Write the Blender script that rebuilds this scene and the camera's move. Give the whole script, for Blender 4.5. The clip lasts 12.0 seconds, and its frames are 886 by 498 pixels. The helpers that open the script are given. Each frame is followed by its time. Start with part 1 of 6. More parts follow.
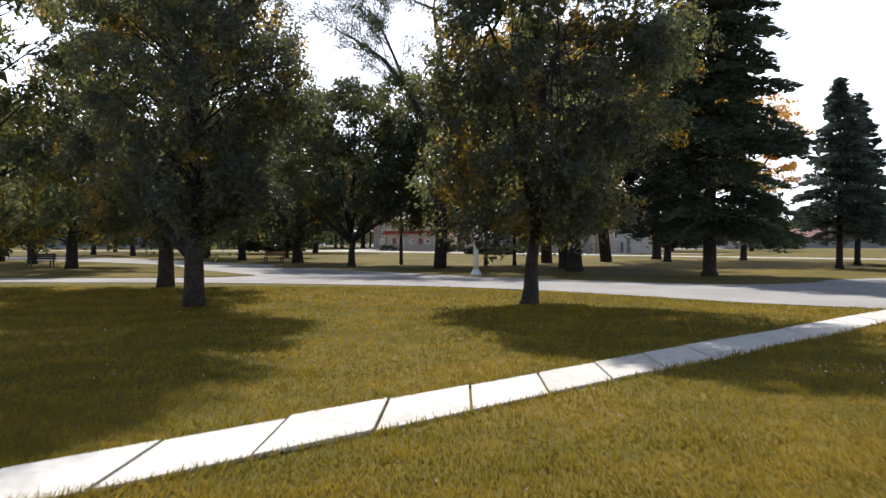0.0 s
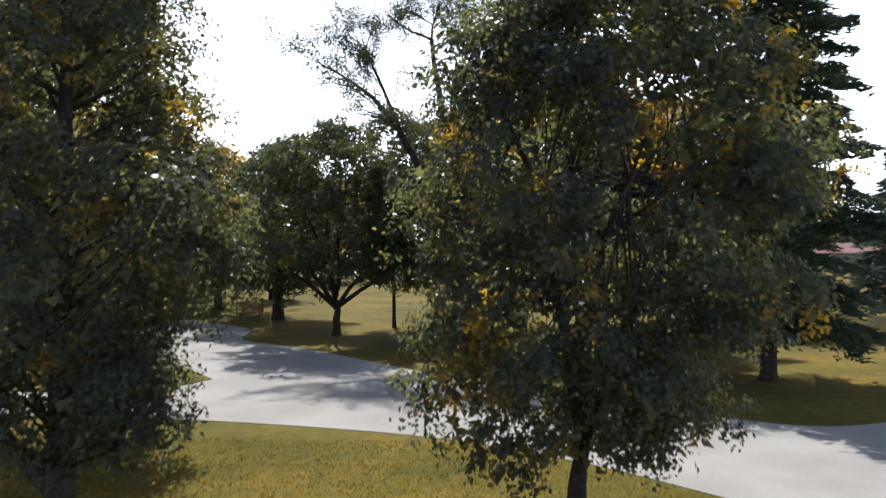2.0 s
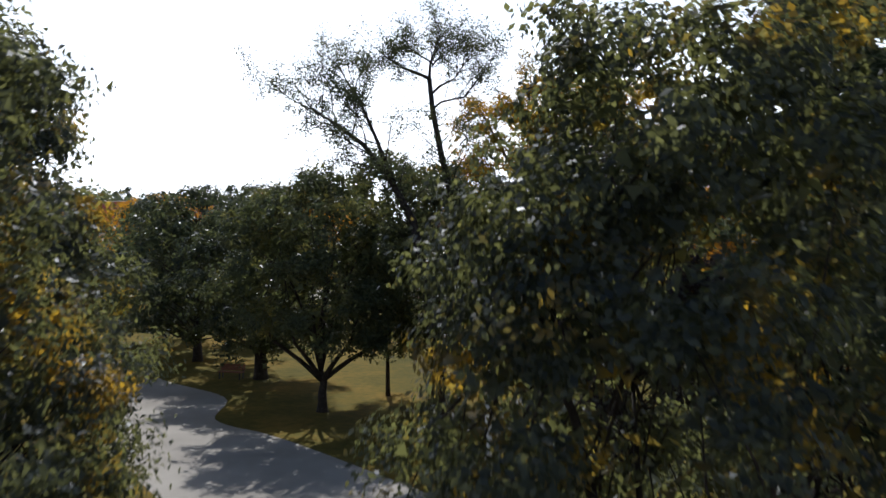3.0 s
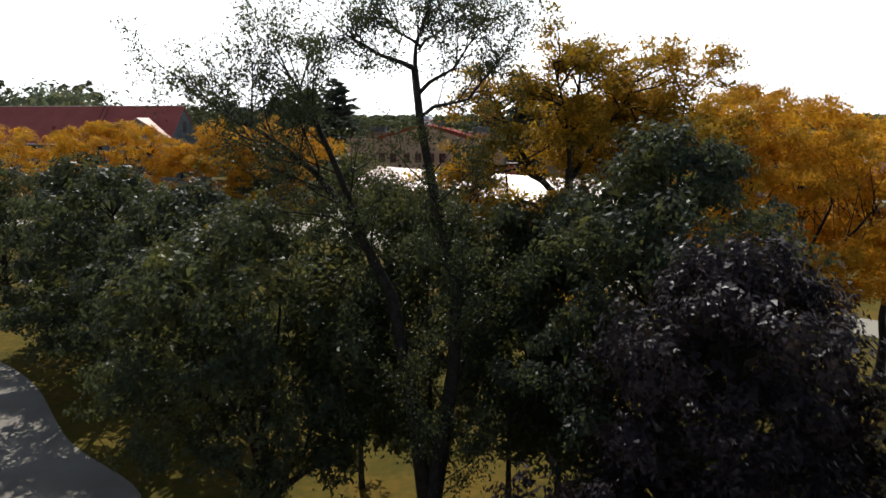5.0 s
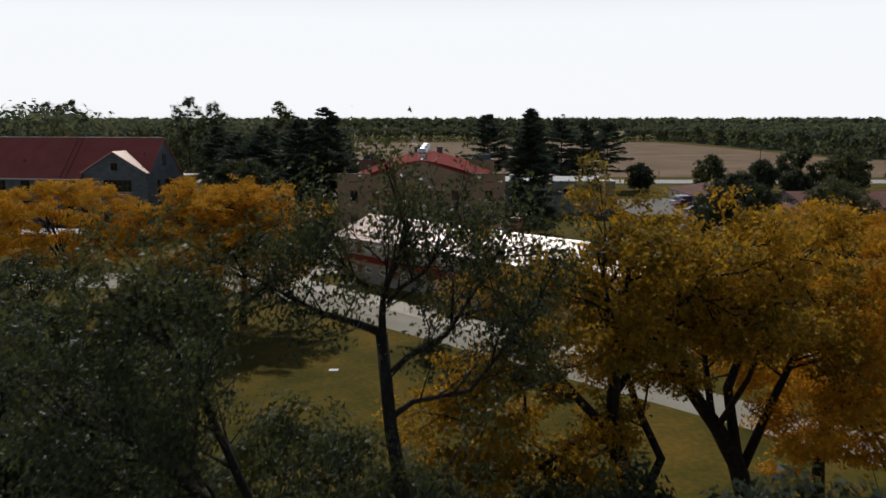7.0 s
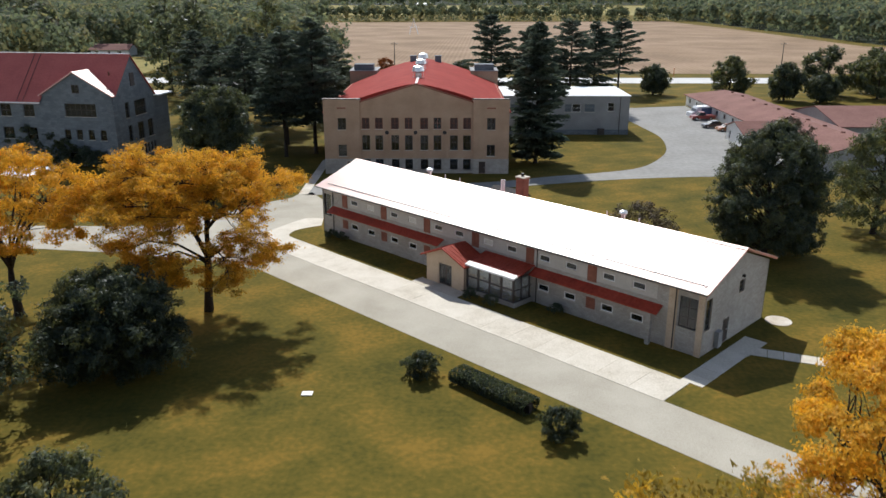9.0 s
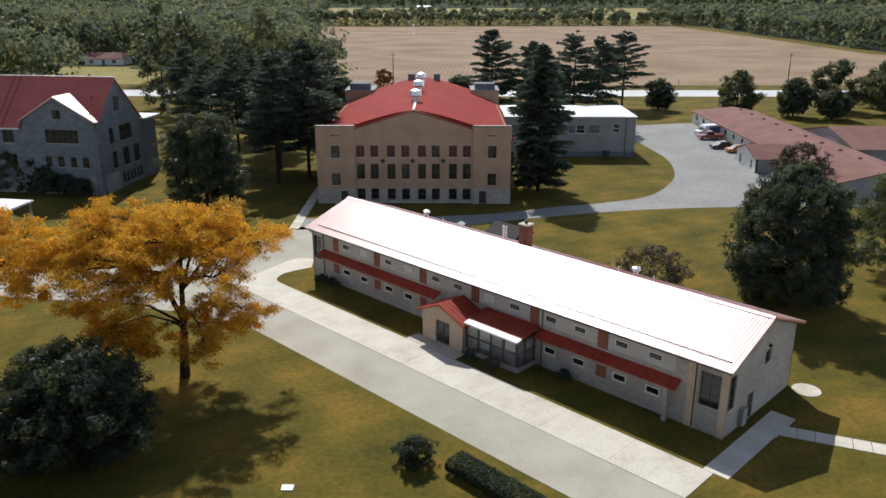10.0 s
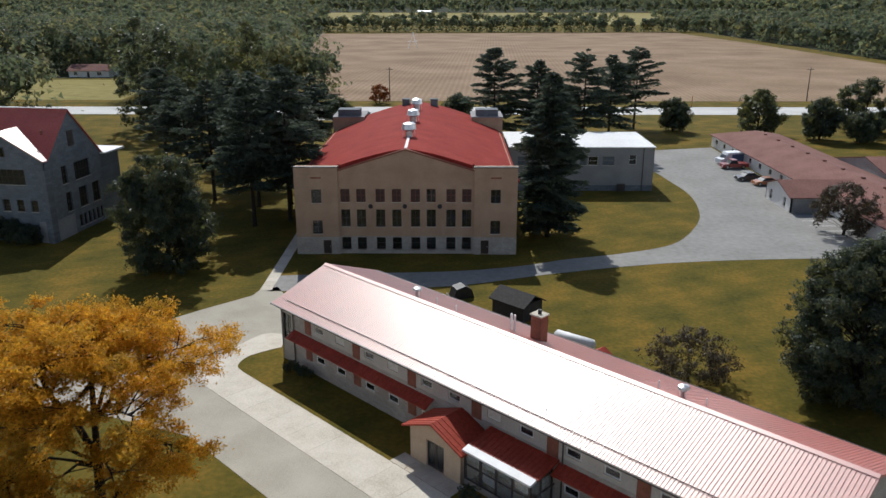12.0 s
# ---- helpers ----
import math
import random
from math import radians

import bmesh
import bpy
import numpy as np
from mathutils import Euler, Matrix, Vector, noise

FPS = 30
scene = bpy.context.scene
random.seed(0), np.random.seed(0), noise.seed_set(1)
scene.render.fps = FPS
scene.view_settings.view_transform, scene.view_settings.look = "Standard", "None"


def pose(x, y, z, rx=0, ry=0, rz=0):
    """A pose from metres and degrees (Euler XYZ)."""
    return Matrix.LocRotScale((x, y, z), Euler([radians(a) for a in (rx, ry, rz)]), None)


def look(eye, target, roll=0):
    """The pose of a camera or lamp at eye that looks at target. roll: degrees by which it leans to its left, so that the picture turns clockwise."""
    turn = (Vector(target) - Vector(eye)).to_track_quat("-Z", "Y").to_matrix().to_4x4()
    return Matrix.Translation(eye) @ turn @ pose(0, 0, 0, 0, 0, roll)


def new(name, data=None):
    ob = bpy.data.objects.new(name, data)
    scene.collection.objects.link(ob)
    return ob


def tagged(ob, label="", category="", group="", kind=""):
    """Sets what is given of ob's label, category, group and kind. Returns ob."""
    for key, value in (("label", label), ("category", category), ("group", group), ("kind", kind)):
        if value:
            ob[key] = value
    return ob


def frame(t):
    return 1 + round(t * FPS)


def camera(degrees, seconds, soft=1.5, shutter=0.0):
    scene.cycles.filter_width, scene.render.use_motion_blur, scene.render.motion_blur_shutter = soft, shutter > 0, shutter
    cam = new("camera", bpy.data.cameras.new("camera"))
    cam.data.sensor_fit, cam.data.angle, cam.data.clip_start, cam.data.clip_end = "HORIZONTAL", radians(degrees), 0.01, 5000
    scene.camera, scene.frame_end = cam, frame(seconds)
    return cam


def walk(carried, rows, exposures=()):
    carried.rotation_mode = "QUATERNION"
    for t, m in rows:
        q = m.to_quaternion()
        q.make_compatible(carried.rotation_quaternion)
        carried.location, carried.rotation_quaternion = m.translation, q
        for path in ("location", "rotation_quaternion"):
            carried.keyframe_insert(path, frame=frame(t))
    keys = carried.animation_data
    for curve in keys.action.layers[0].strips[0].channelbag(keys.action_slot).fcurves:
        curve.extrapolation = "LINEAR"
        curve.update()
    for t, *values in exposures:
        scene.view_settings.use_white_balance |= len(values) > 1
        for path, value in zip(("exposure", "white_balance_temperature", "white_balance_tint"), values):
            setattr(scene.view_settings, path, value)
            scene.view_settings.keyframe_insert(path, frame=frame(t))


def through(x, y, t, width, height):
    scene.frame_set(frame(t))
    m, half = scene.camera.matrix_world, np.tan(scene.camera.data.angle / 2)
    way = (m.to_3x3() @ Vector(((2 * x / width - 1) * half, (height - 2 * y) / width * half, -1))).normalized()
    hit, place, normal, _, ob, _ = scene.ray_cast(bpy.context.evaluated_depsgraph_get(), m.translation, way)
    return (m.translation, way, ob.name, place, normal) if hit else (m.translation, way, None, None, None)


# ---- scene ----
cam = camera(59.0, 12.0, soft=1.5, shutter=0.25)
# seconds, x, y, z, pitch, yaw
ROWS = [
    (0.0, 0.00, 0.00, 1.64, -0.53, 1.33), (0.5, -0.12, 1.90, 2.14, -0.51, 1.27), (1.0, -0.16, 3.52, 2.91, -0.51, 1.23),
    (1.5, -0.18, 5.02, 4.02, -0.50, 1.21), (2.0, -0.20, 6.94, 5.40, -0.50, 1.20), (2.5, -0.24, 9.35, 7.02, -0.50, 1.19),
    (3.0, -0.29, 12.03, 8.70, -0.51, 1.17), (3.2, -0.31, 13.15, 9.37, -0.55, 1.15), (4.0, -0.56, 18.62, 12.18, -0.60, 0.69),
    (4.2, -0.64, 20.13, 12.87, -1.25, 0.52), (4.4, -0.70, 21.57, 13.54, -3.10, 0.37), (4.6, -0.75, 22.92, 14.17, -5.50, 0.27),
    (4.8, -0.76, 24.10, 14.75, -7.85, 0.23), (4.9, -0.76, 24.65, 15.05, -9.05, 0.22), (5.0, -0.76, 25.20, 15.35, -9.42, 0.21),
    (5.5, -0.74, 27.90, 16.68, -9.41, 0.18), (6.0, -0.71, 30.78, 18.14, -9.33, 0.19), (6.5, -0.64, 33.80, 19.68, -9.30, 0.18),
    (7.0, -0.53, 36.80, 21.18, -9.34, 0.18), (7.2, -0.49, 38.02, 21.79, -9.41, 0.18), (7.5, -0.40, 39.87, 22.78, -9.50, 0.20),
    (7.7, -0.32, 41.14, 23.51, -10.80, 0.22), (7.9, -0.23, 42.45, 24.27, -13.20, 0.25), (8.1, -0.13, 43.78, 25.05, -15.60, 0.28),
    (8.3, -0.04, 45.14, 25.82, -17.50, 0.31), (8.5, 0.05, 46.52, 26.57, -18.25, 0.33), (8.8, 0.15, 48.62, 27.59, -18.33, 0.35),
    (9.0, 0.20, 50.04, 28.23, -18.32, 0.35), (9.5, 0.34, 53.57, 29.80, -18.30, 0.37), (10.0, 0.46, 57.27, 31.17, -18.26, 0.39),
    (10.5, 0.59, 60.95, 32.14, -18.22, 0.40), (11.0, 0.71, 64.92, 32.98, -18.16, 0.43), (11.5, 0.83, 69.23, 33.39, -18.09, 0.44),
    (12.0, 0.95, 73.69, 33.45, -18.04, 0.47),
]
walk(cam, [(t, pose(x, y, z, 90 + p, 0, w)) for t, x, y, z, p, w in ROWS],
     exposures=[(0.0, 0.4, 5950, 14), (1.5, 0.6, 5850, 12), (2.5, 0.35, 5850, 12), (3.2, -0.3, 5900, 12), (4.8, -0.5, 6400, 10), (5.5, -0.42, 6400, 10), (6.1, -0.65, 6400, 10), (7.2, -1.4, 6400, 10), (8.8, 0.1, 6100, 10), (12.0, -0.28, 6050, 10)])

# ---- light: a hazy autumn sky, the sun high ahead and a little to the left ----
SUN_ELEV, SUN_X, SUN_Y = radians(45.0), -0.18, 1.0
world = bpy.data.worlds.new("sky")
scene.world = world
world.use_nodes = True
wn = world.node_tree
sky = wn.nodes.new("ShaderNodeTexSky")
sky.sky_type, sky.sun_disc = "NISHITA", False
sky.sun_elevation, sky.sun_rotation = SUN_ELEV, math.atan2(SUN_X, SUN_Y)
sky.air_density, sky.dust_density, sky.ozone_density = 1.0, 1.0, 1.0
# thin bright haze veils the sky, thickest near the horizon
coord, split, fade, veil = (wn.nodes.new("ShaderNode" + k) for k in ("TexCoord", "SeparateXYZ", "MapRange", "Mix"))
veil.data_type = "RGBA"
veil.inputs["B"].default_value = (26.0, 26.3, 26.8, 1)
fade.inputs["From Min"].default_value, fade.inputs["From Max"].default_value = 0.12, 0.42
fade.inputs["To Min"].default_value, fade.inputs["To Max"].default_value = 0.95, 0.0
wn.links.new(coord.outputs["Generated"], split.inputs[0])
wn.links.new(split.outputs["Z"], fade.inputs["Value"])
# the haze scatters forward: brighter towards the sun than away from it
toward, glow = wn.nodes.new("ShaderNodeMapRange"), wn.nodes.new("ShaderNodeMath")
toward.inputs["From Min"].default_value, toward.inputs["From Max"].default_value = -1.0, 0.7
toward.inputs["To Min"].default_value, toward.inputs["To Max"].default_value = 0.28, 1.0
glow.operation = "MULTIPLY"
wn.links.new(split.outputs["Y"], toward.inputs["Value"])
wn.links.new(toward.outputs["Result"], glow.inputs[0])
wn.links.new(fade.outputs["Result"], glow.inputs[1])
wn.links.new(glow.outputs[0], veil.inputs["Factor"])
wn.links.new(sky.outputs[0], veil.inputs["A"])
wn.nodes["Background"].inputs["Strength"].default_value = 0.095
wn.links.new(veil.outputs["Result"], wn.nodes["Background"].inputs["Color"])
sun = new("sun", bpy.data.lights.new("sun", "SUN"))
sun.data.energy, sun.data.angle, sun.data.color = 5.0, radians(0.55), (1.0, 0.96, 0.895)
flat = math.cos(SUN_ELEV) / math.hypot(SUN_X, SUN_Y)
sun.matrix_world = look((SUN_X * flat * 300, SUN_Y * flat * 300, math.sin(SUN_ELEV) * 300), (0, 0, 0))


# ---- materials ----
def material(name, stops, rough=0.8, scale=2.0, fine=25.0, bump=0.15, metallic=0.0, spec=0.4, coat=0.0, amount=0.5, vary=0.0, wave=None, block=None):
    """Procedural surface: stops are colours from dark to light, mixed by a coarse and a fine noise in metres."""
    m = bpy.data.materials.new(name)
    m.use_nodes = True
    n, l = m.node_tree.nodes, m.node_tree.links
    b = n["Principled BSDF"]
    tc = n.new("ShaderNodeTexCoord")
    src = tc.outputs["Object"]
    a, f, mix, ramp = n.new("ShaderNodeTexNoise"), n.new("ShaderNodeTexNoise"), n.new("ShaderNodeMix"), n.new("ShaderNodeValToRGB")
    for node, s, d in ((a, 1.0 / scale, 5.0), (f, fine, 3.0)):
        node.inputs["Scale"].default_value, node.inputs["Detail"].default_value = s, d
        l.new(src, node.inputs["Vector"])
    mix.inputs["Factor"].default_value = amount
    l.new(a.outputs["Fac"], mix.inputs["A"])
    l.new(f.outputs["Fac"], mix.inputs["B"])
    value = mix.outputs["Result"]
    if vary:
        info, add = n.new("ShaderNodeObjectInfo"), n.new("ShaderNodeMath")
        add.operation = "MULTIPLY_ADD"
        add.inputs[1].default_value = vary
        l.new(info.outputs["Random"], add.inputs[0])
        l.new(value, add.inputs[2])
        sub = n.new("ShaderNodeMath")
        sub.inputs[1].default_value = -vary / 2
        l.new(add.outputs[0], sub.inputs[0])
        value = sub.outputs[0]
    if wave:
        w, add2 = n.new("ShaderNodeTexWave"), n.new("ShaderNodeMath")
        w.inputs["Scale"].default_value, w.inputs["Distortion"].default_value = wave[0], wave[2]
        w.inputs["Detail"].default_value = 2.0
        mp = n.new("ShaderNodeMapping")
        mp.inputs["Rotation"].default_value[2] = radians(wave[3])
        l.new(src, mp.inputs["Vector"])
        l.new(mp.outputs[0], w.inputs["Vector"])
        add2.operation = "MULTIPLY_ADD"
        add2.inputs[1].default_value = wave[1]
        l.new(w.outputs["Fac"], add2.inputs[0])
        l.new(value, add2.inputs[2])
        sub2 = n.new("ShaderNodeMath")
        sub2.inputs[1].default_value = -wave[1] / 2
        l.new(add2.outputs[0], sub2.inputs[0])
        value = sub2.outputs[0]
    lo, hi = 0.34, 0.66
    e = ramp.color_ramp.elements
    e[0].position, e[1].position = lo, hi
    for k in range(1, len(stops) - 1):
        e.new(lo + (hi - lo) * k / (len(stops) - 1))
    for k, c in enumerate(stops):
        e[k].color = (*c, 1)
    l.new(value, ramp.inputs["Fac"])
    colour = ramp.outputs["Color"]
    if block:
        # courses of blocks on an upright wall, each a little lighter or darker than the next
        sep, com, bt, mul = n.new("ShaderNodeSeparateXYZ"), n.new("ShaderNodeCombineXYZ"), n.new("ShaderNodeTexBrick"), n.new("ShaderNodeMix")
        l.new(src, sep.inputs[0])
        l.new(sep.outputs["X"], com.inputs["X"])
        l.new(sep.outputs["Z"], com.inputs["Y"])
        l.new(com.outputs[0], bt.inputs["Vector"])
        bt.inputs["Scale"].default_value, bt.inputs["Brick Width"].default_value, bt.inputs["Row Height"].default_value = 1.0, block[0], block[1]
        bt.inputs["Mortar Size"].default_value, bt.inputs["Mortar Smooth"].default_value = 0.012, 0.3
        for socket, v in (("Color1", 1 - block[2]), ("Color2", 1 + block[2] * 0.7), ("Mortar", 1 - 1.6 * block[2])):
            bt.inputs[socket].default_value = (v, v, v, 1)
        mul.data_type, mul.blend_type = "RGBA", "MULTIPLY"
        mul.inputs["Factor"].default_value = 1.0
        l.new(colour, mul.inputs["A"])
        l.new(bt.outputs["Color"], mul.inputs["B"])
        colour = mul.outputs["Result"]
    l.new(colour, b.inputs["Base Color"])
    b.inputs["Roughness"].default_value, b.inputs["Metallic"].default_value = rough, metallic
    b.inputs["Specular IOR Level"].default_value = spec
    b.inputs["Coat Weight"].default_value, b.inputs["Coat Roughness"].default_value = coat, 0.3
    if bump:
        bp = n.new("ShaderNodeBump")
        bp.inputs["Strength"].default_value, bp.inputs["Distance"].default_value = bump, 0.02
        l.new(value, bp.inputs["Height"])
        l.new(bp.outputs[0], b.inputs["Normal"])
    return m


def leaf_material(name, dark, light, tip, through=0.35, patch=1.4, rough=0.42, tips=0.5, spec=0.1, turn=(0.5, 0.72), warm=(1.45, 1.35, 0.75)):
    """Leaves: each leaf its own shade, patches of turning leaves, light shining through."""
    m = bpy.data.materials.new(name)
    m.use_nodes = True
    n, l = m.node_tree.nodes, m.node_tree.links
    b = n["Principled BSDF"]
    geo, tc, noise_ = n.new("ShaderNodeNewGeometry"), n.new("ShaderNodeTexCoord"), n.new("ShaderNodeTexNoise")
    noise_.inputs["Scale"].default_value, noise_.inputs["Detail"].default_value = 1.0 / patch, 3.0
    l.new(tc.outputs["Object"], noise_.inputs["Vector"])
    one, two, rng = n.new("ShaderNodeMix"), n.new("ShaderNodeMix"), n.new("ShaderNodeMapRange")
    one.data_type = two.data_type = "RGBA"
    one.inputs["A"].default_value, one.inputs["B"].default_value = (*dark, 1), (*light, 1)
    two.inputs["B"].default_value = (*tip, 1)
    l.new(geo.outputs["Random Per Island"], one.inputs["Factor"])
    l.new(one.outputs["Result"], two.inputs["A"])
    rng.inputs["From Min"].default_value, rng.inputs["From Max"].default_value = turn
    rng.inputs["To Max"].default_value = tips
    l.new(noise_.outputs["Fac"], rng.inputs["Value"])
    l.new(rng.outputs["Result"], two.inputs["Factor"])
    l.new(two.outputs["Result"], b.inputs["Base Color"])
    b.inputs["Roughness"].default_value, b.inputs["Specular IOR Level"].default_value = rough, spec
    t, mixs = n.new("ShaderNodeBsdfTranslucent"), n.new("ShaderNodeMixShader")
    shine = n.new("ShaderNodeMix")
    shine.data_type, shine.blend_type = "RGBA", "MULTIPLY"
    shine.inputs["Factor"].default_value, shine.inputs["B"].default_value = 1.0, (*warm, 1)
    l.new(two.outputs["Result"], shine.inputs["A"])
    l.new(shine.outputs["Result"], t.inputs["Color"])
    mixs.inputs["Fac"].default_value = through
    l.new(b.outputs[0], mixs.inputs[1])
    l.new(t.outputs[0], mixs.inputs[2])
    l.new(mixs.outputs[0], n["Material Output"].inputs["Surface"])
    return m


def glass_material(name, tint, rough=0.05):
    m = bpy.data.materials.new(name)
    m.use_nodes = True
    b = m.node_tree.nodes["Principled BSDF"]
    b.inputs["Base Color"].default_value = (*tint, 1)
    b.inputs["Roughness"].default_value, b.inputs["IOR"].default_value = rough, 1.45
    b.inputs["Transmission Weight"].default_value = 0.85
    return m


LAWN = material("lawn", [(0.064, 0.060, 0.012), (0.116, 0.091, 0.0165), (0.205, 0.128, 0.023)], rough=0.95, scale=6.0, fine=2.2, bump=0.5, spec=0.06, amount=0.36, wave=(0.125, 0.03, 1.6, 61.8))
ASPHALT = material("old_asphalt", [(0.235, 0.212, 0.178), (0.315, 0.287, 0.242), (0.385, 0.353, 0.30)], rough=0.95, scale=3.0, fine=40.0, bump=0.2, spec=0.12)
DRIVE = material("driveway_asphalt", [(0.32, 0.288, 0.222), (0.405, 0.37, 0.295), (0.47, 0.432, 0.35)], rough=0.92, scale=4.0, fine=12.0, bump=0.15, spec=0.15)
LOT = material("parking_asphalt", [(0.205, 0.198, 0.180), (0.255, 0.246, 0.224), (0.305, 0.294, 0.268)], rough=0.9, scale=9.0, fine=1.2, bump=0.15, spec=0.3)
CONCRETE = material("concrete", [(0.44, 0.385, 0.295), (0.57, 0.515, 0.415), (0.65, 0.595, 0.495)], rough=0.85, scale=2.2, fine=9.0, bump=0.2, vary=0.1)
STAINED = material("stained_concrete", [(0.38, 0.315, 0.225), (0.53, 0.465, 0.37), (0.66, 0.61, 0.52)], rough=0.88, scale=1.6, fine=20.0, bump=0.2)
HIGHWAY = material("highway_concrete", [(0.42, 0.41, 0.39), (0.52, 0.51, 0.48), (0.58, 0.57, 0.54)], rough=0.85, scale=8.0, fine=3.0, bump=0.05)
SOIL = material("tilled_soil", [(0.19, 0.125, 0.075), (0.255, 0.175, 0.108), (0.32, 0.225, 0.145)], rough=0.95, scale=28.0, fine=0.6, bump=0.2, spec=0.1, amount=0.3, wave=(0.16, 0.10, 0.5, 3))
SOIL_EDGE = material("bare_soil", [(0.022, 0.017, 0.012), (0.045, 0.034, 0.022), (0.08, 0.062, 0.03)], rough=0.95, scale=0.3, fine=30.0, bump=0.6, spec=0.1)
CROP = material("far_crop", [(0.17, 0.15, 0.045), (0.24, 0.20, 0.065), (0.29, 0.25, 0.09)], rough=0.95, scale=60.0, fine=0.2, bump=0.0, spec=0.1)
# near-black green: the shade between the crowns put into the ground's colour
WOODS_SHADE = material("undergrowth", [(0.012, 0.018, 0.008), (0.022, 0.028, 0.012), (0.034, 0.040, 0.016)], rough=0.95, scale=6.0, fine=1.0, bump=0.3, spec=0.1)
BARK = material("bark", [(0.018, 0.014, 0.012), (0.034, 0.027, 0.022), (0.062, 0.050, 0.040)], rough=0.92, scale=0.25, fine=14.0, bump=0.8, spec=0.2)
GRASS = leaf_material("grass_blades", (0.150, 0.118, 0.015), (0.215, 0.165, 0.022), (0.28, 0.19, 0.025), through=0.5, patch=1.3, rough=0.7, tips=0.85, spec=0.05, turn=(0.44, 0.62), warm=(1.15, 1.1, 0.8))
PEAR = leaf_material("pear_leaves", (0.030, 0.040, 0.048), (0.080, 0.097, 0.086), (0.27, 0.19, 0.032), through=0.46, patch=1.1, rough=0.36, tips=0.75, turn=(0.56, 0.70), spec=0.05, warm=(3.4, 2.8, 0.9))
PEAR_TURNING = leaf_material("turning_pear_leaves", (0.060, 0.062, 0.020), (0.155, 0.135, 0.030), (0.38, 0.24, 0.032), through=0.45, patch=1.2, tips=0.8)
MAPLE = leaf_material("maple_leaves", (0.031, 0.043, 0.039), (0.078, 0.096, 0.064), (0.14, 0.135, 0.045), through=0.4, patch=1.8, rough=0.36, spec=0.06, warm=(2.0, 1.8, 0.9))
OAKY = leaf_material("grey_green_leaves", (0.046, 0.060, 0.042), (0.110, 0.128, 0.074), (0.25, 0.21, 0.058), through=0.4, patch=1.6, rough=0.38, spec=0.06, warm=(1.7, 1.55, 0.8))
ELM = leaf_material("elm_leaves", (0.040, 0.054, 0.034), (0.095, 0.112, 0.058), (0.15, 0.14, 0.05), through=0.35, patch=1.6, rough=0.4, spec=0.08)
PURPLE = leaf_material("purple_leaves", (0.026, 0.020, 0.026), (0.056, 0.042, 0.046), (0.085, 0.062, 0.058), through=0.2, patch=1.4, rough=0.34, spec=0.09)
GOLD = leaf_material("golden_locust_leaves", (0.44, 0.245, 0.018), (0.82, 0.47, 0.04), (0.34, 0.24, 0.035), through=0.5, patch=2.2, rough=0.55, tips=0.6, turn=(0.5, 0.68), warm=(1.1, 1.0, 0.8))
LOCUST = leaf_material("turning_locust_leaves", (0.30, 0.19, 0.018), (0.66, 0.40, 0.035), (0.17, 0.15, 0.03), through=0.5, patch=2.6, rough=0.55, tips=0.8, turn=(0.46, 0.62), warm=(1.1, 1.0, 0.8))
WHITE_PINE = leaf_material("white_pine_needles", (0.046, 0.064, 0.052), (0.115, 0.140, 0.098), (0.15, 0.165, 0.10), through=0.35, patch=2.0, rough=0.6, warm=(1.05, 1.05, 0.95))
BLUE_SPRUCE = leaf_material("blue_spruce_needles", (0.060, 0.080, 0.068), (0.125, 0.150, 0.118), (0.16, 0.18, 0.13), through=0.25, patch=2.0, rough=0.6, warm=(1.05, 1.05, 0.95))
PINE = leaf_material("pine_needles", (0.034, 0.050, 0.032), (0.082, 0.105, 0.060), (0.12, 0.13, 0.065), through=0.2, patch=2.0, rough=0.55, warm=(1.05, 1.05, 0.95))
WOODS = leaf_material("woodland_leaves", (0.072, 0.096, 0.070), (0.155, 0.185, 0.110), (0.30, 0.25, 0.09), through=0.5, patch=9.0, rough=0.7, tips=0.75, warm=(1.2, 1.15, 0.95))
TWIGS = leaf_material("brown_twigs", (0.05, 0.038, 0.028), (0.11, 0.085, 0.06), (0.07, 0.07, 0.03), through=0.2, patch=1.0)
RED_METAL = material("red_metal_roof", [(0.36, 0.036, 0.018), (0.43, 0.048, 0.024), (0.49, 0.062, 0.032)], rough=0.7, scale=4.0, fine=3.0, bump=0.02, spec=0.0)
satin, sheen = RED_METAL.node_tree.nodes.new("ShaderNodeMixShader"), RED_METAL.node_tree.nodes.new("ShaderNodeBsdfAnisotropic")
sheen.inputs["Roughness"].default_value, sheen.inputs["Color"].default_value = 0.47, (1.0, 0.965, 0.91, 1)
satin.inputs["Fac"].default_value = 0.34
RED_METAL.node_tree.links.new(RED_METAL.node_tree.nodes["Principled BSDF"].outputs[0], satin.inputs[1])
RED_METAL.node_tree.links.new(sheen.outputs[0], satin.inputs[2])
RED_METAL.node_tree.links.new(satin.outputs[0], RED_METAL.node_tree.nodes["Material Output"].inputs["Surface"])
RED_SHINGLE = material("red_shingles", [(0.20, 0.022, 0.016), (0.27, 0.033, 0.023), (0.32, 0.046, 0.034)], rough=0.9, scale=3.0, fine=5.0, bump=0.25, spec=0.1)
SCHOOL_ROOF = material("faded_red_roof", [(0.34, 0.078, 0.060), (0.41, 0.098, 0.076), (0.47, 0.124, 0.096)], rough=0.6, scale=3.0, fine=4.0, bump=0.1, spec=0.4)
RED_AWNING = material("red_awning_metal", [(0.26, 0.034, 0.016), (0.35, 0.048, 0.022), (0.42, 0.064, 0.032)], rough=0.55, scale=2.0, fine=4.0, bump=0.03, spec=0.25)
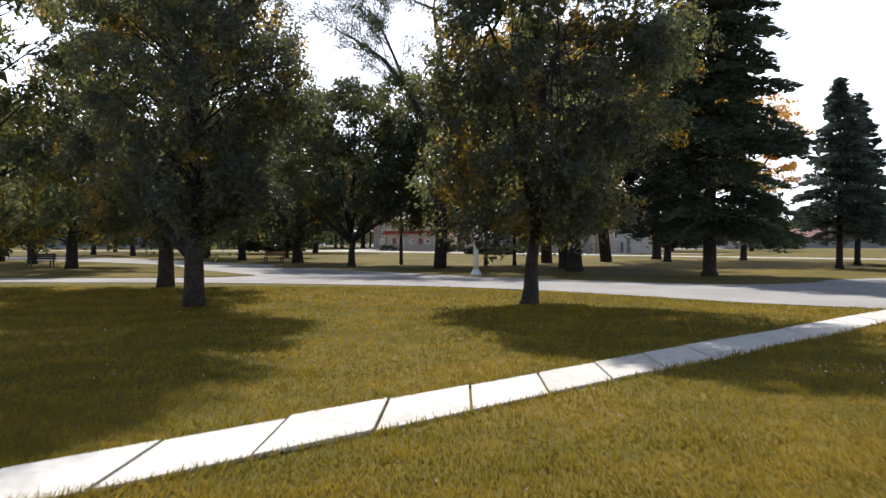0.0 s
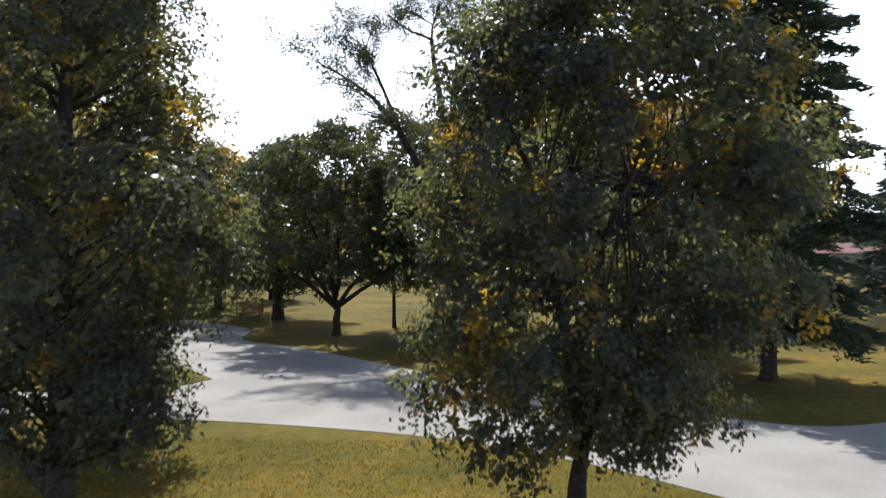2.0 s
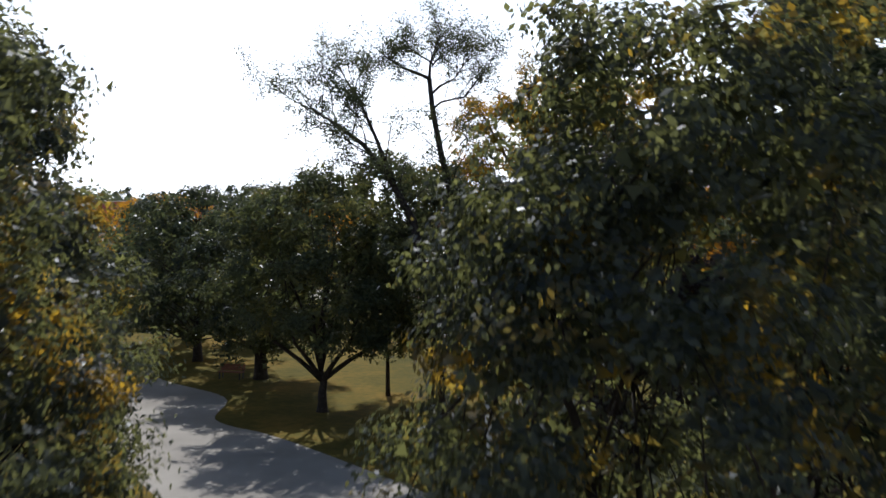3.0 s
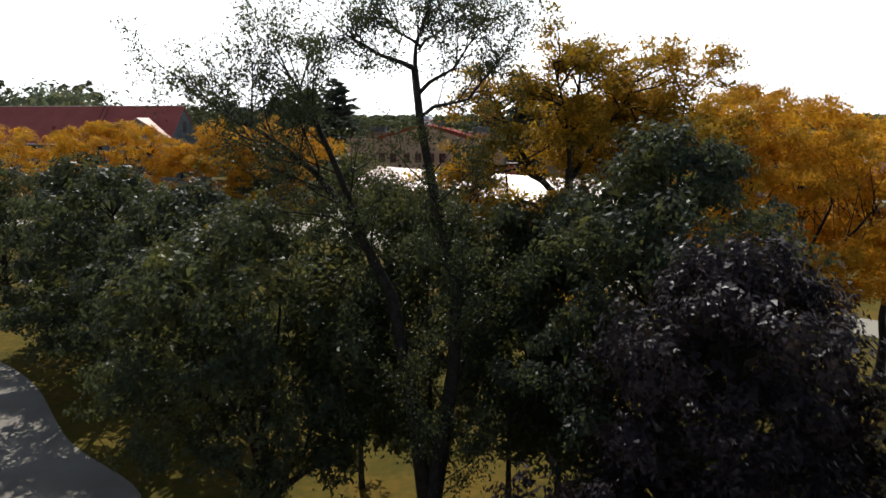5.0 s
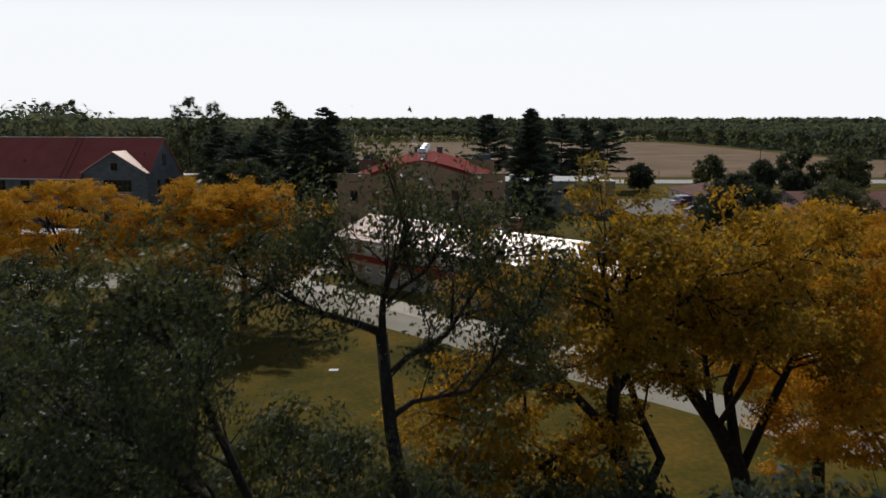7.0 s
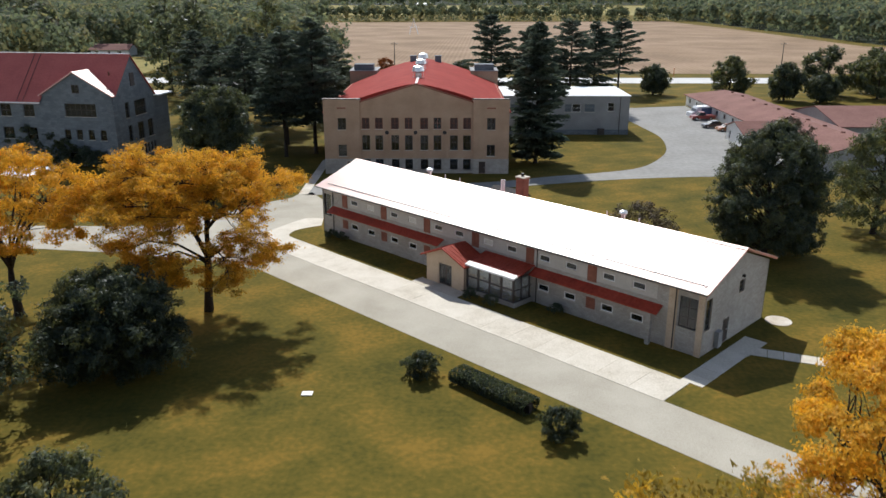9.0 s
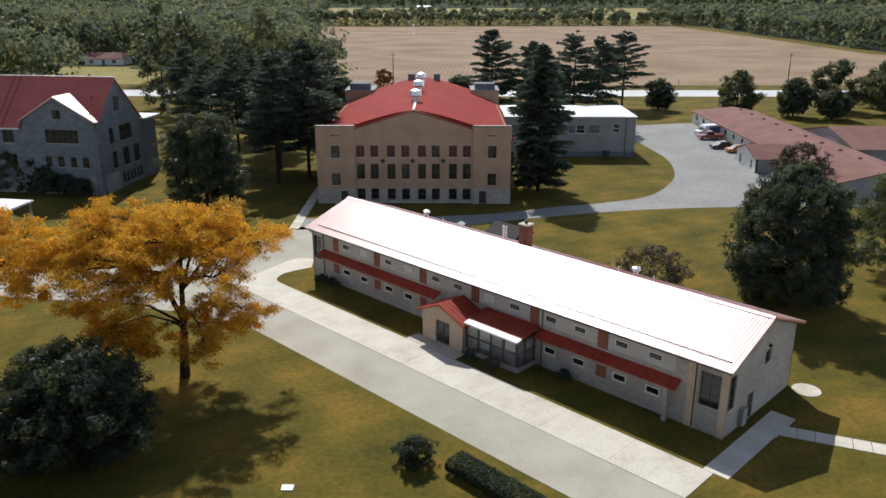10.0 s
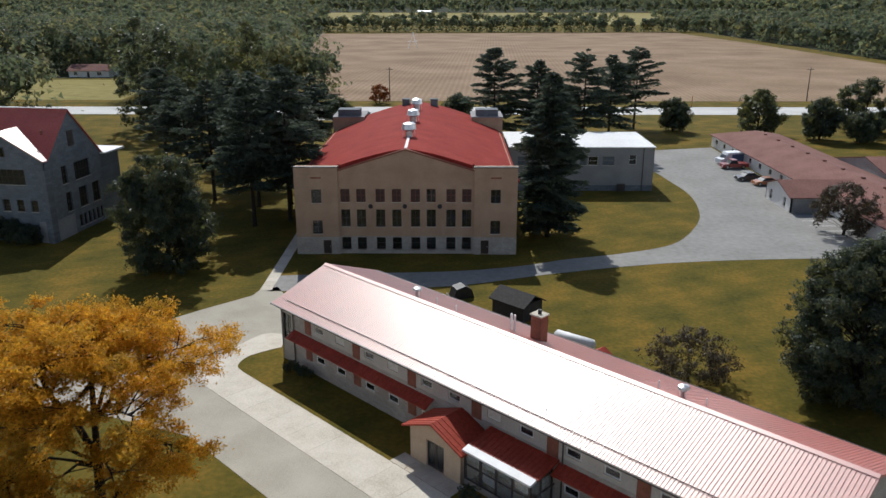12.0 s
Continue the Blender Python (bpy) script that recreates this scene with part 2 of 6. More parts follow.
BROWN_SHINGLE = material("brown_shingles", [(0.155, 0.072, 0.056), (0.20, 0.098, 0.078), (0.25, 0.125, 0.10)], rough=0.9, scale=4.0, fine=4.0, bump=0.25, spec=0.2)
WHITE_ROOF = material("white_membrane", [(0.62, 0.62, 0.60), (0.74, 0.74, 0.72), (0.80, 0.80, 0.79)], rough=0.5, scale=5.0, fine=2.0, bump=0.05)
TAN_BRICK = material("tan_brick", [(0.335, 0.218, 0.137), (0.415, 0.280, 0.183), (0.48, 0.342, 0.23)], rough=0.88, scale=2.5, fine=9.0, bump=0.25, block=(0.4, 0.13, 0.05))
PALE_WALL = material("pale_painted_block", [(0.31, 0.275, 0.235), (0.385, 0.35, 0.305), (0.445, 0.41, 0.365)], rough=0.85, scale=2.0, fine=8.0, bump=0.2, block=(0.4, 0.2, 0.12))
CLADDING = material("pale_cladding", [(0.40, 0.37, 0.33), (0.48, 0.45, 0.40), (0.54, 0.51, 0.46)], rough=0.7, scale=1.5, fine=10.0, bump=0.08)
BUFF_STONE = material("buff_stone", [(0.45, 0.335, 0.225), (0.54, 0.415, 0.29), (0.60, 0.475, 0.345)], rough=0.85, scale=1.2, fine=8.0, bump=0.25)
GREY_STUCCO = material("grey_stucco", [(0.105, 0.122, 0.135), (0.15, 0.168, 0.18), (0.195, 0.21, 0.22)], rough=0.9, scale=2.5, fine=6.0, bump=0.2, block=(0.8, 0.4, 0.17))
GREY_BLOCK = material("grey_block", [(0.22, 0.22, 0.21), (0.275, 0.27, 0.26), (0.33, 0.325, 0.31)], rough=0.88, scale=2.5, fine=6.0, bump=0.2)
RED_BRICK = material("orange_brick", [(0.165, 0.058, 0.036), (0.23, 0.086, 0.052), (0.29, 0.115, 0.072)], rough=0.85, scale=0.8, fine=12.0, bump=0.3)
WHITE_PAINT = material("white_paint", [(0.66, 0.65, 0.62), (0.76, 0.75, 0.72), (0.82, 0.81, 0.79)], rough=0.55, scale=1.0, fine=12.0, bump=0.05)
DARK_TRIM = material("dark_brown_trim", [(0.035, 0.026, 0.022), (0.055, 0.042, 0.035), (0.075, 0.058, 0.048)], rough=0.5, scale=0.6, fine=15.0, bump=0.05)
SILVER = material("galvanised_steel", [(0.48, 0.48, 0.48), (0.60, 0.60, 0.60), (0.70, 0.70, 0.70)], rough=0.35, scale=0.5, fine=8.0, bump=0.05, metallic=0.9)
BLACK = material("black_metal", [(0.012, 0.012, 0.013), (0.020, 0.020, 0.022), (0.032, 0.032, 0.034)], rough=0.5, scale=0.5, fine=15.0, bump=0.05)
RUBBER = material("tyre_rubber", [(0.010, 0.010, 0.010), (0.016, 0.016, 0.016), (0.024, 0.024, 0.024)], rough=0.85, scale=0.3, fine=20.0, bump=0.1)
REDWOOD = material("stained_wood", [(0.16, 0.050, 0.028), (0.22, 0.075, 0.042), (0.27, 0.10, 0.058)], rough=0.7, scale=0.3, fine=20.0, bump=0.2)
GREYWOOD = material("weathered_wood", [(0.022, 0.020, 0.018), (0.034, 0.030, 0.027), (0.05, 0.045, 0.04)], rough=0.85, scale=0.3, fine=18.0, bump=0.3)
BOARD = material("brown_board", [(0.055, 0.033, 0.027), (0.078, 0.046, 0.037), (0.105, 0.062, 0.05)], rough=0.8, scale=0.6, fine=6.0, bump=0.1)
BLIND = material("cream_blind", [(0.52, 0.50, 0.45), (0.62, 0.60, 0.54), (0.68, 0.66, 0.60)], rough=0.8, scale=0.6, fine=8.0, bump=0.05)
GLASS = glass_material("window_glass", (0.16, 0.175, 0.19))
CLEAR_GLASS = glass_material("clear_glass", (0.82, 0.85, 0.85))
PAINTS = {k: material(k + "_car_paint", [tuple(0.85 * v for v in c), c, tuple(1.1 * v for v in c)], rough=0.3, scale=1.0, fine=4.0, bump=0.0, spec=0.6, coat=0.8)
          for k, c in {"white": (0.70, 0.71, 0.72), "red": (0.30, 0.022, 0.016), "black": (0.016, 0.017, 0.019), "orange": (0.42, 0.13, 0.02), "blue": (0.05, 0.10, 0.20), "silver": (0.42, 0.43, 0.45)}.items()}


# ---- mesh tools ----
class Shape:
    """Collects vertices and faces of one mesh."""

    def __init__(self):
        self.v, self.f = [], []

    def face(self, *points):
        k = len(self.v)
        self.v += [tuple(p) for p in points]
        self.f.append(tuple(range(k, k + len(points))))
        return self

    def box(self, x0, y0, z0, x1, y1, z1):
        k = len(self.v)
        self.v += [(x, y, z) for z in (z0, z1) for x, y in ((x0, y0), (x1, y0), (x1, y1), (x0, y1))]
        self.f += [tuple(k + i for i in q) for q in ((3, 2, 1, 0), (4, 5, 6, 7), (0, 1, 5, 4), (1, 2, 6, 5), (2, 3, 7, 6), (3, 0, 4, 7))]
        return self

    def prism(self, outline, a, b, axis="z"):
        """Extrudes a 2D outline from a to b along an axis; the outline's pairs are the other two axes in order."""
        put = {"z": lambda p, h: (p[0], p[1], h), "y": lambda p, h: (p[0], h, p[1]), "x": lambda p, h: (h, p[0], p[1])}[axis]
        k, n = len(self.v), len(outline)
        self.v += [put(p, a) for p in outline] + [put(p, b) for p in outline]
        self.f += [tuple(range(k + n - 1, k - 1, -1)), tuple(range(k + n, k + 2 * n))]
        self.f += [(k + i, k + (i + 1) % n, k + n + (i + 1) % n, k + n + i) for i in range(n)]
        return self

    def tube(self, points, radii, sides=6):
        """A tapered tube along points."""
        pts = [Vector(p) for p in points]
        k = len(self.v)
        for i, p in enumerate(pts):
            d = (pts[min(i + 1, len(pts) - 1)] - pts[max(i - 1, 0)]).normalized()
            side = d.cross(Vector((0, 1, 0)) if abs(d.y) < 0.9 else Vector((1, 0, 0))).normalized()
            up = side.cross(d)
            for s in range(sides):
                a = 2 * math.pi * s / sides
                self.v.append(tuple(p + (side * math.cos(a) + up * math.sin(a)) * radii[i]))
        for i in range(len(pts) - 1):
            for s in range(sides):
                t = (s + 1) % sides
                self.f.append((k + i * sides + s, k + i * sides + t, k + (i + 1) * sides + t, k + (i + 1) * sides + s))
        self.f.append(tuple(k + s for s in reversed(range(sides))))
        self.f.append(tuple(k + (len(pts) - 1) * sides + s for s in range(sides)))
        return self

    def mesh(self, name):
        me = bpy.data.meshes.new(name)
        me.from_pydata(self.v, [], self.f)
        bm = bmesh.new()
        bm.from_mesh(me)
        bmesh.ops.remove_doubles(bm, verts=bm.verts, dist=0.0005)
        bmesh.ops.recalc_face_normals(bm, faces=bm.faces)
        bm.to_mesh(me)
        bm.free()
        return me


def part(name, shape, mat, parent=None, label="", smooth=False):
    """One mesh object from a Shape, under a thing or a part."""
    me = shape.mesh(name) if isinstance(shape, Shape) else shape
    if not me.materials:
        me.materials.append(mat)
    if smooth:
        me.polygons.foreach_set("use_smooth", [True] * len(me.polygons))
    ob = new(name, me)
    ob.parent = parent
    if label:
        ob["label"] = label
    return ob


def thing(name, m, label, category, group="", kind=""):
    ob = new(name)
    ob.empty_display_size = 0.2
    ob.matrix_basis = m
    return tagged(ob, label, category, group, kind)


def smooth_line(points, step=6):
    """A Catmull-Rom curve through 2D points."""
    p = [points[0], *points, points[-1]]
    out = []
    for i in range(1, len(p) - 2):
        a, b, c, d = (np.array(q, float) for q in p[i - 1:i + 3])
        for k in range(step):
            t = k / step
            out.append(tuple(0.5 * (2 * b + (c - a) * t + (2 * a - 5 * b + 4 * c - d) * t * t + (3 * b - a - 3 * c + d) * t ** 3)))
    return out + [tuple(points[-1])]


def sheet(name, outline, z, mat, label, category, thick=0.12):
    """A paved or planted sheet with a real edge."""
    s = Shape()
    s.prism(outline, z - thick, z)
    ob = part(name, s, mat)
    bm = bmesh.new()
    bm.from_mesh(ob.data)
    bmesh.ops.triangulate(bm, faces=bm.faces)
    bm.to_mesh(ob.data)
    bm.free()
    return tagged(ob, label, category, kind="structure")


def wall_shape(width, height, openings, thick=0.3, top=None):
    """A wall in the xz plane, its outside at y = 0, with openings (x0, z0, x1, z1) through it. top(x): a gable's height at x."""
    xs = sorted({0.0, width, *(v for o in openings for v in (o[0], o[2]))} | ({width * k / 8 for k in range(9)} if top else set()))
    zs = sorted({0.0, height, *(v for o in openings for v in (o[1], o[3]))})
    s = Shape()
    for i in range(len(xs) - 1):
        for j in range(len(zs) - 1):
            cx, cz = (xs[i] + xs[i + 1]) / 2, (zs[j] + zs[j + 1]) / 2
            if any(o[0] < cx < o[2] and o[1] < cz < o[3] for o in openings):
                continue
            for y in (0.0, thick):
                s.face((xs[i], y, zs[j]), (xs[i + 1], y, zs[j]), (xs[i + 1], y, zs[j + 1]), (xs[i], y, zs[j + 1]))
        if top:
            a, b = xs[i], xs[i + 1]
            for y in (0.0, thick):
                s.face((a, y, height), (b, y, height), (b, y, max(top(b), height)), (a, y, max(top(a), height)))
    for x0, z0, x1, z1 in openings:
        s.face((x0, 0, z0), (x0, thick, z0), (x0, thick, z1), (x0, 0, z1))
        s.face((x1, 0, z0), (x1, thick, z0), (x1, thick, z1), (x1, 0, z1))
        s.face((x0, 0, z0), (x0, thick, z0), (x1, thick, z0), (x1, 0, z0))
        s.face((x0, 0, z1), (x0, thick, z1), (x1, thick, z1), (x1, 0, z1))
    for x in (0, width):
        s.face((x, 0, 0), (x, thick, 0), (x, thick, height), (x, 0, height))
    return s


def placed(ob, m):
    ob.matrix_basis = m
    return ob


def window(parent, m, w, h, cols=1, rows=2, frame_mat=None, pane_mat=None, depth=0.14, sill=True, name="window", t=0.06):
    """A window in a wall's opening: frame with bars, a pane in each field, a sill. m: the opening's lower left corner, outside."""
    fm = frame_mat or WHITE_PAINT
    f = Shape()
    f.box(0, depth, 0, t, depth + 0.07, h).box(w - t, depth, 0, w, depth + 0.07, h)
    f.box(t, depth, 0, w - t, depth + 0.07, t).box(t, depth, h - t, w - t, depth + 0.07, h)
    for c in range(1, cols):
        f.box(w * c / cols - 0.025, depth, t, w * c / cols + 0.025, depth + 0.06, h - t)
    for r in range(1, rows):
        f.box(t, depth + 0.01, h * r / rows - 0.025, w - t, depth + 0.055, h * r / rows + 0.025)
    win = placed(part(name, f, fm, parent), m)
    if sill:
        part("sill", Shape().box(-0.06, -0.05, -0.07, w + 0.06, depth, 0), CONCRETE, win)
    for c in range(cols):
        for r in range(rows):
            a, b, lo, hi = w * c / cols + 0.03, w * (c + 1) / cols - 0.03, h * r / rows + 0.03, h * (r + 1) / rows - 0.03
            part("pane", Shape().box(a, depth + 0.025, lo, b, depth + 0.037, hi), pane_mat or GLASS, win)
    return win


def at(x, y, z, turn=0.0):
    return pose(x, y, z, 0, 0, turn)


# ---- ground, roads, fields ----
g = Shape()
g.face((-4500, -600, 0), (4500, -600, 0), (4500, 4900, 0), (-4500, 4900, 0))
tagged(part("ground", g, LAWN), "mown olive and straw coloured lawn reaching the horizon", "lawn", kind="structure")

near = smooth_line([(-90, 30), (-40, 31.5), (-16, 31.0), (-9.8, 30.7), (-4, 29.5), (-0.4, 28.2), (2.8, 26.1), (5.2, 23.7), (7.2, 21.5), (8.8, 20.2), (14, 17.5), (30, 12)])
far = smooth_line([(40, 33), (24, 36.5), (16.5, 34.2), (14, 31.4), (11.2, 30.1), (9, 30.4), (5.7, 32.8), (1.7, 35.5), (-2.0, 39.7), (-6.4, 44.6), (-9, 47.2), (-12.2, 50.0), (-13.4, 55.5), (-19, 61), (-25.5, 69.8), (-33, 76), (-46, 83), (-90, 92)])
sheet("road", near + far, 0.02, ASPHALT, "pale worn asphalt park road with a wide bend", "road")
isle = smooth_line([(-9.9, 37.4), (-13, 41.6), (-16.2, 46), (-19, 51.5), (-24, 57), (-34, 65), (-48, 72), (-90, 80)]) + smooth_line([(-90, 36), (-40, 35.6), (-18.7, 34.7), (-11.7, 35.4), (-9.9, 37.4)])
sheet("grass_island", isle, 0.05, LAWN, "grassy island between two branches of the park road", "lawn")

D, N = np.array((0.713, -0.702)), np.array((0.702, 0.713))


def sn(s, n):
    return tuple(D * s + N * n)


drive = [sn(15, 77.4), sn(-104, 77.4), (-27, 131.0), (-36, 133.5), (-60, 137), (-90, 139), (-90, 146), (-60, 144.5), (-40, 144.0), (-33, 147.5), (-26.5, 154.4), (-22, 158.6), (-21.5, 160.5), (-19.6, 161.5), (-17.0, 156.5), (-15.9, 147.3), (-18.3, 147.5), (-20.4, 144.1), (-22.5, 140.4), (-21.9, 137.6), sn(-110.3, 82.6), sn(15, 82.6)]
sheet("driveway", drive, 0.02, DRIVE, "grey asphalt driveway running past the long dormitory", "road")
sheet("hall_drive", smooth_line([(-21.5, 165.3), (-12, 166.3), (1.3, 167.2), (10.1, 169.3), (16.4, 172.0), (24.4, 174.6), (32.4, 178.8), (38.2, 187.6), (41.3, 196), (43.0, 207.4), (42.2, 219.2), (40.5, 236), (40.0, 246.5)])
      + [(61, 252), (61, 195), (64, 176.5), (72, 174.5), (110, 172.5), (110, 168.5)]
      + smooth_line([(60, 172.8), (48.4, 172.6), (34.4, 171.4), (23.4, 169.2), (12.8, 166.0), (1.3, 162.0), (-12, 160.6), (-20.5, 160.0)]), 0.02, LOT, "grey asphalt lane widening into a car park", "car park")
sheet("highway", [(-1500, 303), (1500, 303), (1500, 319), (-1500, 319)], 0.04, HIGHWAY, "pale concrete country highway", "road")
sheet("tilled_field", [(-38, 333), (-60, 410), (-84, 545), (-112, 790), (205, 815), (216, 640), (218, 474), (330, 380), (420, 333)], 0.05, SOIL, "brown tilled field with faint rows", "field")
sheet("crop_field", [(-170, 1010), (260, 1000), (440, 1560), (-330, 1620)], 0.05, CROP, "yellowing crop field beyond the tree line", "field")
sheet("meadow", [(-330, 335), (-108, 335), (-112, 398), (-300, 404)], 0.05, CROP, "strip of yellow meadow before a farmhouse", "field")
lot = sheet("rear_lot", [(-75, 292), (-20, 292), (10, 296), (10, 303), (-75, 303)], 0.03, LOT, "grey asphalt verge lot by the highway", "car park")

for k in range(5):
    y = 182.6 + 2.75 * k
    tagged(part("parking_line", Shape().box(55.6, y, 0.012, 60.7, y + 0.13, 0.026), WHITE_PAINT), "worn white painted line on the car park", "road marking", "parking lines", kind="structure")
# concrete slabs, each a piece of its own, with recessed joints
walkway = thing("footpath", at(0, 0, 0), "narrow concrete footpath of skewed slabs crossing the lawn", "footpath", kind="structure")
rng = random.Random(5)
slab_w = 0.84
for k in range(-8, 22):
    x0, x1 = k * slab_w + 0.115, (k + 1) * slab_w + 0.085
    lo, hi = 7.42 + rng.uniform(-0.035, 0.035), 8.72 + rng.uniform(-0.035, 0.035)
    dz = rng.uniform(-0.008, 0.012)
    part("slab", Shape().prism([(x0, x0 + lo), (x1, x1 + lo), (x1, x1 + hi), (x0, x0 + hi)], -0.06, 0.035 + dz), CONCRETE, walkway)
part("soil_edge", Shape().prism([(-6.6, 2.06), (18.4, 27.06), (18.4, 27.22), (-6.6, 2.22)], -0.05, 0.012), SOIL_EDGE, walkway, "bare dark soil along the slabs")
paving = thing("pavement", at(0, 0, 0), "broad pale concrete pavement along the dormitory front", "pavement", kind="structure")
for k in range(17):
    s0 = -110.45 + k * 3.02
    dz = rng.uniform(-0.004, 0.004)
    part("slab", Shape().prism([sn(s0, 82.53), sn(s0 + 3.005, 82.53), sn(s0 + 3.005, 86.4), sn(s0, 86.4)], -0.05, 0.045 + dz), CONCRETE, paving)
apron = thing("entrance_apron", at(0, 0, 0), "stained concrete apron before the porch door", "pavement", kind="structure")
for k in range(4):
    part("slab", Shape().prism([sn(-90 + k * 1.6, 86.44), sn(-88.44 + k * 1.6, 86.44), sn(-88.44 + k * 1.6, 88.0), sn(-90 + k * 1.6, 88.0)], -0.05, 0.05), STAINED, apron)
sheet("corner_paving", [sn(-110.47, 82.52), (-22.3, 138.0), (-22.9, 139.2), (-22.95, 140.2)] + smooth_line([(-20.6, 144.2), (-18.2, 147.8), (-15.9, 147.7)]) + smooth_line([(-15.7, 144.6), (-17.1, 143.75), (-18.5, 142.5), (-19.0, 141.2), (-18.9, 140.2), sn(-110.47, 86.4)]), 0.04, CONCRETE, "pale concrete corner round the lawn's end", "pavement")
side_walk = thing("side_path", at(0, 0, 0), "concrete path from the pavement to the side door", "footpath", kind="structure")
for k in range(5):
    a, b = 86.44 + k * 1.5, 86.44 + k * 1.5 + 1.46
    part("slab", Shape().prism([sn(-59.9, a), sn(-58.1, a), sn(-58.1, b), sn(-59.9, b)], -0.05, 0.04), CONCRETE, side_walk)
for k in range(9):
    p, q = np.array((25.2, 108.7)) + np.array((1.05, -0.42)) * 1.1 * k, np.array((25.2, 108.7)) + np.array((1.05, -0.42)) * 1.1 * (k + 0.96)
    n2 = np.array((0.37, 0.93)) * 0.75
    part("slab", Shape().prism([tuple(p - n2), tuple(q - n2), tuple(q + n2), tuple(p + n2)], -0.05, 0.045), CONCRETE, side_walk)
part("slab", Shape().prism([sn(-59.9, 93.94), sn(-58.0, 93.94), sn(-58.0, 97.5), sn(-59.9, 97.5)], -0.05, 0.04), CONCRETE, side_walk)
part("slab", Shape().prism([(29.9 + 1.15 * math.cos(a), 114.9 + 1.15 * math.sin(a)) for a in np.linspace(0, 2 * math.pi, 17)[:-1]], -0.05, 0.05), STAINED, side_walk, "stained round concrete slab")
hall_path = thing("hall_path", at(0, 0, 0), "narrow concrete path leading to the hall's side", "footpath", kind="structure")
for k in range(16):
    p, q = np.array((-20.8, 160.4)) + np.array((0.0, 1.5)) * k, np.array((-20.8, 160.4)) + np.array((0.0, 1.5)) * (k + 0.97)
    part("slab", Shape().prism([(p[0] - 0.7, p[1]), (p[0] + 0.7, p[1]), (q[0] + 0.7, q[1]), (q[0] - 0.7, q[1])], -0.05, 0.04), CONCRETE, hall_path)
tagged(part("stone_plaque", Shape().box(-10.5, 101.0, -0.02, -9.7, 101.6, 0.08), WHITE_PAINT), "small white stone marker lying in the lawn", "stone")


# ---- plants ----
def leaf_mesh(name, centres, length, width, up=0.5, seed=0, droop=0.2, corners=4, outward=None, loose=0.55):
    """Rhombic leaves at the given centres, each folded a little along its rib."""
    r = np.random.default_rng(seed)
    n = len(centres)
    nrm = r.normal(size=(n, 3)) * (1.0 if outward is None else loose) + np.array((0, 0, up * (2.0 if outward is None else 1.0)))
    if outward is not None:
        nrm = nrm + outward * 1.2
    nrm /= np.linalg.norm(nrm, axis=1)[:, None]
    a = r.normal(size=(n, 3)) - np.array((0, 0, droop))
    a -= nrm * (a * nrm).sum(1)[:, None]
    a /= np.linalg.norm(a, axis=1)[:, None]
    b = np.cross(nrm, a)
    size = r.uniform(0.7, 1.3, (n, 1))
    la, wb = a * length * size / 2, b * width * size / 2
    if corners == 3:
        return quads(name, np.stack([centres - la - wb, centres - la * 0.6 + wb, centres + la], 1).reshape(-1, 3), 3)
    v = np.stack([centres - la, centres + wb + nrm * width * 0.12, centres + la, centres - wb + nrm * width * 0.12], 1).reshape(-1, 3)
    return quads(name, v)


def quads(name, v, k=4):
    """A mesh of separate faces, k corners each."""
    me = bpy.data.meshes.new(name)
    n = len(v) // k
    me.vertices.add(k * n)
    me.vertices.foreach_set("co", np.ascontiguousarray(v, dtype=np.float32).ravel())
    me.loops.add(k * n)
    me.loops.foreach_set("vertex_index", np.arange(k * n, dtype=np.int32))
    me.polygons.add(n)
    me.polygons.foreach_set("loop_start", np.arange(0, k * n, k, dtype=np.int32))
    me.update()
    return me


PROFILES = {
    "full": lambda u: 0.66 + 0.5 * u if u < 0.3 else 0.81 * (1 - ((u - 0.3) / 0.74) ** 3.2) ** 0.6 + 0.04,
    "blunt": lambda u: 0.52 + 1.5 * u if u < 0.3 else 0.97 - 0.58 * ((u - 0.3) / 0.7) ** 1.8,
    "spire": lambda u: 0.52 + 1.5 * u if u < 0.3 else 0.97 - 0.80 * ((u - 0.3) / 0.7) ** 1.1,
    "round": lambda u: math.sqrt(max(0.02, 1 - (2 * u - 0.85) ** 2 * 0.86)),
    "dome": lambda u: 0.72 + 0.93 * u if u < 0.3 else math.sqrt(max(0.03, 1 - ((u - 0.3) / 0.72) ** 2)),
    "vase": lambda u: 0.25 + 0.75 * u if u < 0.8 else 1.0 - (u - 0.8) * 2.0,
}


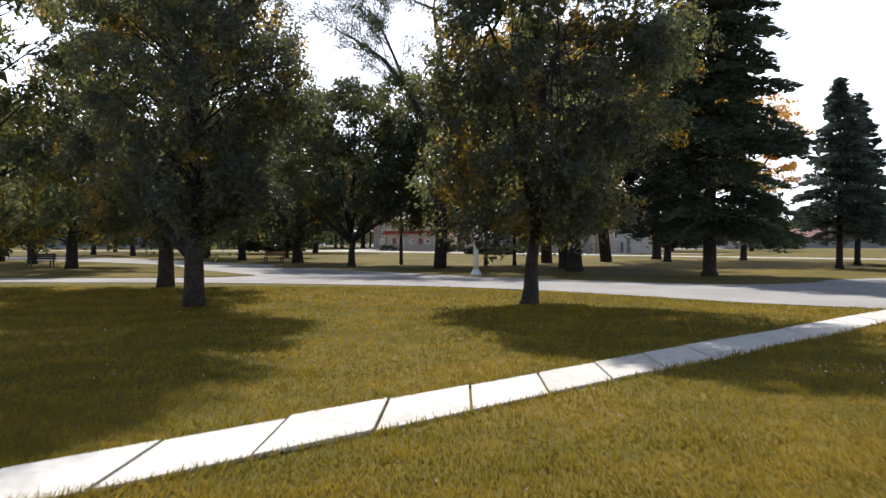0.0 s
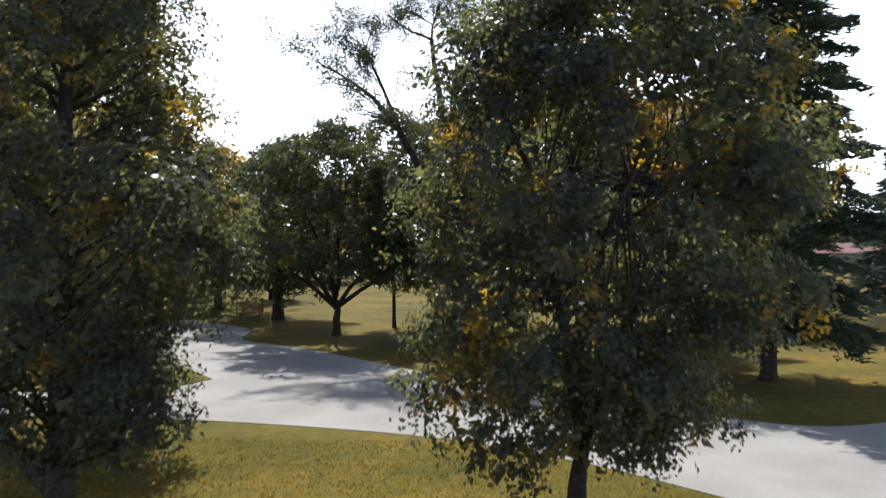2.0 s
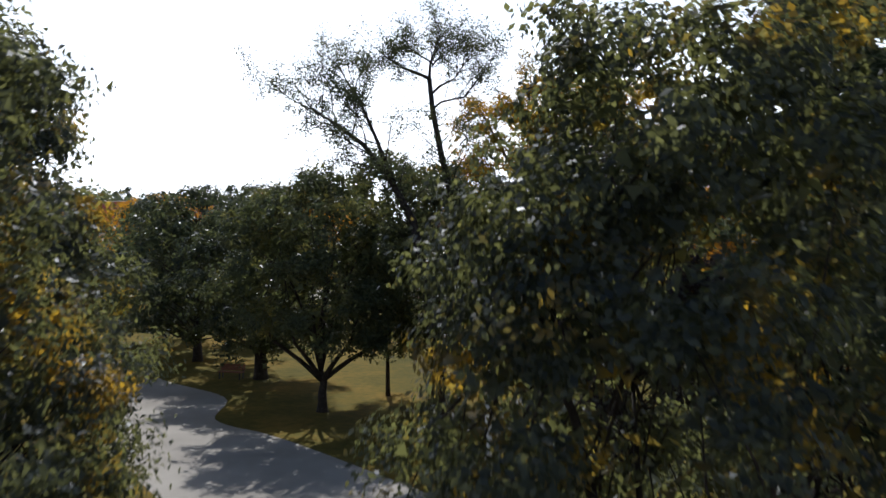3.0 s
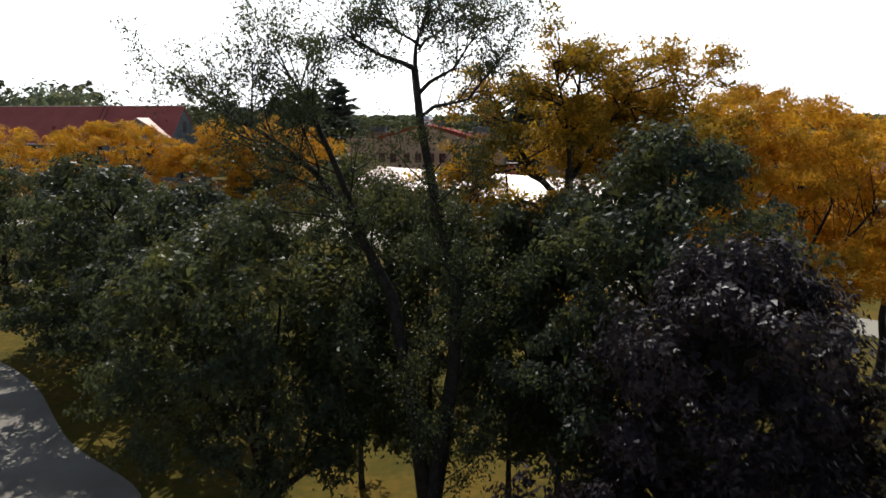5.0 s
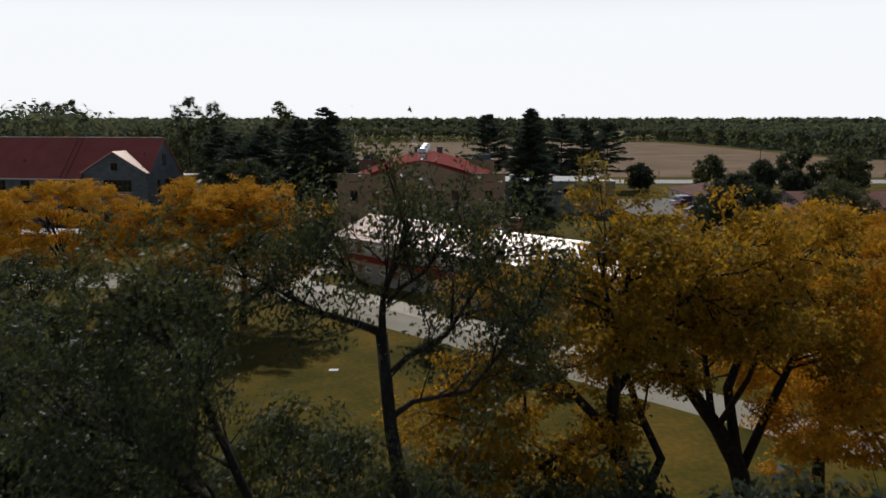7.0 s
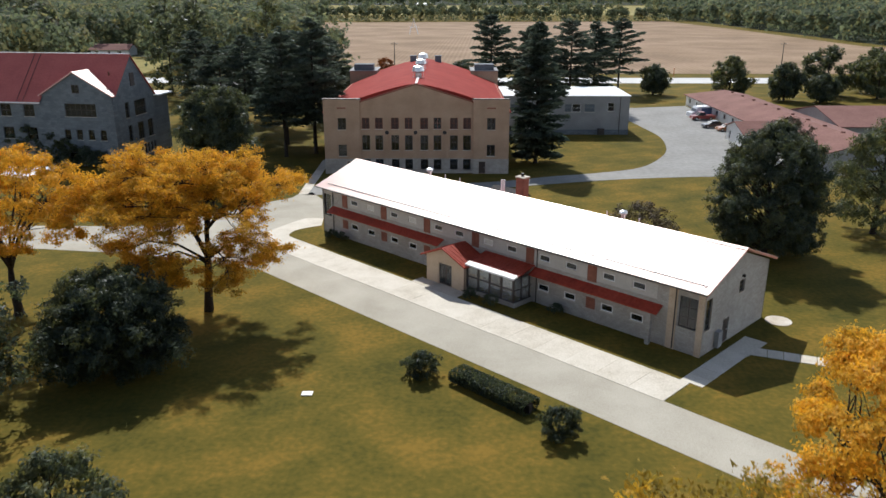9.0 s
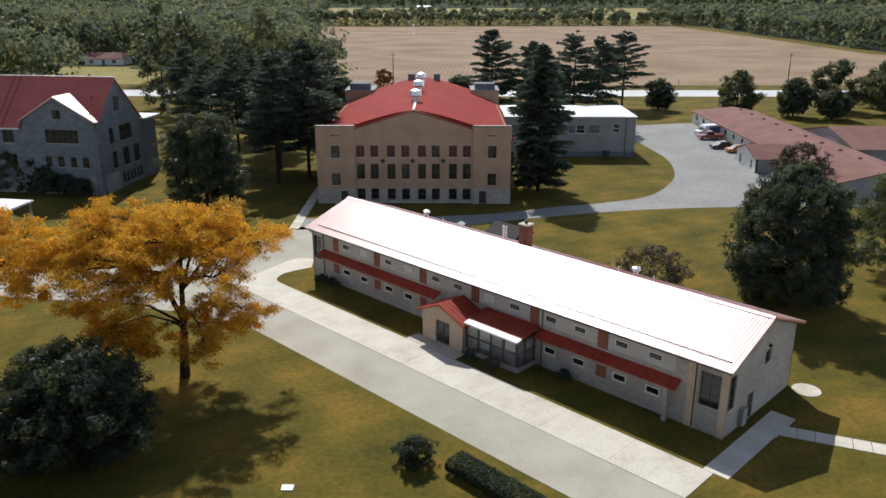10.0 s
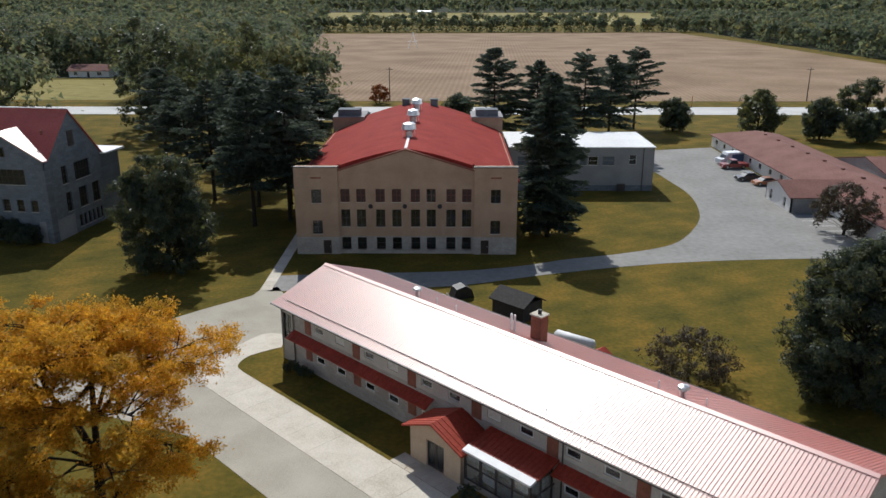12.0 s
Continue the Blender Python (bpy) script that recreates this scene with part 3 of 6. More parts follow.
def broad_tree(name, x, y, label, leaf, h, r, low, trunk=0.2, profile="round", clumps=90, leaves=12000, size=0.2, clump=0.9, squash=0.75,
               fork=0.0, bark=None, seed=1, lean=(0, 0), core=0.35, group="", up=0.5, twin=False, limbs=0.5, category="tree", inner=0.04, lobes=0.2, tufts=7, tight=0.2, corners=3, also=()):
    """A broadleaf tree: tapered trunk, limbs that reach into clumps of leaves with gaps between them."""
    rg = np.random.default_rng(seed)
    pr = PROFILES[profile]
    cs = []
    ph = rg.uniform(0, 6.28, 4)
    for k in range(clumps):
        u = (k + rg.uniform(0, 1)) / clumps
        a = rg.uniform(0, 2 * math.pi)
        rad = r * pr(u) * (core + (1 - core) * math.sqrt(rg.uniform(0, 1))) * rg.uniform(0.82, 1.08)
        rad *= 1 + lobes * (0.5 * math.sin(2 * a + ph[0] + 3 * u) + 0.5 * math.sin(3 * a + ph[1] - 5 * u) + 0.5 * math.sin(9 * u + a + ph[2]))
        cs.append((lean[0] * u + rad * math.cos(a), lean[1] * u + rad * math.sin(a), low + u * (h - low - clump * squash * 0.6)))
    cs = np.array(cs + list(also))
    clumps = len(cs)
    per = np.maximum(tufts, (leaves / clumps * rg.uniform(0.5, 1.5, clumps)).astype(int))
    pts, outs = [], []
    for c, m in zip(cs, per):
        # each clump is a spray of tufts round its outer and upper side, with gaps between them
        away = np.array((c[0], c[1], 0.0)) / max(0.3, math.hypot(c[0], c[1]))
        d = rg.normal(size=(tufts, 3)) + away * 0.55 + np.array((0, 0, 0.45))
        d /= np.linalg.norm(d, axis=1)[:, None]
        heads = d * clump * rg.uniform(0.45, 1.15, (tufts, 1)) * np.array((1, 1, squash))
        k = rg.integers(0, tufts, m)
        q = heads[k] + rg.normal(size=(m, 3)).clip(-2, 2) * clump * tight * np.array((1, 1, 0.4 + 0.6 * squash))
        pts.append(c + q)
        outs.append(q / (np.linalg.norm(q, axis=1)[:, None] + 1e-6))
    pts, outs = np.concatenate(pts), np.concatenate(outs)
    outs, pts = outs[pts[:, 2] > 0.25], pts[pts[:, 2] > 0.25]
    extra = int(len(pts) * inner)
    deep = cs[rg.integers(0, clumps, extra)] * np.array((0.86, 0.86, 1.0)) + rg.normal(size=(extra, 3)) * clump * 0.36
    deep = deep[(deep[:, 2] > 0.5) & (deep[:, 2] < low + (h - low) * 0.86)]
    tree = thing(name, at(x, y, 0), label, category, group)
    s = Shape()
    top = fork if fork else h * 0.86
    wob = rg.normal(size=(6, 2)) * trunk * np.array((0.0, 0.06, 0.15, 0.3, 0.35, 0.35))[:, None] * min(1.0, top / 7)
    line = [(lean[0] * t * top / h + (wob[i][0] if i else 0), lean[1] * t * top / h + (wob[i][1] if i else 0), top * t) for i, t in enumerate((0, 0.04, 0.2, 0.45, 0.7, 1.0))]
    taper = 0.55 if fork else 0.12
    s.tube(line, [trunk * 1.28, trunk * 1.08] + [trunk * (1 + (taper - 1) * t) for t in (0.2, 0.45, 0.7, 1.0)], 9)
    if twin:
        s.tube([(0.0, 0, 1.25), (-0.5, 0.0, 1.75), (-1.1, 0.1, 2.35), (-1.9, 0.2, 3.6)], [trunk * 0.75, trunk * 0.62, trunk * 0.5, trunk * 0.25], 8)
    boughs, twigs = [], Shape()
    if fork:
        count = max(4, min(8, int(r)))
        for k in range(count):
            a = 2 * math.pi * (k + rg.uniform(-0.3, 0.3)) / count
            rad = r * rg.uniform(0.45, 0.7)
            end = np.array((lean[0] * 0.7 + rad * math.cos(a), lean[1] * 0.7 + rad * math.sin(a), low + (h - low) * rg.uniform(0.45, 0.72)))
            p0 = np.array((line[-1][0], line[-1][1], fork * rg.uniform(0.93, 1.0)))
            pts4 = [p0, p0 + (end - p0) * np.array((0.22, 0.22, 0.36)), p0 + (end - p0) * np.array((0.6, 0.6, 0.72)) + rg.normal(size=3) * 0.06 * r, end]
            w = trunk * rg.uniform(0.36, 0.52)
            b = Shape().tube(pts4, [w, w * 0.75, w * 0.48, w * 0.15], 7)
            boughs.append((pts4, w, b))
        for c in cs[rg.uniform(size=clumps) < limbs]:
            pts4, w, b = min(boughs, key=lambda q: min(np.linalg.norm(c - p) for p in q[0][2:]))
            f = rg.uniform(0.3, 1.0)
            p0 = pts4[2] + (pts4[3] - pts4[2]) * f if rg.uniform() < 0.7 else pts4[1] + (pts4[2] - pts4[1]) * f
            mid = (p0 + c) / 2 + np.array((0, 0, -0.04 * r)) + rg.normal(size=3) * 0.06 * r
            twigs.tube([p0, mid, c], [w * 0.2, w * 0.13, w * 0.04], 5)
    else:
        for c in cs[rg.uniform(size=clumps) < limbs]:
            rad = math.hypot(c[0] - lean[0] * 0.5, c[1] - lean[1] * 0.5)
            z0 = max(low * 0.8, min(c[2] - rad * rg.uniform(0.5, 1.0), h * 0.8))
            p0 = np.array((lean[0] * z0 / h, lean[1] * z0 / h, z0))
            mid = p0 + (c - p0) * 0.5 + rg.normal(size=3) * 0.12 * clump
            w = trunk * 0.22 * rg.uniform(0.6, 1.1)
            twigs.tube([p0, mid, c], [w, w * 0.55, w * 0.12], 5)
    part("trunk", s, bark or BARK, tree, smooth=True)
    for _, _, b in boughs:
        part("limb", b, bark or BARK, tree, smooth=True)
    if twigs.v:
        tagged(part("branchwork", twigs, bark or BARK, tree, smooth=True), kind="stuff")
    part("crown", leaf_mesh("crown", pts, size * (1.15 if corners == 3 else 1.0), size * 0.6, up=up, seed=seed, outward=outs, corners=corners), leaf, tree)
    if extra:
        part("inner_leaves", leaf_mesh("inner_leaves", deep, size * 2.3, size * 1.5, up=up, seed=seed + 1, corners=3), leaf, tree)
    return tree


def conifer(name, x, y, label, leaf, h, r, low, trunk=0.25, whorl=0.55, spray=26, size=0.42, taper=0.9, droop=0.25, seed=1, group="", gaps=0.15, width=0.16, shape=1.0):
    """A conifer: straight trunk and whorls of drooping branches feathered with needle sprays."""
    rg = np.random.default_rng(seed)
    tree = thing(name, at(x, y, 0), label, "conifer", group)
    s = Shape()
    s.tube([(0, 0, 0), (0, 0, 0.3), (0.05, 0.03, h * 0.5), (0, 0, h * 0.985)], [trunk * 1.35, trunk, trunk * 0.6, 0.03], 8)
    pts, dirs = [], []
    z = low
    while z < h - 0.25:
        u = (z - low) / (h - low)
        span = r * ((1 - u) ** shape * taper + (1 - taper) * (1 - u ** 3)) * (0.75 + 0.25 * min(1, u * 6)) + 0.25
        count = 6 if u < 0.7 else 5
        a0 = rg.uniform(0, 6.28)
        for k in range(count):
            if rg.uniform() < gaps:
                continue
            a = a0 + 2 * math.pi * k / count + rg.normal() * 0.22
            ln = span * rg.uniform(0.62, 1.12)
            rise = rg.uniform(-0.05, 0.22) + 0.35 * u
            d = np.array((math.cos(a), math.sin(a), 0))
            t = np.linspace(0, 1, 5)
            path = np.array((0, 0, z)) + d * ln * t[:, None] + np.array((0, 0, 1)) * ((rise * t - droop * t * t) * ln)[:, None]
            s.tube([tuple(q) for q in path[::2]], [trunk * 0.2 * (1 - u) + 0.02, trunk * 0.1 * (1 - u) + 0.015, 0.008], 4)
            m = max(6, int(spray * ln / r * 1.6))
            tt = rg.uniform(0.12, 1.04, m) ** 0.8
            side = np.array((-d[1], d[0], 0))
            off = rg.normal(size=m) * (0.1 + 0.24 * ln * (1 - np.abs(tt - 0.55)))
            base = np.array((0, 0, z)) + d * (ln * tt)[:, None] + np.array((0, 0, 1)) * ((rise * tt - droop * tt * tt) * ln)[:, None] + side * off[:, None] * 0.7
            base[:, 2] += rg.normal(size=m) * 0.09 - np.abs(off) * 0.15
            pts.append(base)
            dirs.append(d * 1.0 + side * np.sign(off)[:, None] * 0.7 + np.array((0, 0, 1)) * rg.normal(size=(m, 1)) * 0.28)
        z += whorl * rg.uniform(0.75, 1.25) * (1.0 - 0.35 * u)
    pts, dirs = np.concatenate(pts), np.concatenate(dirs)
    dirs /= np.linalg.norm(dirs, axis=1)[:, None]
    n = len(pts)
    nrm = np.cross(dirs, rg.normal(size=(n, 3)) + np.array((0.0, 0.0, 0.0)))
    nrm /= np.linalg.norm(nrm, axis=1)[:, None]
    sz = size * rg.uniform(0.7, 1.3, (n, 1))
    la, wb = dirs * sz * 0.58, nrm * sz * width * 1.3
    part("trunk", s, BARK, tree, smooth=True)
    part("crown", quads("crown", np.stack([pts - la - wb, pts - la + wb, pts + la], 1).reshape(-1, 3), 3), leaf, tree)
    return tree


def woodland(name, spots, label, leaf, seed=1, per=130, size=1.3, h=(13, 20)):
    """Many far trees as one mass: lumpy crowns of leaf clumps on hidden stems."""
    rg = np.random.default_rng(seed)
    allp, outs = [], []
    for x, y in spots:
        hh = rg.uniform(*h)
        rr = hh * rg.uniform(0.26, 0.4)
        lumps = rg.normal(size=(9, 3))
        lumps /= np.linalg.norm(lumps, axis=1)[:, None]
        lumps[:, 2] = np.abs(lumps[:, 2]) * 1.15 - 0.45
        c = np.array((x, y, hh * 0.58)) + lumps * np.array((rr, rr, hh * 0.36)) * 0.72
        which = rg.integers(0, 9, per)
        d = rg.normal(size=(per, 3))
        d /= np.linalg.norm(d, axis=1)[:, None]
        d[:, 2] = d[:, 2] * 0.8 + 0.15
        allp.append(c[which] + d * rr * 0.46 * rg.uniform(0.7, 1.1, (per, 1)))
        outs.append(d)
        low = rg.normal(size=(per // 5, 3)) * np.array((rr * 0.5, rr * 0.5, hh * 0.12)) + np.array((x, y, hh * 0.2))
        low[:, 2] = np.abs(low[:, 2])
        allp.append(low)
        outs.append(rg.normal(size=(per // 5, 3)))
    me = leaf_mesh(name, np.concatenate(allp), size * 1.12, size * 0.9, up=0.35, seed=seed, corners=3, outward=np.concatenate(outs), loose=0.3)
    return tagged(part(name, me, leaf), label, "woodland", kind="stuff")


def scatter(poly_fn, x0, x1, y0, y1, step, seed):
    rg = random.Random(seed)
    out = []
    y = y0
    while y < y1:
        x = x0
        while x < x1:
            px, py = x + rg.uniform(-0.45, 0.45) * step, y + rg.uniform(-0.45, 0.45) * step
            if poly_fn(px, py):
                out.append((px, py))
            x += step
        y += step
    return out


# trees by the footpath and the park road
broad_tree("pear_tree", 1.80, 20.6, "dense upright pear tree with glossy dark green and some yellow leaves", PEAR, 11.6, 3.6, 1.8, fork=1.75, trunk=0.23, profile="blunt", clumps=260, leaves=76000, size=0.11, clump=0.7, seed=11, lean=(0.9, 0.3), inner=0.1, lobes=0.12, corners=4, tufts=9, tight=0.19)
broad_tree("pear_tree", -6.75, 19.6, "large pear tree with a low forked limb and dark glossy leaves", PEAR, 14.4, 3.2, 2.1, trunk=0.24, profile="spire", clumps=230, leaves=80000, size=0.1, clump=0.74, seed=12, lean=(0.15, 0.0), twin=True, inner=0.1, lobes=0.05, corners=3, tufts=9, tight=0.19)
broad_tree("pear_tree", -10.6, 27.8, "tall dark pear tree standing behind another", PEAR, 13.4, 3.9, 1.9, trunk=0.27, profile="spire", clumps=200, leaves=62000, size=0.145, clump=0.9, seed=13, lean=(0.2, 0.0), lobes=0.1, tufts=8)
broad_tree("maple_tree", -17.6, 28.2, "tall grey-green tree at the road's edge", OAKY, 14.5, 4.2, 2.4, trunk=0.3, clumps=110, leaves=18000, size=0.22, clump=1.0, seed=22)
broad_tree("turning_tree", -23.4, 46.5, "broad tree with yellowing leaves above a park bench", PEAR_TURNING, 12.8, 5.9, 2.0, trunk=0.33, clumps=130, leaves=24000, size=0.23, clump=1.15, seed=14)
crab = broad_tree("crab_apple_tree", -7.3, 52.0, "low spreading fruit tree with a short forked trunk", OAKY, 12.3, 5.0, 3.5, trunk=0.27, clumps=150, leaves=42000, size=0.19, clump=1.0, seed=15, fork=2.1, inner=0.06)
for dx, dy, top in ((-2.6, 0.3, 4.6), (-1.3, -0.6, 5.0), (1.5, -0.4, 4.8), (3.0, 0.2, 4.3)):
    part("limb", Shape().tube([(0, 0, 1.6), (dx * 0.45, dy * 0.5, 2.6), (dx, dy, 3.6), (dx * 1.25, dy * 1.2, top)], [0.15, 0.12, 0.08, 0.04], 7), BARK, crab, smooth=True)
broad_tree("maple_tree", -12.9, 61.5, "dark dense maple with leaves down to the grass", MAPLE, 12.2, 5.0, 2.1, trunk=0.4, clumps=150, leaves=24000, size=0.24, clump=1.15, seed=16, inner=0.06)
broad_tree("maple_tree", -19.3, 68.5, "dark rounded maple beside the road", MAPLE, 12.6, 5.4, 1.9, trunk=0.33, clumps=120, leaves=16000, size=0.28, clump=1.15, seed=17, inner=0.06)
broad_tree("maple_tree", -25.5, 78.0, "broad dark maple behind the road's bend", MAPLE, 12.8, 5.6, 1.8, trunk=0.33, clumps=110, leaves=11000, size=0.33, clump=1.2, seed=21, inner=0.06)
broad_tree("maple_tree", -18.0, 80.5, "small bright green maple in the lawn", OAKY, 8.2, 3.3, 1.4, trunk=0.2, clumps=80, leaves=12500, size=0.22, clump=0.8, seed=18)
broad_tree("purple_maple", 6.30, 43.6, "purple-leaved maple with a rounded crown", PURPLE, 12.4, 4.4, 2.4, trunk=0.42, clumps=130, leaves=42000, size=0.17, clump=0.95, seed=19)
broad_tree("maple_tree", 6.60, 49.0, "tall dark green maple with a stout flared trunk", MAPLE, 15.0, 4.8, 3.2, lean=(-0.7, 0.0), trunk=0.45, clumps=150, leaves=44000, size=0.19, clump=1.05, seed=20)
for i, (x, y, h, r) in enumerate(((-30.5, 55.0, 11.5, 4.8), (-41, 81, 12.5, 5.0), (-46.5, 98, 12.0, 5.0), (-37, 62, 14.0, 5.5), (-53, 90, 13.0, 5.5), (-34, 36.5, 12.0, 5.0), (-34, 98.5, 10.5, 5.6), (-38.5, 91, 11.5, 5.4))):
    broad_tree("maple_tree", x, y, "dark shade maple at the edge of the park", MAPLE, h, r, 1.6, trunk=0.3, clumps=80, leaves=9000, size=0.3, clump=1.25, seed=30 + i, group="shade maples")
for i, (x, y, h, r) in enumerate(((-1.45, 54.4, 13.0, 2.7), (1.7, 54.0, 12.2, 2.8), (-4.3, 56.2, 14.0, 3.1), (3.7, 54.4, 12.8, 2.7))):
    broad_tree("understorey_tree", x, y, "slender leafy tree among taller ones", OAKY, h, r, 2.6, trunk=0.12, clumps=95, leaves=17000, size=0.19, clump=0.95, seed=25 + i, group="slender trees", inner=0.06)
conifer("fir_tree", 11.9, 37.8, "big dark fir with open layered branches", PINE, 18.6, 5.0, 2.3, trunk=0.34, whorl=0.5, spray=330, size=0.27, seed=41, droop=0.3, taper=0.8, gaps=0.05, shape=0.62)
for i, (x, y, h, r) in enumerate(((23.4, 49.0, 11.9, 3.3), (28.5, 57.0, 12.5, 3.8), (36, 60, 13.0, 4.2), (31, 44, 11, 3.6))):
    conifer("spruce_tree", x, y, "dark spruce with a short bare trunk beside the road", BLUE_SPRUCE, h, r, 2.3, trunk=0.22, whorl=0.5, spray=130, size=0.34, seed=50 + i, group="roadside spruces", gaps=0.05)


def forked_tree(x, y):
    """The tall thin tree with one upright and one leaning stem, its leaves sparse."""
    rg = np.random.default_rng(7)
    tree = thing("tall_elm", at(x, y, 0), "tall thin elm with a leaning second stem and sparse leaves", "tree")
    s, pts = Shape(), []
    upright = [(0, 0, 0), (0.15, 0.1, 3.5), (0.8, 0.9, 7.5), (0.9, 1.5, 10.0), (0.15, 2.4, 13.0), (-0.3, 3.1, 15.2), (-0.5, 3.6, 17.0)]
    leaning = [(0.0, 0, 2.6), (-0.5, 0.6, 6.4), (-1.2, 1.6, 9.7), (-2.5, 2.5, 12.0), (-3.8, 3.0, 13.6), (-5.0, 3.2, 14.5), (-6.2, 3.4, 15.3)]
    second = [(-2.1, 2.2, 11.4), (-3.1, 2.9, 13.8), (-4.0, 3.2, 15.8), (-4.7, 3.4, 16.9)]
    s.tube(upright, [0.42, 0.29, 0.22, 0.19, 0.155, 0.135, 0.125], 9)
    s.tube(leaning, [0.26, 0.22, 0.19, 0.15, 0.12, 0.09, 0.04], 8)
    s.tube(second, [0.13, 0.10, 0.075, 0.03], 7)

    def along(line, f):
        i = min(int(f * (len(line) - 1)), len(line) - 2)
        return np.array(line[i]) + (np.array(line[i + 1]) - np.array(line[i])) * (f * (len(line) - 1) - i)

    def bough(p0, d, ln, w, level, many=1.0):
        d = d / np.linalg.norm(d)
        q = p0 + d * ln * 0.5 + rg.normal(size=3) * 0.07 * ln
        e = q + (d + np.array((0, 0, 0.18)) + rg.normal(size=3) * 0.14) * ln * 0.5
        s.tube([p0, q, e], [w, w * 0.7, w * 0.3], 5)
        if level:
            for k in range(4):
                f = 0.35 + 0.65 * (k + rg.uniform()) / 4
                bough(p0 + (e - p0) * f, d + rg.normal(size=3) * 0.6, ln * 0.5, w * 0.42, level - 1, many)
        for f in np.linspace(0.45, 1.1, 3 if level else 5):
            m = int((rg.integers(2, 5) if level else rg.integers(6, 14)) * many)
            pts.append(p0 + (e - p0) * f + rg.normal(size=(m, 3)) * np.array((0.2, 0.2, 0.17)))

    # the crown fans out from one fork in a vase of leaders, their twigs crowded towards the tips
    fork = np.array(upright[-1])
    for drop, tip, w in ((0.0, (-2.9, 3.2, 18.2), 0.095), (-0.75, (-1.7, 3.9, 18.8), 0.06), (0.15, (0.1, 3.3, 19.2), 0.085), (-0.6, (1.0, 4.2, 19.2), 0.055),
                         (0.9, (1.9, 3.7, 18.7), 0.075), (1.7, (2.6, 3.2, 17.7), 0.07)):
        p0 = fork + ((np.array(upright[-2]) - fork) if drop > 0 else (fork - np.array((-0.1, 3.4, 18.9)))) * drop / 1.9
        tip = np.array(tip)
        bend = p0 + (tip - p0) * np.array((0.5, 0.5, 0.42)) + rg.normal(size=3) * 0.16
        near = p0 + (bend - p0) * np.array((0.32, 0.32, 0.55)) + rg.normal(size=3) * 0.05
        s.tube([p0, near, bend, tip], [w, w * 0.85, w * 0.62, w * 0.2], 6)
        for k in range(15):
            f = (k + rg.uniform()) / 15
            q = bend + (tip - bend) * (f - 0.25) / 0.75 if f > 0.25 else near + (bend - near) * f / 0.25
            bough(q, (tip - p0) / np.linalg.norm(tip - p0) + rg.normal(size=3) * 0.6, 1.4 * rg.uniform(0.6, 1.15), 0.022, 1, 0.75)
    rg = np.random.default_rng(19)
    # boughs of the leaning stem and its second leader
    for k in range(17):
        p = along(leaning, 0.42 + 0.58 * k / 16)
        out = k % 3 > 0
        d = np.array((-rg.uniform(0.6, 1.1), rg.uniform(-0.8, 0.6), rg.uniform(0.15, 0.75)) if out else (rg.uniform(-0.2, 0.4), rg.uniform(-0.7, 0.5), 0.9))
        bough(p, d, (2.8 if out else 2.0) * rg.uniform(0.75, 1.1), 0.045, 2, 0.7)
    for k in range(12):
        p = along(second, 0.3 + 0.7 * k / 11)
        bough(p, np.array((rg.uniform(-1.1, 0.35), rg.uniform(-0.8, 0.6), rg.uniform(0.3, 0.8))), 2.0 * rg.uniform(0.7, 1.1), 0.036, 2, 0.7)
    # sprouts up the bare stems
    for k in range(24):
        z = 3.4 + k * 0.46
        p = np.array([np.interp(z, [q[2] for q in upright], [q[i] for q in upright]) for i in range(3)])
        bough(p, np.array((rg.uniform(-1, 1), rg.uniform(-1, 1), 0.7)), (2.4 if z < 9 else 2.0) * rg.uniform(0.7, 1.1), 0.03, 1, 2.0)
    for k in range(10):
        bough(along(leaning, 0.12 + 0.34 * k / 9), np.array((rg.uniform(-1, 0.6), rg.uniform(-1, 0.4), 0.6)), 1.9 * rg.uniform(0.7, 1.1), 0.03, 1, 1.6)
    part("trunk", s, BARK, tree, smooth=True)
    part("crown", leaf_mesh("crown", np.concatenate(pts), 0.115, 0.07, up=0.3, seed=3, corners=3), ELM, tree)
    return tree


forked_tree(-1.3, 48.3)


# golden honey locusts
def locust(x, y, h, r, seed, fork=None, leaves=30000, low=0.42, trunk=0.3, clump=1.2, squash=0.45, lobes=0.25, size=0.2, core=0.5, many=1.0, also=(), label="spreading honey locust with golden autumn leaves"):
    return broad_tree("honey_locust", x, y, label, GOLD, h, r, h * low, trunk=trunk, profile="dome", clumps=int((14 + r * 13) * many), leaves=leaves, size=size, clump=clump, squash=squash, fork=fork or h * 0.36, seed=seed, core=core, up=0.6, limbs=0.75, inner=0.0, lobes=lobes, also=also, group="golden honey locusts", tufts=8, tight=0.2)


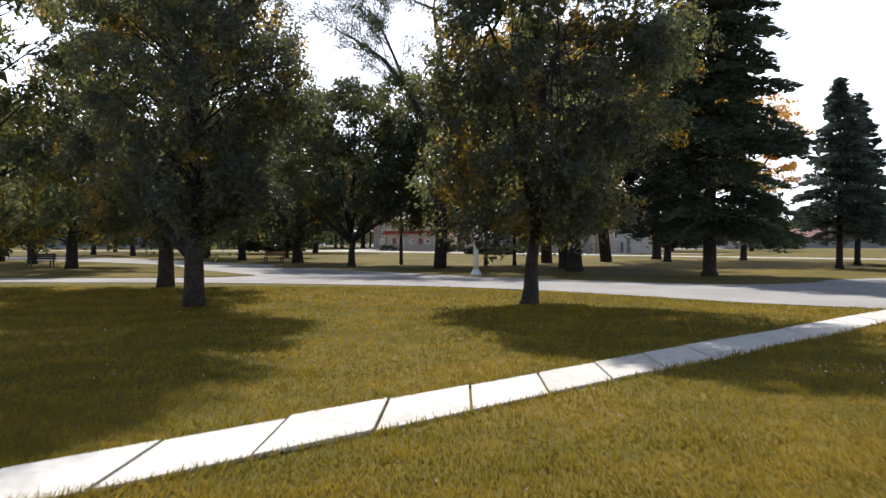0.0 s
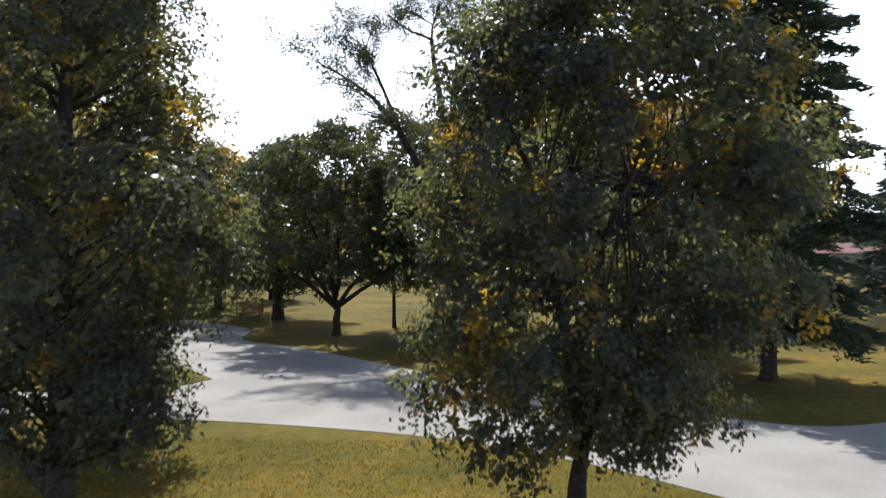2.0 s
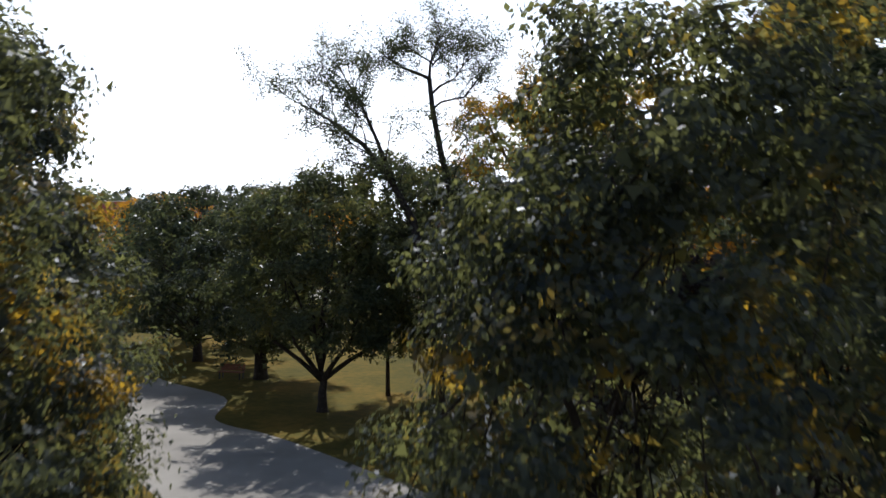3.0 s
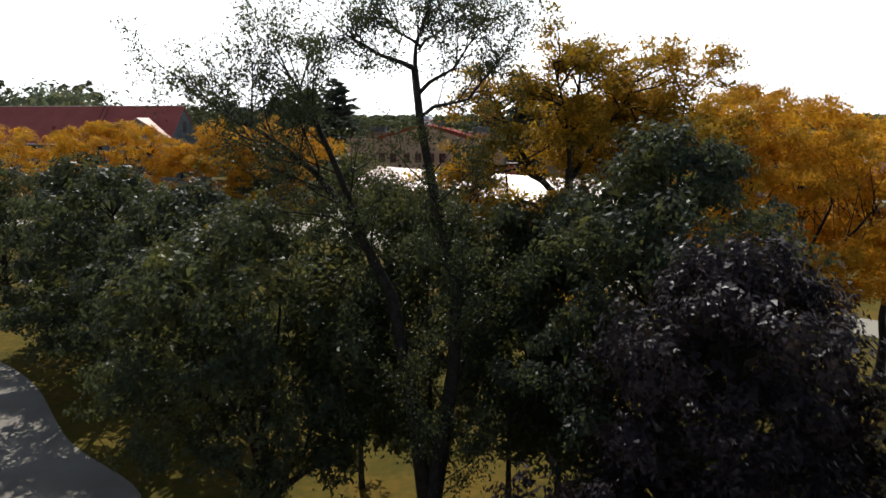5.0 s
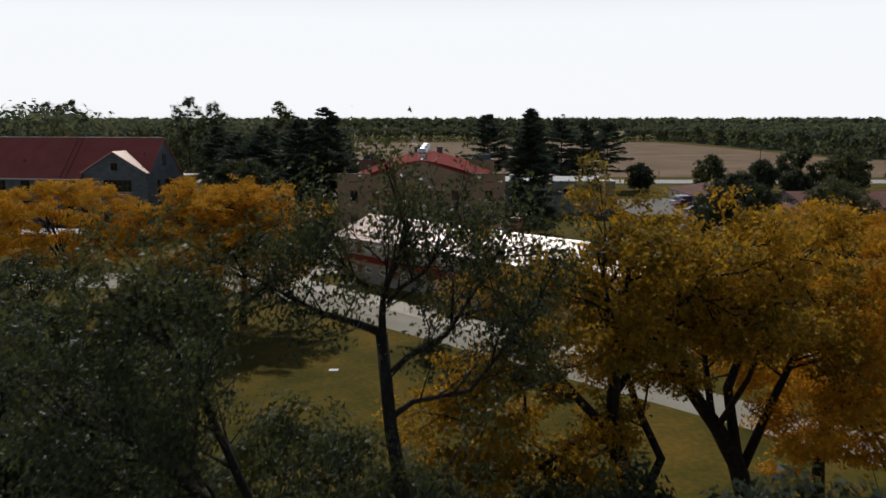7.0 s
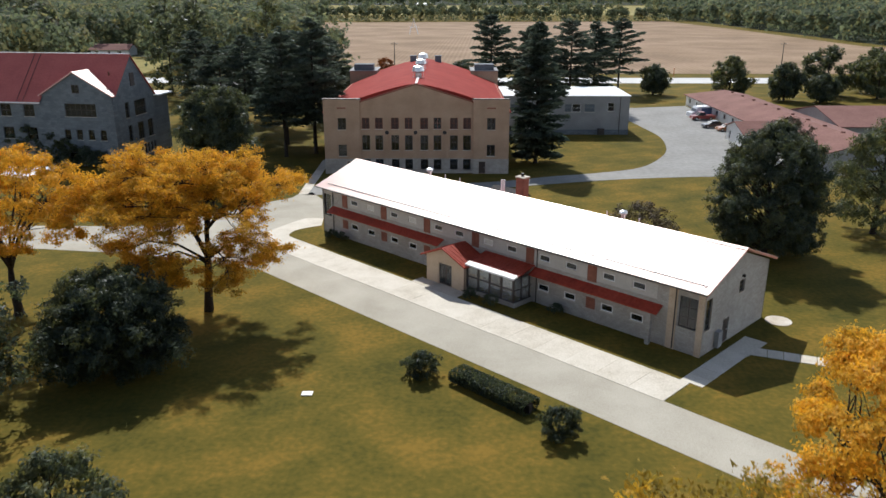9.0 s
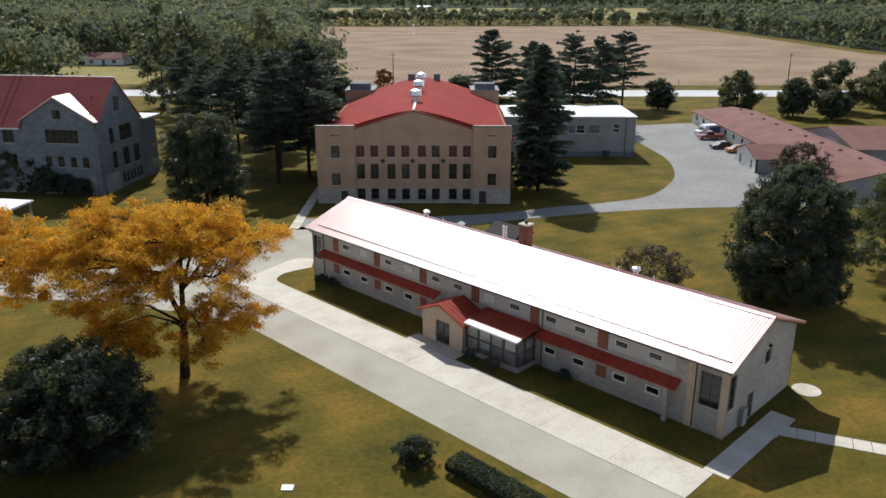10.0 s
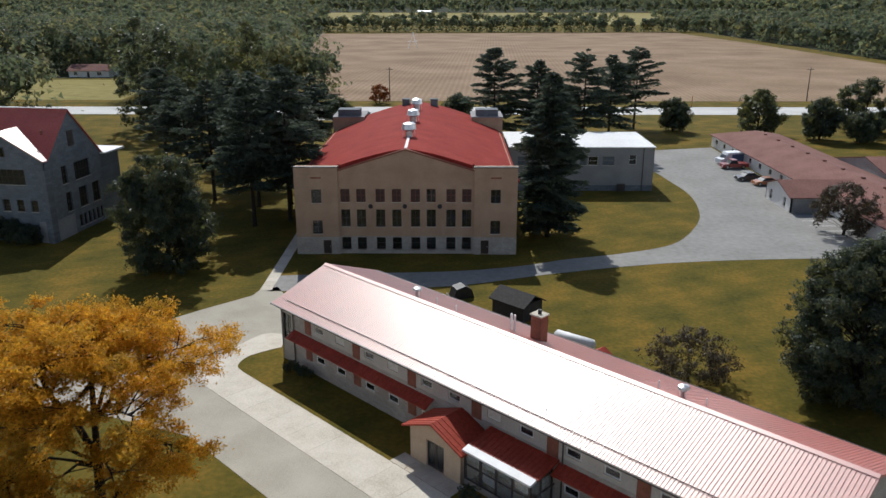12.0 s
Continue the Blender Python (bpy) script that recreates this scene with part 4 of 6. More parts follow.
def open_locust(stems, base, seed, label, out=2.3, leaf=None, start=0.42, boughs=11, most=12):
    """A locust with bold bare stems and its leaves in flat sprays at the ends of the boughs. stems: lines of (x, y, z, radius)."""
    rg = np.random.default_rng(seed)
    tree = thing("honey_locust", at(*base, 0), label, "tree", "golden honey locusts")
    pts, twigs = [], Shape()

    def bough(p0, d, ln, w, level):
        d = d / np.linalg.norm(d)
        q = p0 + d * ln * 0.5 + rg.normal(size=3) * 0.08 * ln
        e = q + (d * np.array((1, 1, 0.7)) + rg.normal(size=3) * 0.2) * ln * 0.5
        twigs.tube([p0, q, e], [w, w * 0.65, w * 0.25], 4 if level else 3)
        for k in range(4 if level else 0):
            f = 0.3 + 0.7 * (k + rg.uniform()) / 4
            bough(p0 + (e - p0) * f, d + rg.normal(size=3) * np.array((0.75, 0.75, 0.5)), ln * 0.5, w * 0.45, level - 1)
        for f in np.linspace(0.5, 1.1, 2 if level else 4):
            m = int(rg.integers(2, 4) if level else rg.integers(most // 2, most))
            pts.append(p0 + (e - p0) * f + rg.normal(size=(m, 3)) * np.array((0.26, 0.26, 0.11)))

    for i, line in enumerate(stems):
        v = [np.array(p[:3]) - np.array((*base, 0)) for p in line]
        part("trunk" if i == 0 else "limb", Shape().tube(v, [p[3] for p in line], 9 if i == 0 else 7), BARK, tree, smooth=True)
        if i == 0:
            continue
        for k in range(boughs):
            f = (start + (1 - start) * k / (boughs - 1)) * (len(v) - 1)
            j = min(int(f), len(v) - 2)
            p = v[j] + (v[j + 1] - v[j]) * (f - j)
            along = (v[j + 1] - v[j]) / np.linalg.norm(v[j + 1] - v[j])
            side = rg.normal(size=3) * np.array((1, 1, 0.45))
            bough(p, along * 0.6 + side / np.linalg.norm(side), out * rg.uniform(0.6, 1.1), 0.05, 2)
    tagged(part("branchwork", twigs, BARK, tree, smooth=True), kind="stuff")
    part("crown", leaf_mesh("crown", np.concatenate(pts), 0.19, 0.105, up=0.6, seed=seed, corners=3), leaf or LOCUST, tree)
    return tree


open_locust([
    [(6.6, 60.5, 0, 0.44), (6.4, 60.5, 4.5, 0.36), (5.75, 60.5, 8.4, 0.32), (4.75, 60.5, 11.4, 0.27)],
    [(4.75, 60.5, 11.3, 0.22), (4.85, 60.7, 13.8, 0.17), (5.0, 60.4, 15.8, 0.10), (5.1, 60.0, 17.5, 0.04)],
    [(4.8, 60.5, 11.3, 0.17), (3.6, 60.3, 12.6, 0.14), (2.7, 60.0, 13.7, 0.11), (1.75, 60.0, 15.4, 0.07), (1.2, 59.8, 16.5, 0.03)],
    [(4.85, 60.6, 12.6, 0.13), (5.9, 60.7, 14.3, 0.11), (7.0, 60.4, 15.8, 0.07), (7.6, 60.0, 17.2, 0.03)],
    [(4.95, 60.5, 11.0, 0.13), (3.7, 59.8, 11.5, 0.10), (2.5, 59.0, 11.0, 0.07), (1.0, 58.4, 10.6, 0.03)],
    [(5.7, 60.5, 8.7, 0.17), (6.5, 60.9, 10.3, 0.15), (5.9, 61.4, 11.6, 0.13), (5.4, 62.2, 13.2, 0.09), (5.6, 63.4, 14.6, 0.03)],
    [(4.8, 60.4, 11.5, 0.13), (4.6, 59.2, 13.4, 0.10), (4.2, 58.2, 15.6, 0.06), (3.6, 57.8, 17.6, 0.03)],
    [(6.2, 60.5, 6.2, 0.11), (4.9, 60.0, 7.9, 0.09), (4.0, 59.5, 7.2, 0.07), (3.5, 59.2, 5.4, 0.05), (3.3, 59.0, 3.8, 0.03)],
    [(3.7, 60.3, 12.5, 0.09), (2.4, 59.8, 13.2, 0.07), (1.2, 59.4, 13.0, 0.05), (0.3, 59.1, 12.2, 0.03)],
    [(4.9, 60.5, 10.9, 0.09), (3.5, 60.2, 10.4, 0.07), (2.3, 59.8, 9.4, 0.05), (1.4, 59.5, 8.4, 0.03)]],
    (6.6, 60.5), 61, "open honey locust with bold dark limbs and golden leaves")
open_locust([
    [(11.8, 64, 0, 0.48), (11.3, 64, 5.0, 0.40), (10.2, 64, 8.7, 0.34), (9.4, 64, 10.1, 0.28), (8.2, 64, 11.75, 0.23)],
    [(8.25, 64, 11.7, 0.20), (7.4, 64, 12.5, 0.16), (6.5, 64, 13.7, 0.11), (5.8, 64.2, 15.6, 0.04)],
    [(8.2, 64, 11.7, 0.17), (7.8, 64.2, 14.3, 0.13), (7.9, 63.4, 15.0, 0.08), (8.0, 62.8, 16.0, 0.03)],
    [(10.25, 64, 8.6, 0.22), (9.8, 64.3, 11.5, 0.18), (10.5, 64.4, 13.6, 0.12), (11.0, 64.5, 15.0, 0.04)],
    [(10.35, 64, 8.4, 0.20), (11.6, 64.2, 11.5, 0.15), (12.3, 64.2, 13.2, 0.10), (13.0, 64.2, 14.4, 0.04)],
    [(9.2, 64, 10.4, 0.15), (9.3, 65.4, 12.2, 0.11), (9.4, 66.4, 13.6, 0.04)],
    [(9.4, 64, 10.1, 0.13), (9.6, 62.0, 12.6, 0.09), (9.8, 60.9, 15.0, 0.06), (9.9, 60.4, 16.8, 0.03)],
    [(11.0, 64, 5.8, 0.11), (12.3, 63.4, 7.2, 0.09), (13.2, 62.8, 6.0, 0.06), (13.5, 62.5, 4.2, 0.03)]],
    (11.8, 64.0), 62, "open honey locust with forked dark stems and golden leaves", 2.5)
locust(18.2, 73.5, 17.2, 6.6, 63, fork=6.6, leaves=60000, low=0.44, trunk=0.42, clump=1.05, many=1.3, size=0.17)
locust(17.0, 65.0, 16.2, 5.6, 66, leaves=44000, size=0.17)
locust(25.0, 70.0, 15.2, 5.2, 67, leaves=36000, size=0.19)
stems = [
    [(-21.9, 117.0, 0, 0.46), (-21.8, 117.0, 1.5, 0.38), (-21.6, 117.0, 3.6, 0.33), (-21.5, 117.0, 5.4, 0.30)],
    [(-21.5, 117.0, 5.2, 0.24), (-22.6, 117.2, 7.6, 0.21), (-24.1, 117.3, 9.6, 0.17), (-24.8, 117.5, 11.6, 0.10), (-25.2, 117.6, 13.0, 0.04)],
    [(-21.5, 117.0, 5.3, 0.24), (-21.4, 117.1, 7.8, 0.21), (-21.3, 117.3, 10.4, 0.16), (-21.1, 117.5, 11.8, 0.11), (-21.0, 117.6, 13.4, 0.04)]]
spin = random.Random(64)
for k in range(11):
    # spreading limbs leave the two stems in turn and arch out under the flat top
    a = 2 * math.pi * (k + spin.uniform(-0.25, 0.25)) / 11
    x0, y0, z0 = (stems[1][2] if math.cos(a) < 0 else stems[2][1 + k % 2])[:3]
    e = (-23.3 + spin.uniform(6.8, 7.8) * math.cos(a), 117.6 + spin.uniform(5.6, 7.2) * math.sin(a), spin.uniform(10.2, 11.8))
    stems.append([(x0, y0, z0, 0.15), (x0 + (e[0] - x0) * 0.3, y0 + (e[1] - y0) * 0.3, z0 + (e[2] - z0) * 0.55, 0.12), (x0 + (e[0] - x0) * 0.7, y0 + (e[1] - y0) * 0.7, z0 + (e[2] - z0) * 0.9, 0.08), (*e, 0.03)])
for k in range(6):
    a = 2 * math.pi * (k + 0.4) / 6
    x0, y0, z0 = stems[1 if k % 2 else 2][3][:3]
    e = (-23.2 + 4.2 * math.cos(a), 117.6 + 3.8 * math.sin(a), spin.uniform(12.4, 13.3))
    stems.append([(x0, y0, z0, 0.08), ((x0 + e[0]) / 2, (y0 + e[1]) / 2, z0 + (e[2] - z0) * 0.7, 0.06), (*e, 0.03)])
# low limbs that hang towards the lawn
stems += [[(-21.5, 117.0, 5.0, 0.12), (-19.4, 116.6, 6.8, 0.09), (-17.4, 116.4, 7.0, 0.06), (-15.8, 116.2, 6.4, 0.03)],
          [(-21.6, 117.0, 4.6, 0.12), (-22.0, 115.4, 5.8, 0.09), (-22.6, 113.8, 5.7, 0.06), (-22.8, 112.8, 5.0, 0.03)],
          [(-21.6, 117.0, 5.0, 0.11), (-20.2, 115.0, 6.6, 0.08), (-19.2, 113.8, 6.4, 0.06), (-18.6, 113.0, 5.4, 0.03)],
          [(-21.6, 117.0, 4.8, 0.11), (-23.5, 115.2, 6.4, 0.08), (-25.0, 114.2, 6.2, 0.06), (-25.6, 113.6, 5.2, 0.03)],
          [(-21.7, 117.0, 5.0, 0.13), (-24.0, 116.6, 6.6, 0.10), (-26.4, 116.2, 7.0, 0.07), (-28.6, 116.0, 6.4, 0.03)]]
open_locust(stems, (-21.9, 117.0), 64, "wide flat-topped honey locust with golden autumn leaves", 2.5, GOLD, 0.5, 9, 17)
locust(-39.0, 116.0, 15.0, 8.2, 65, fork=4.6, leaves=64000, low=0.48, clump=1.15, squash=0.42, lobes=0.16, core=0.5, many=1.4, trunk=0.42, size=0.19)
locust(-54.0, 121.0, 14.4, 7.8, 68, leaves=30000)

# trees round the buildings
broad_tree("round_tree", -25.8, 105.6, "dense dark round tree with leaves down to the grass", MAPLE, 7.9, 5.9, 0.4, trunk=0.3, profile="dome", clumps=210, leaves=52000, size=0.2, clump=0.9, seed=71, inner=0.25, lobes=0.1)
broad_tree("maple_tree", 35.6, 133.6, "large dark maple on the lawn behind the dormitory", MAPLE, 14.6, 6.5, 0.8, trunk=0.42, clumps=230, leaves=78000, size=0.24, clump=1.1, seed=72, inner=0.12, lobes=0.12)
broad_tree("grey_leaved_tree", 52.0, 141.5, "grey-green tree at the lawn's edge", OAKY, 13.5, 6.0, 1.5, trunk=0.35, clumps=110, leaves=26000, size=0.26, clump=1.3, seed=73)
broad_tree("bare_shrub", 22.8, 138.2, "thinly leaved brown shrub behind the dormitory", TWIGS, 4.7, 4.2, 0.4, trunk=0.1, profile="round", clumps=110, leaves=9500, size=0.17, clump=0.7, seed=74, fork=0.5, limbs=1.0, category="shrub")
broad_tree("grey_leaved_tree", 58.5, 183.5, "small grey shrubby tree beside the car park", TWIGS, 7.6, 4.4, 1.0, trunk=0.2, clumps=80, leaves=8700, size=0.29, clump=1.0, seed=75)
broad_tree("shade_tree", -34.6, 167.5, "broad dense dark green tree on the school lawn", MAPLE, 14.6, 6.6, 0.5, trunk=0.35, profile="full", clumps=200, leaves=52000, size=0.25, clump=1.1, seed=76, inner=0.15, lobes=0.14)
for i, (x, y, h, r) in enumerate(((-23.7, 190.5, 23.8, 5.0), (-28.5, 187.5, 21.5, 4.8), (-30.5, 199.0, 22.0, 5.0), (-25.5, 200.5, 21.0, 4.8), (-39.0, 203.0, 20.2, 5.0), (-46.5, 213.0, 18.5, 5.0), (-56.0, 229.0, 19.8, 5.2), (-35.0, 218.0, 20.0, 5.2), (-43.0, 232.0, 19.0, 5.2), (-27.0, 232.0, 18.5, 5.0), (15.2, 182.5, 23.6, 4.3), (10.6, 244.0, 23.0, 5.4), (29.3, 240.0, 22.8, 5.6), (36.0, 246.0, 21.2, 5.4), (20.0, 246.0, 20.0, 5.0), (48.8, 277.5, 20.9, 6.0))):
    conifer("pine_tree", x, y, "tall dark white pine with layered branches", WHITE_PINE, h, r * 1.3, 6.0 if i not in (10, 15) else (1.2 if i == 10 else 6.0), trunk=0.33, whorl=0.85 if i != 10 else 0.7, spray=170, size=0.62, seed=80 + i, group="tall pines", gaps=0.4 if i != 10 else 0.16, taper=0.25 if i != 10 else 0.32, droop=0.1, width=0.2, shape=0.6)
for i, (x, y, h, r) in enumerate(((78.0, 270, 10.9, 5.6), (90.0, 262, 10.0, 4.2), (106, 273, 13.5, 7.0), (117, 266, 12.0, 6.5), (98, 258, 7.0, 4.0), (58.2, 274.7, 8.2, 3.6), (122, 280, 12.5, 6.5), (137, 270, 12.0, 6.0), (3.0, 318 - 34, 8.0, 3.6), (-29.5, 288, 6.5, 3.4), (-66, 262, 26, 7.0), (-78, 275, 28, 7.5), (-52, 284, 27, 6.5), (-112, 272, 27, 8), (-128, 290, 27, 8), (-142, 276, 28, 8))):
    broad_tree("maple_tree", x, y, "dark leafy tree near the highway", MAPLE if i % 3 else OAKY, h, r, 1.2, trunk=0.28, clumps=80, leaves=9000, size=0.48, clump=1.35, seed=110 + i, inner=0.12, lobes=0.12, group="highway trees")
broad_tree("red_shrub", -21.4, 327, "small tree with rusty red leaves by the field", leaf_material("rusty_leaves", (0.16, 0.05, 0.02), (0.26, 0.09, 0.03), (0.2, 0.1, 0.03)), 6.0, 3.6, 0.8, trunk=0.15, clumps=40, leaves=2610, size=0.50, clump=0.9, seed=130, category="shrub")
broad_tree("bare_tree", -130, 302, "tall half-bare tree above the school roof", TWIGS, 25.5, 9.0, 8.0, trunk=0.5, profile="vase", clumps=70, leaves=5075, size=0.43, clump=1.5, seed=131, fork=8.0, limbs=1.0)


# woods
def left_wood(x, y):
    if 385 < y < 425 and -172 < x < -130:
        return False
    if 425 < y < 470 and -112 < x < -84:
        return False
    return x < -66 - (y - 405) * 0.17


woodland("woods_near", scatter(left_wood, -400, -50, 405, 620, 10.0, 1), "dense mixed woods with some yellowing crowns", WOODS, seed=201, per=230, size=1.6, h=(17, 26))
woodland("woods_back", scatter(lambda x, y: x < -95 - (y - 620) * 0.13, -640, -80, 620, 1500, 19, 2), "deep woods stretching to the horizon", WOODS, seed=202, per=62, size=3.6, h=(14, 25))
woodland("roadside_woods", scatter(lambda x, y: x < -168 or (x < -100 and y < 285), -330, -86, 232, 300, 12, 3), "trees behind the school by the highway", WOODS, seed=203, per=330, size=1.3, h=(21, 31))
woodland("lane_trees", scatter(lambda x, y: True, -60, -34, 342, 372, 10, 9) + scatter(lambda x, y: x < -62 - (y - 340) * 0.2, -104, -62, 340, 405, 11, 10), "leafy trees on the far side of the highway", WOODS, seed=208, per=360, size=1.25, h=(15, 24))
woodland("hedgerow", scatter(lambda x, y: True, -150, 232, 822, 838, 8, 4) + scatter(lambda x, y: True, -100, 200, 985, 1000, 12, 8), "long tree line beyond the tilled field", WOODS, seed=204, per=150, size=1.8, h=(11, 18))
woodland("right_woods", scatter(lambda x, y: x > 232 + max(0, 470 - y) * 0.9 and x < 560, 225, 560, 400, 1000, 13, 5), "woods along the field's far side", WOODS, seed=205, per=85, size=2.7, h=(14, 22))
woodland("far_woods", scatter(lambda x, y: not (-330 + (y - 1000) * -0.2 < x < 440 and y < 1600), -1500, 1700, 1050, 2600, 46, 6), "distant woods on the horizon", WOODS, seed=206, per=34, size=7.6, h=(14, 29))
woodland("side_woods", scatter(lambda x, y: True, 560, 1500, 520, 1050, 40, 7), "woods far to the side of the field", WOODS, seed=207, per=45, size=5.5, h=(14, 22))
woodland("horizon_woods", scatter(lambda x, y: True, -2700, 2900, 2600, 3300, 62, 11), "woods closing the horizon", WOODS, seed=209, per=24, size=10.0, h=(26, 38))
# added dark sheets stand in for shade, so gaps between crowns look deep
sheet("woodland_shade_sheet", [(-70, 405), (-640, 405), (-900, 1500), (-215, 1500), (-112, 790), (-84, 545)], 0.045, WOODS_SHADE, "dark sheet added below the woods, coloured like the shade between crowns", "undergrowth")
sheet("woodland_shade_sheet", [(232, 470), (300, 400), (1500, 400), (1500, 1050), (232, 1000)], 0.045, WOODS_SHADE, "dark sheet added below the side woods, coloured like the shade there", "undergrowth")
sheet("woodland_shade_sheet", [(-1700, 1625), (1800, 1625), (2600, 3300), (-2600, 3300)], 0.045, WOODS_SHADE, "dark sheet added below far woods, coloured like the shade there", "undergrowth")


# ---- the long dormitory ----
def ribbed(s, x0, x1, low, high, rib, thick=0.14, h=0.04):
    """One sheet of metal along x from the low to the high edge (y, z), its raised seams pressed into it; rib: their spacing, 0 for none."""
    xs = [(x0, 0.0)]
    if rib:
        n = max(1, int((x1 - x0) / rib))
        for i in range(n):
            x = x0 + (x1 - x0) * (i + 0.5) / n
            xs += [(x - 0.03, 0.0), (x - 0.01, h), (x + 0.01, h), (x + 0.03, 0.0)]
    xs.append((x1, 0.0))
    for (xa, ha), (xb, hb) in zip(xs[:-1], xs[1:]):
        s.face((xa, low[0], low[1] + ha), (xb, low[0], low[1] + hb), (xb, high[0], high[1] + hb), (xa, high[0], high[1] + ha))
        s.face((xa, low[0], low[1] + ha), (xb, low[0], low[1] + hb), (xb, low[0], low[1] - thick), (xa, low[0], low[1] - thick))
        s.face((xa, low[0], low[1] - thick), (xb, low[0], low[1] - thick), (xb, high[0], high[1] - thick), (xa, high[0], high[1] - thick))
    for x in (x0, x1):
        s.face((x, low[0], low[1]), (x, high[0], high[1]), (x, high[0], high[1] - thick), (x, low[0], low[1] - thick))
    return s


def gable_roof(parent, x0, x1, y0, y1, eave, ridge, mat, rib=0.0, thick=0.14, name="roof_slope"):
    """Two slopes with the ridge along x."""
    ym = (y0 + y1) / 2
    return [part(name, ribbed(Shape(), x0, x1, (y, eave), (ym, ridge), rib, thick), mat, parent) for y in (y0, y1)]


def vent(parent, x, y, z, r=0.28, name="roof_vent"):
    s = Shape()
    s.tube([(x, y, z - 0.25), (x, y, z + 0.35)], [r * 0.75, r * 0.75], 10)
    s.tube([(x, y, z + 0.35), (x, y, z + 0.5), (x, y, z + 0.7), (x, y, z + 0.8)], [r * 0.8, r * 1.5, r * 1.3, r * 0.3], 12)
    return part(name, s, SILVER, parent, smooth=False)


L0, L1, DEEP = -24.9, 25.0, 11.7
dorm = thing("dormitory", Matrix.Translation((*sn(-85.7, 90.9), 0)) @ pose(0, 0, 0, 0, 0, math.degrees(math.atan2(-0.702, 0.713))), "long two-storey dormitory with a shiny red metal roof and red awnings", "building")
bays = [-21.0 + 6.98 * k for k in range(7)]
win_x = sorted([b + d for b in bays[:6] for d in (1.55, 4.55)] + [-22.3])
upper = [(x, 4.30, x + 1.25, 4.96) for x in win_x if -22.0 < x < 22.0]
lower = [(x, 1.38, x + 1.25, 2.06) for x in win_x if -22.0 < x < -4.2 or 7.9 < x < 22.0]
stair = [(22.85, 2.15, 24.45, 4.85), (-24.6, 2.15, -23.2, 4.85)]
ops = [(a - L0, b, c - L0, d) for a, b, c, d in upper + lower + stair] + [(0.0 - L0 - 1.7, 0.05, 0.0 - L0 - 0.1, 2.25)]
placed(part("front_wall", wall_shape(L1 - L0, 5.6, ops), PALE_WALL, dorm), at(L0, 0, 0))
back_ops = [(x - L0, z, x - L0 + 1.25, z + 0.9) for x in win_x if -22 < x < 22 for z in (1.3, 4.1)]
placed(part("back_wall", wall_shape(L1 - L0, 5.6, [(L1 - L0 - c, b, L1 - L0 - a, d) for a, b, c, d in back_ops]), PALE_WALL, dorm), at(L1, DEEP, 0, 180))
gable = lambda x: 5.6 + (5.85 - abs(x - 5.85)) * 0.36
end_ops = [(0.35, 2.15, 1.35, 4.85), (3.7, 0.05, 4.75, 2.2), (6.1, 3.95, 7.1, 5.0)]
placed(part("end_wall", wall_shape(DEEP, 5.6, end_ops, top=gable), PALE_WALL, dorm), at(L1, 0, 0, 90))
placed(part("end_wall", wall_shape(DEEP, 5.6, [(10.3, 2.15, 11.3, 4.85)], top=gable), PALE_WALL, dorm), at(L0, DEEP, 0, -90))
gable_roof(dorm, -25.4, 25.45, -0.62, 12.32, 5.72, 8.05, RED_METAL, rib=0.26)
part("ridge_cap", Shape().prism([(5.55, 8.0), (5.85, 8.12), (6.15, 8.0), (5.85, 8.05)], -25.4, 25.45, "x"), RED_METAL, dorm)
part("gutter", Shape().prism([(-0.78, 5.62), (-0.62, 5.58), (-0.62, 5.72), (-0.78, 5.72)], -25.4, 25.45, "x"), DARK_TRIM, dorm)
part("gutter", Shape().prism([(12.48, 5.62), (12.32, 5.58), (12.32, 5.72), (12.48, 5.72)], -25.4, 25.45, "x"), DARK_TRIM, dorm)
part("snow_guard", Shape().box(-24.0, 0.22, 6.06, 25.0, 0.25, 6.12), DARK_TRIM, dorm)
for x in (-25.42, 25.35):
    part("bargeboard", Shape().prism([(-0.62, 5.5), (5.85, 7.86), (12.32, 5.5), (12.32, 5.7), (5.85, 8.06), (-0.62, 5.7)], x, x + 0.08, "x"), RED_METAL, dorm)
for x0, x1 in ((-22.9, -4.1), (8.0, 21.4)):
    s = ribbed(Shape(), x0, x1, (-0.95, 3.02), (0.0, 3.55), 0.41, 0.09)
    part("awning", s, RED_AWNING, dorm, "red sheet metal awning")
part("awning", ribbed(Shape(), 1.8, 8.0, (-2.3, 3.2), (0.0, 3.7), 0.41, 0.12), RED_AWNING, dorm, "red sheet metal roof over the glazed bay")
part("eave_flashing", Shape().prism([(-2.3, 3.19), (-2.95, 3.04), (-2.95, 2.9), (-2.3, 3.0)], 1.75, 7.9, "x"), WHITE_PAINT, dorm, "white metal edge strip")
for k, b in enumerate(bays[:7]):
    if b < 20.5:
        part("brick_panel", Shape().box(b + 0.0, -0.04, 3.75, b + 0.95, 0.02, 5.25), RED_BRICK, dorm, "orange brick panel")
        if not -5.0 < b < 7.5:
            part("brick_panel", Shape().box(b + 0.0, -0.04, 1.2, b + 0.95, 0.02, 2.25), RED_BRICK, dorm, "orange brick panel")
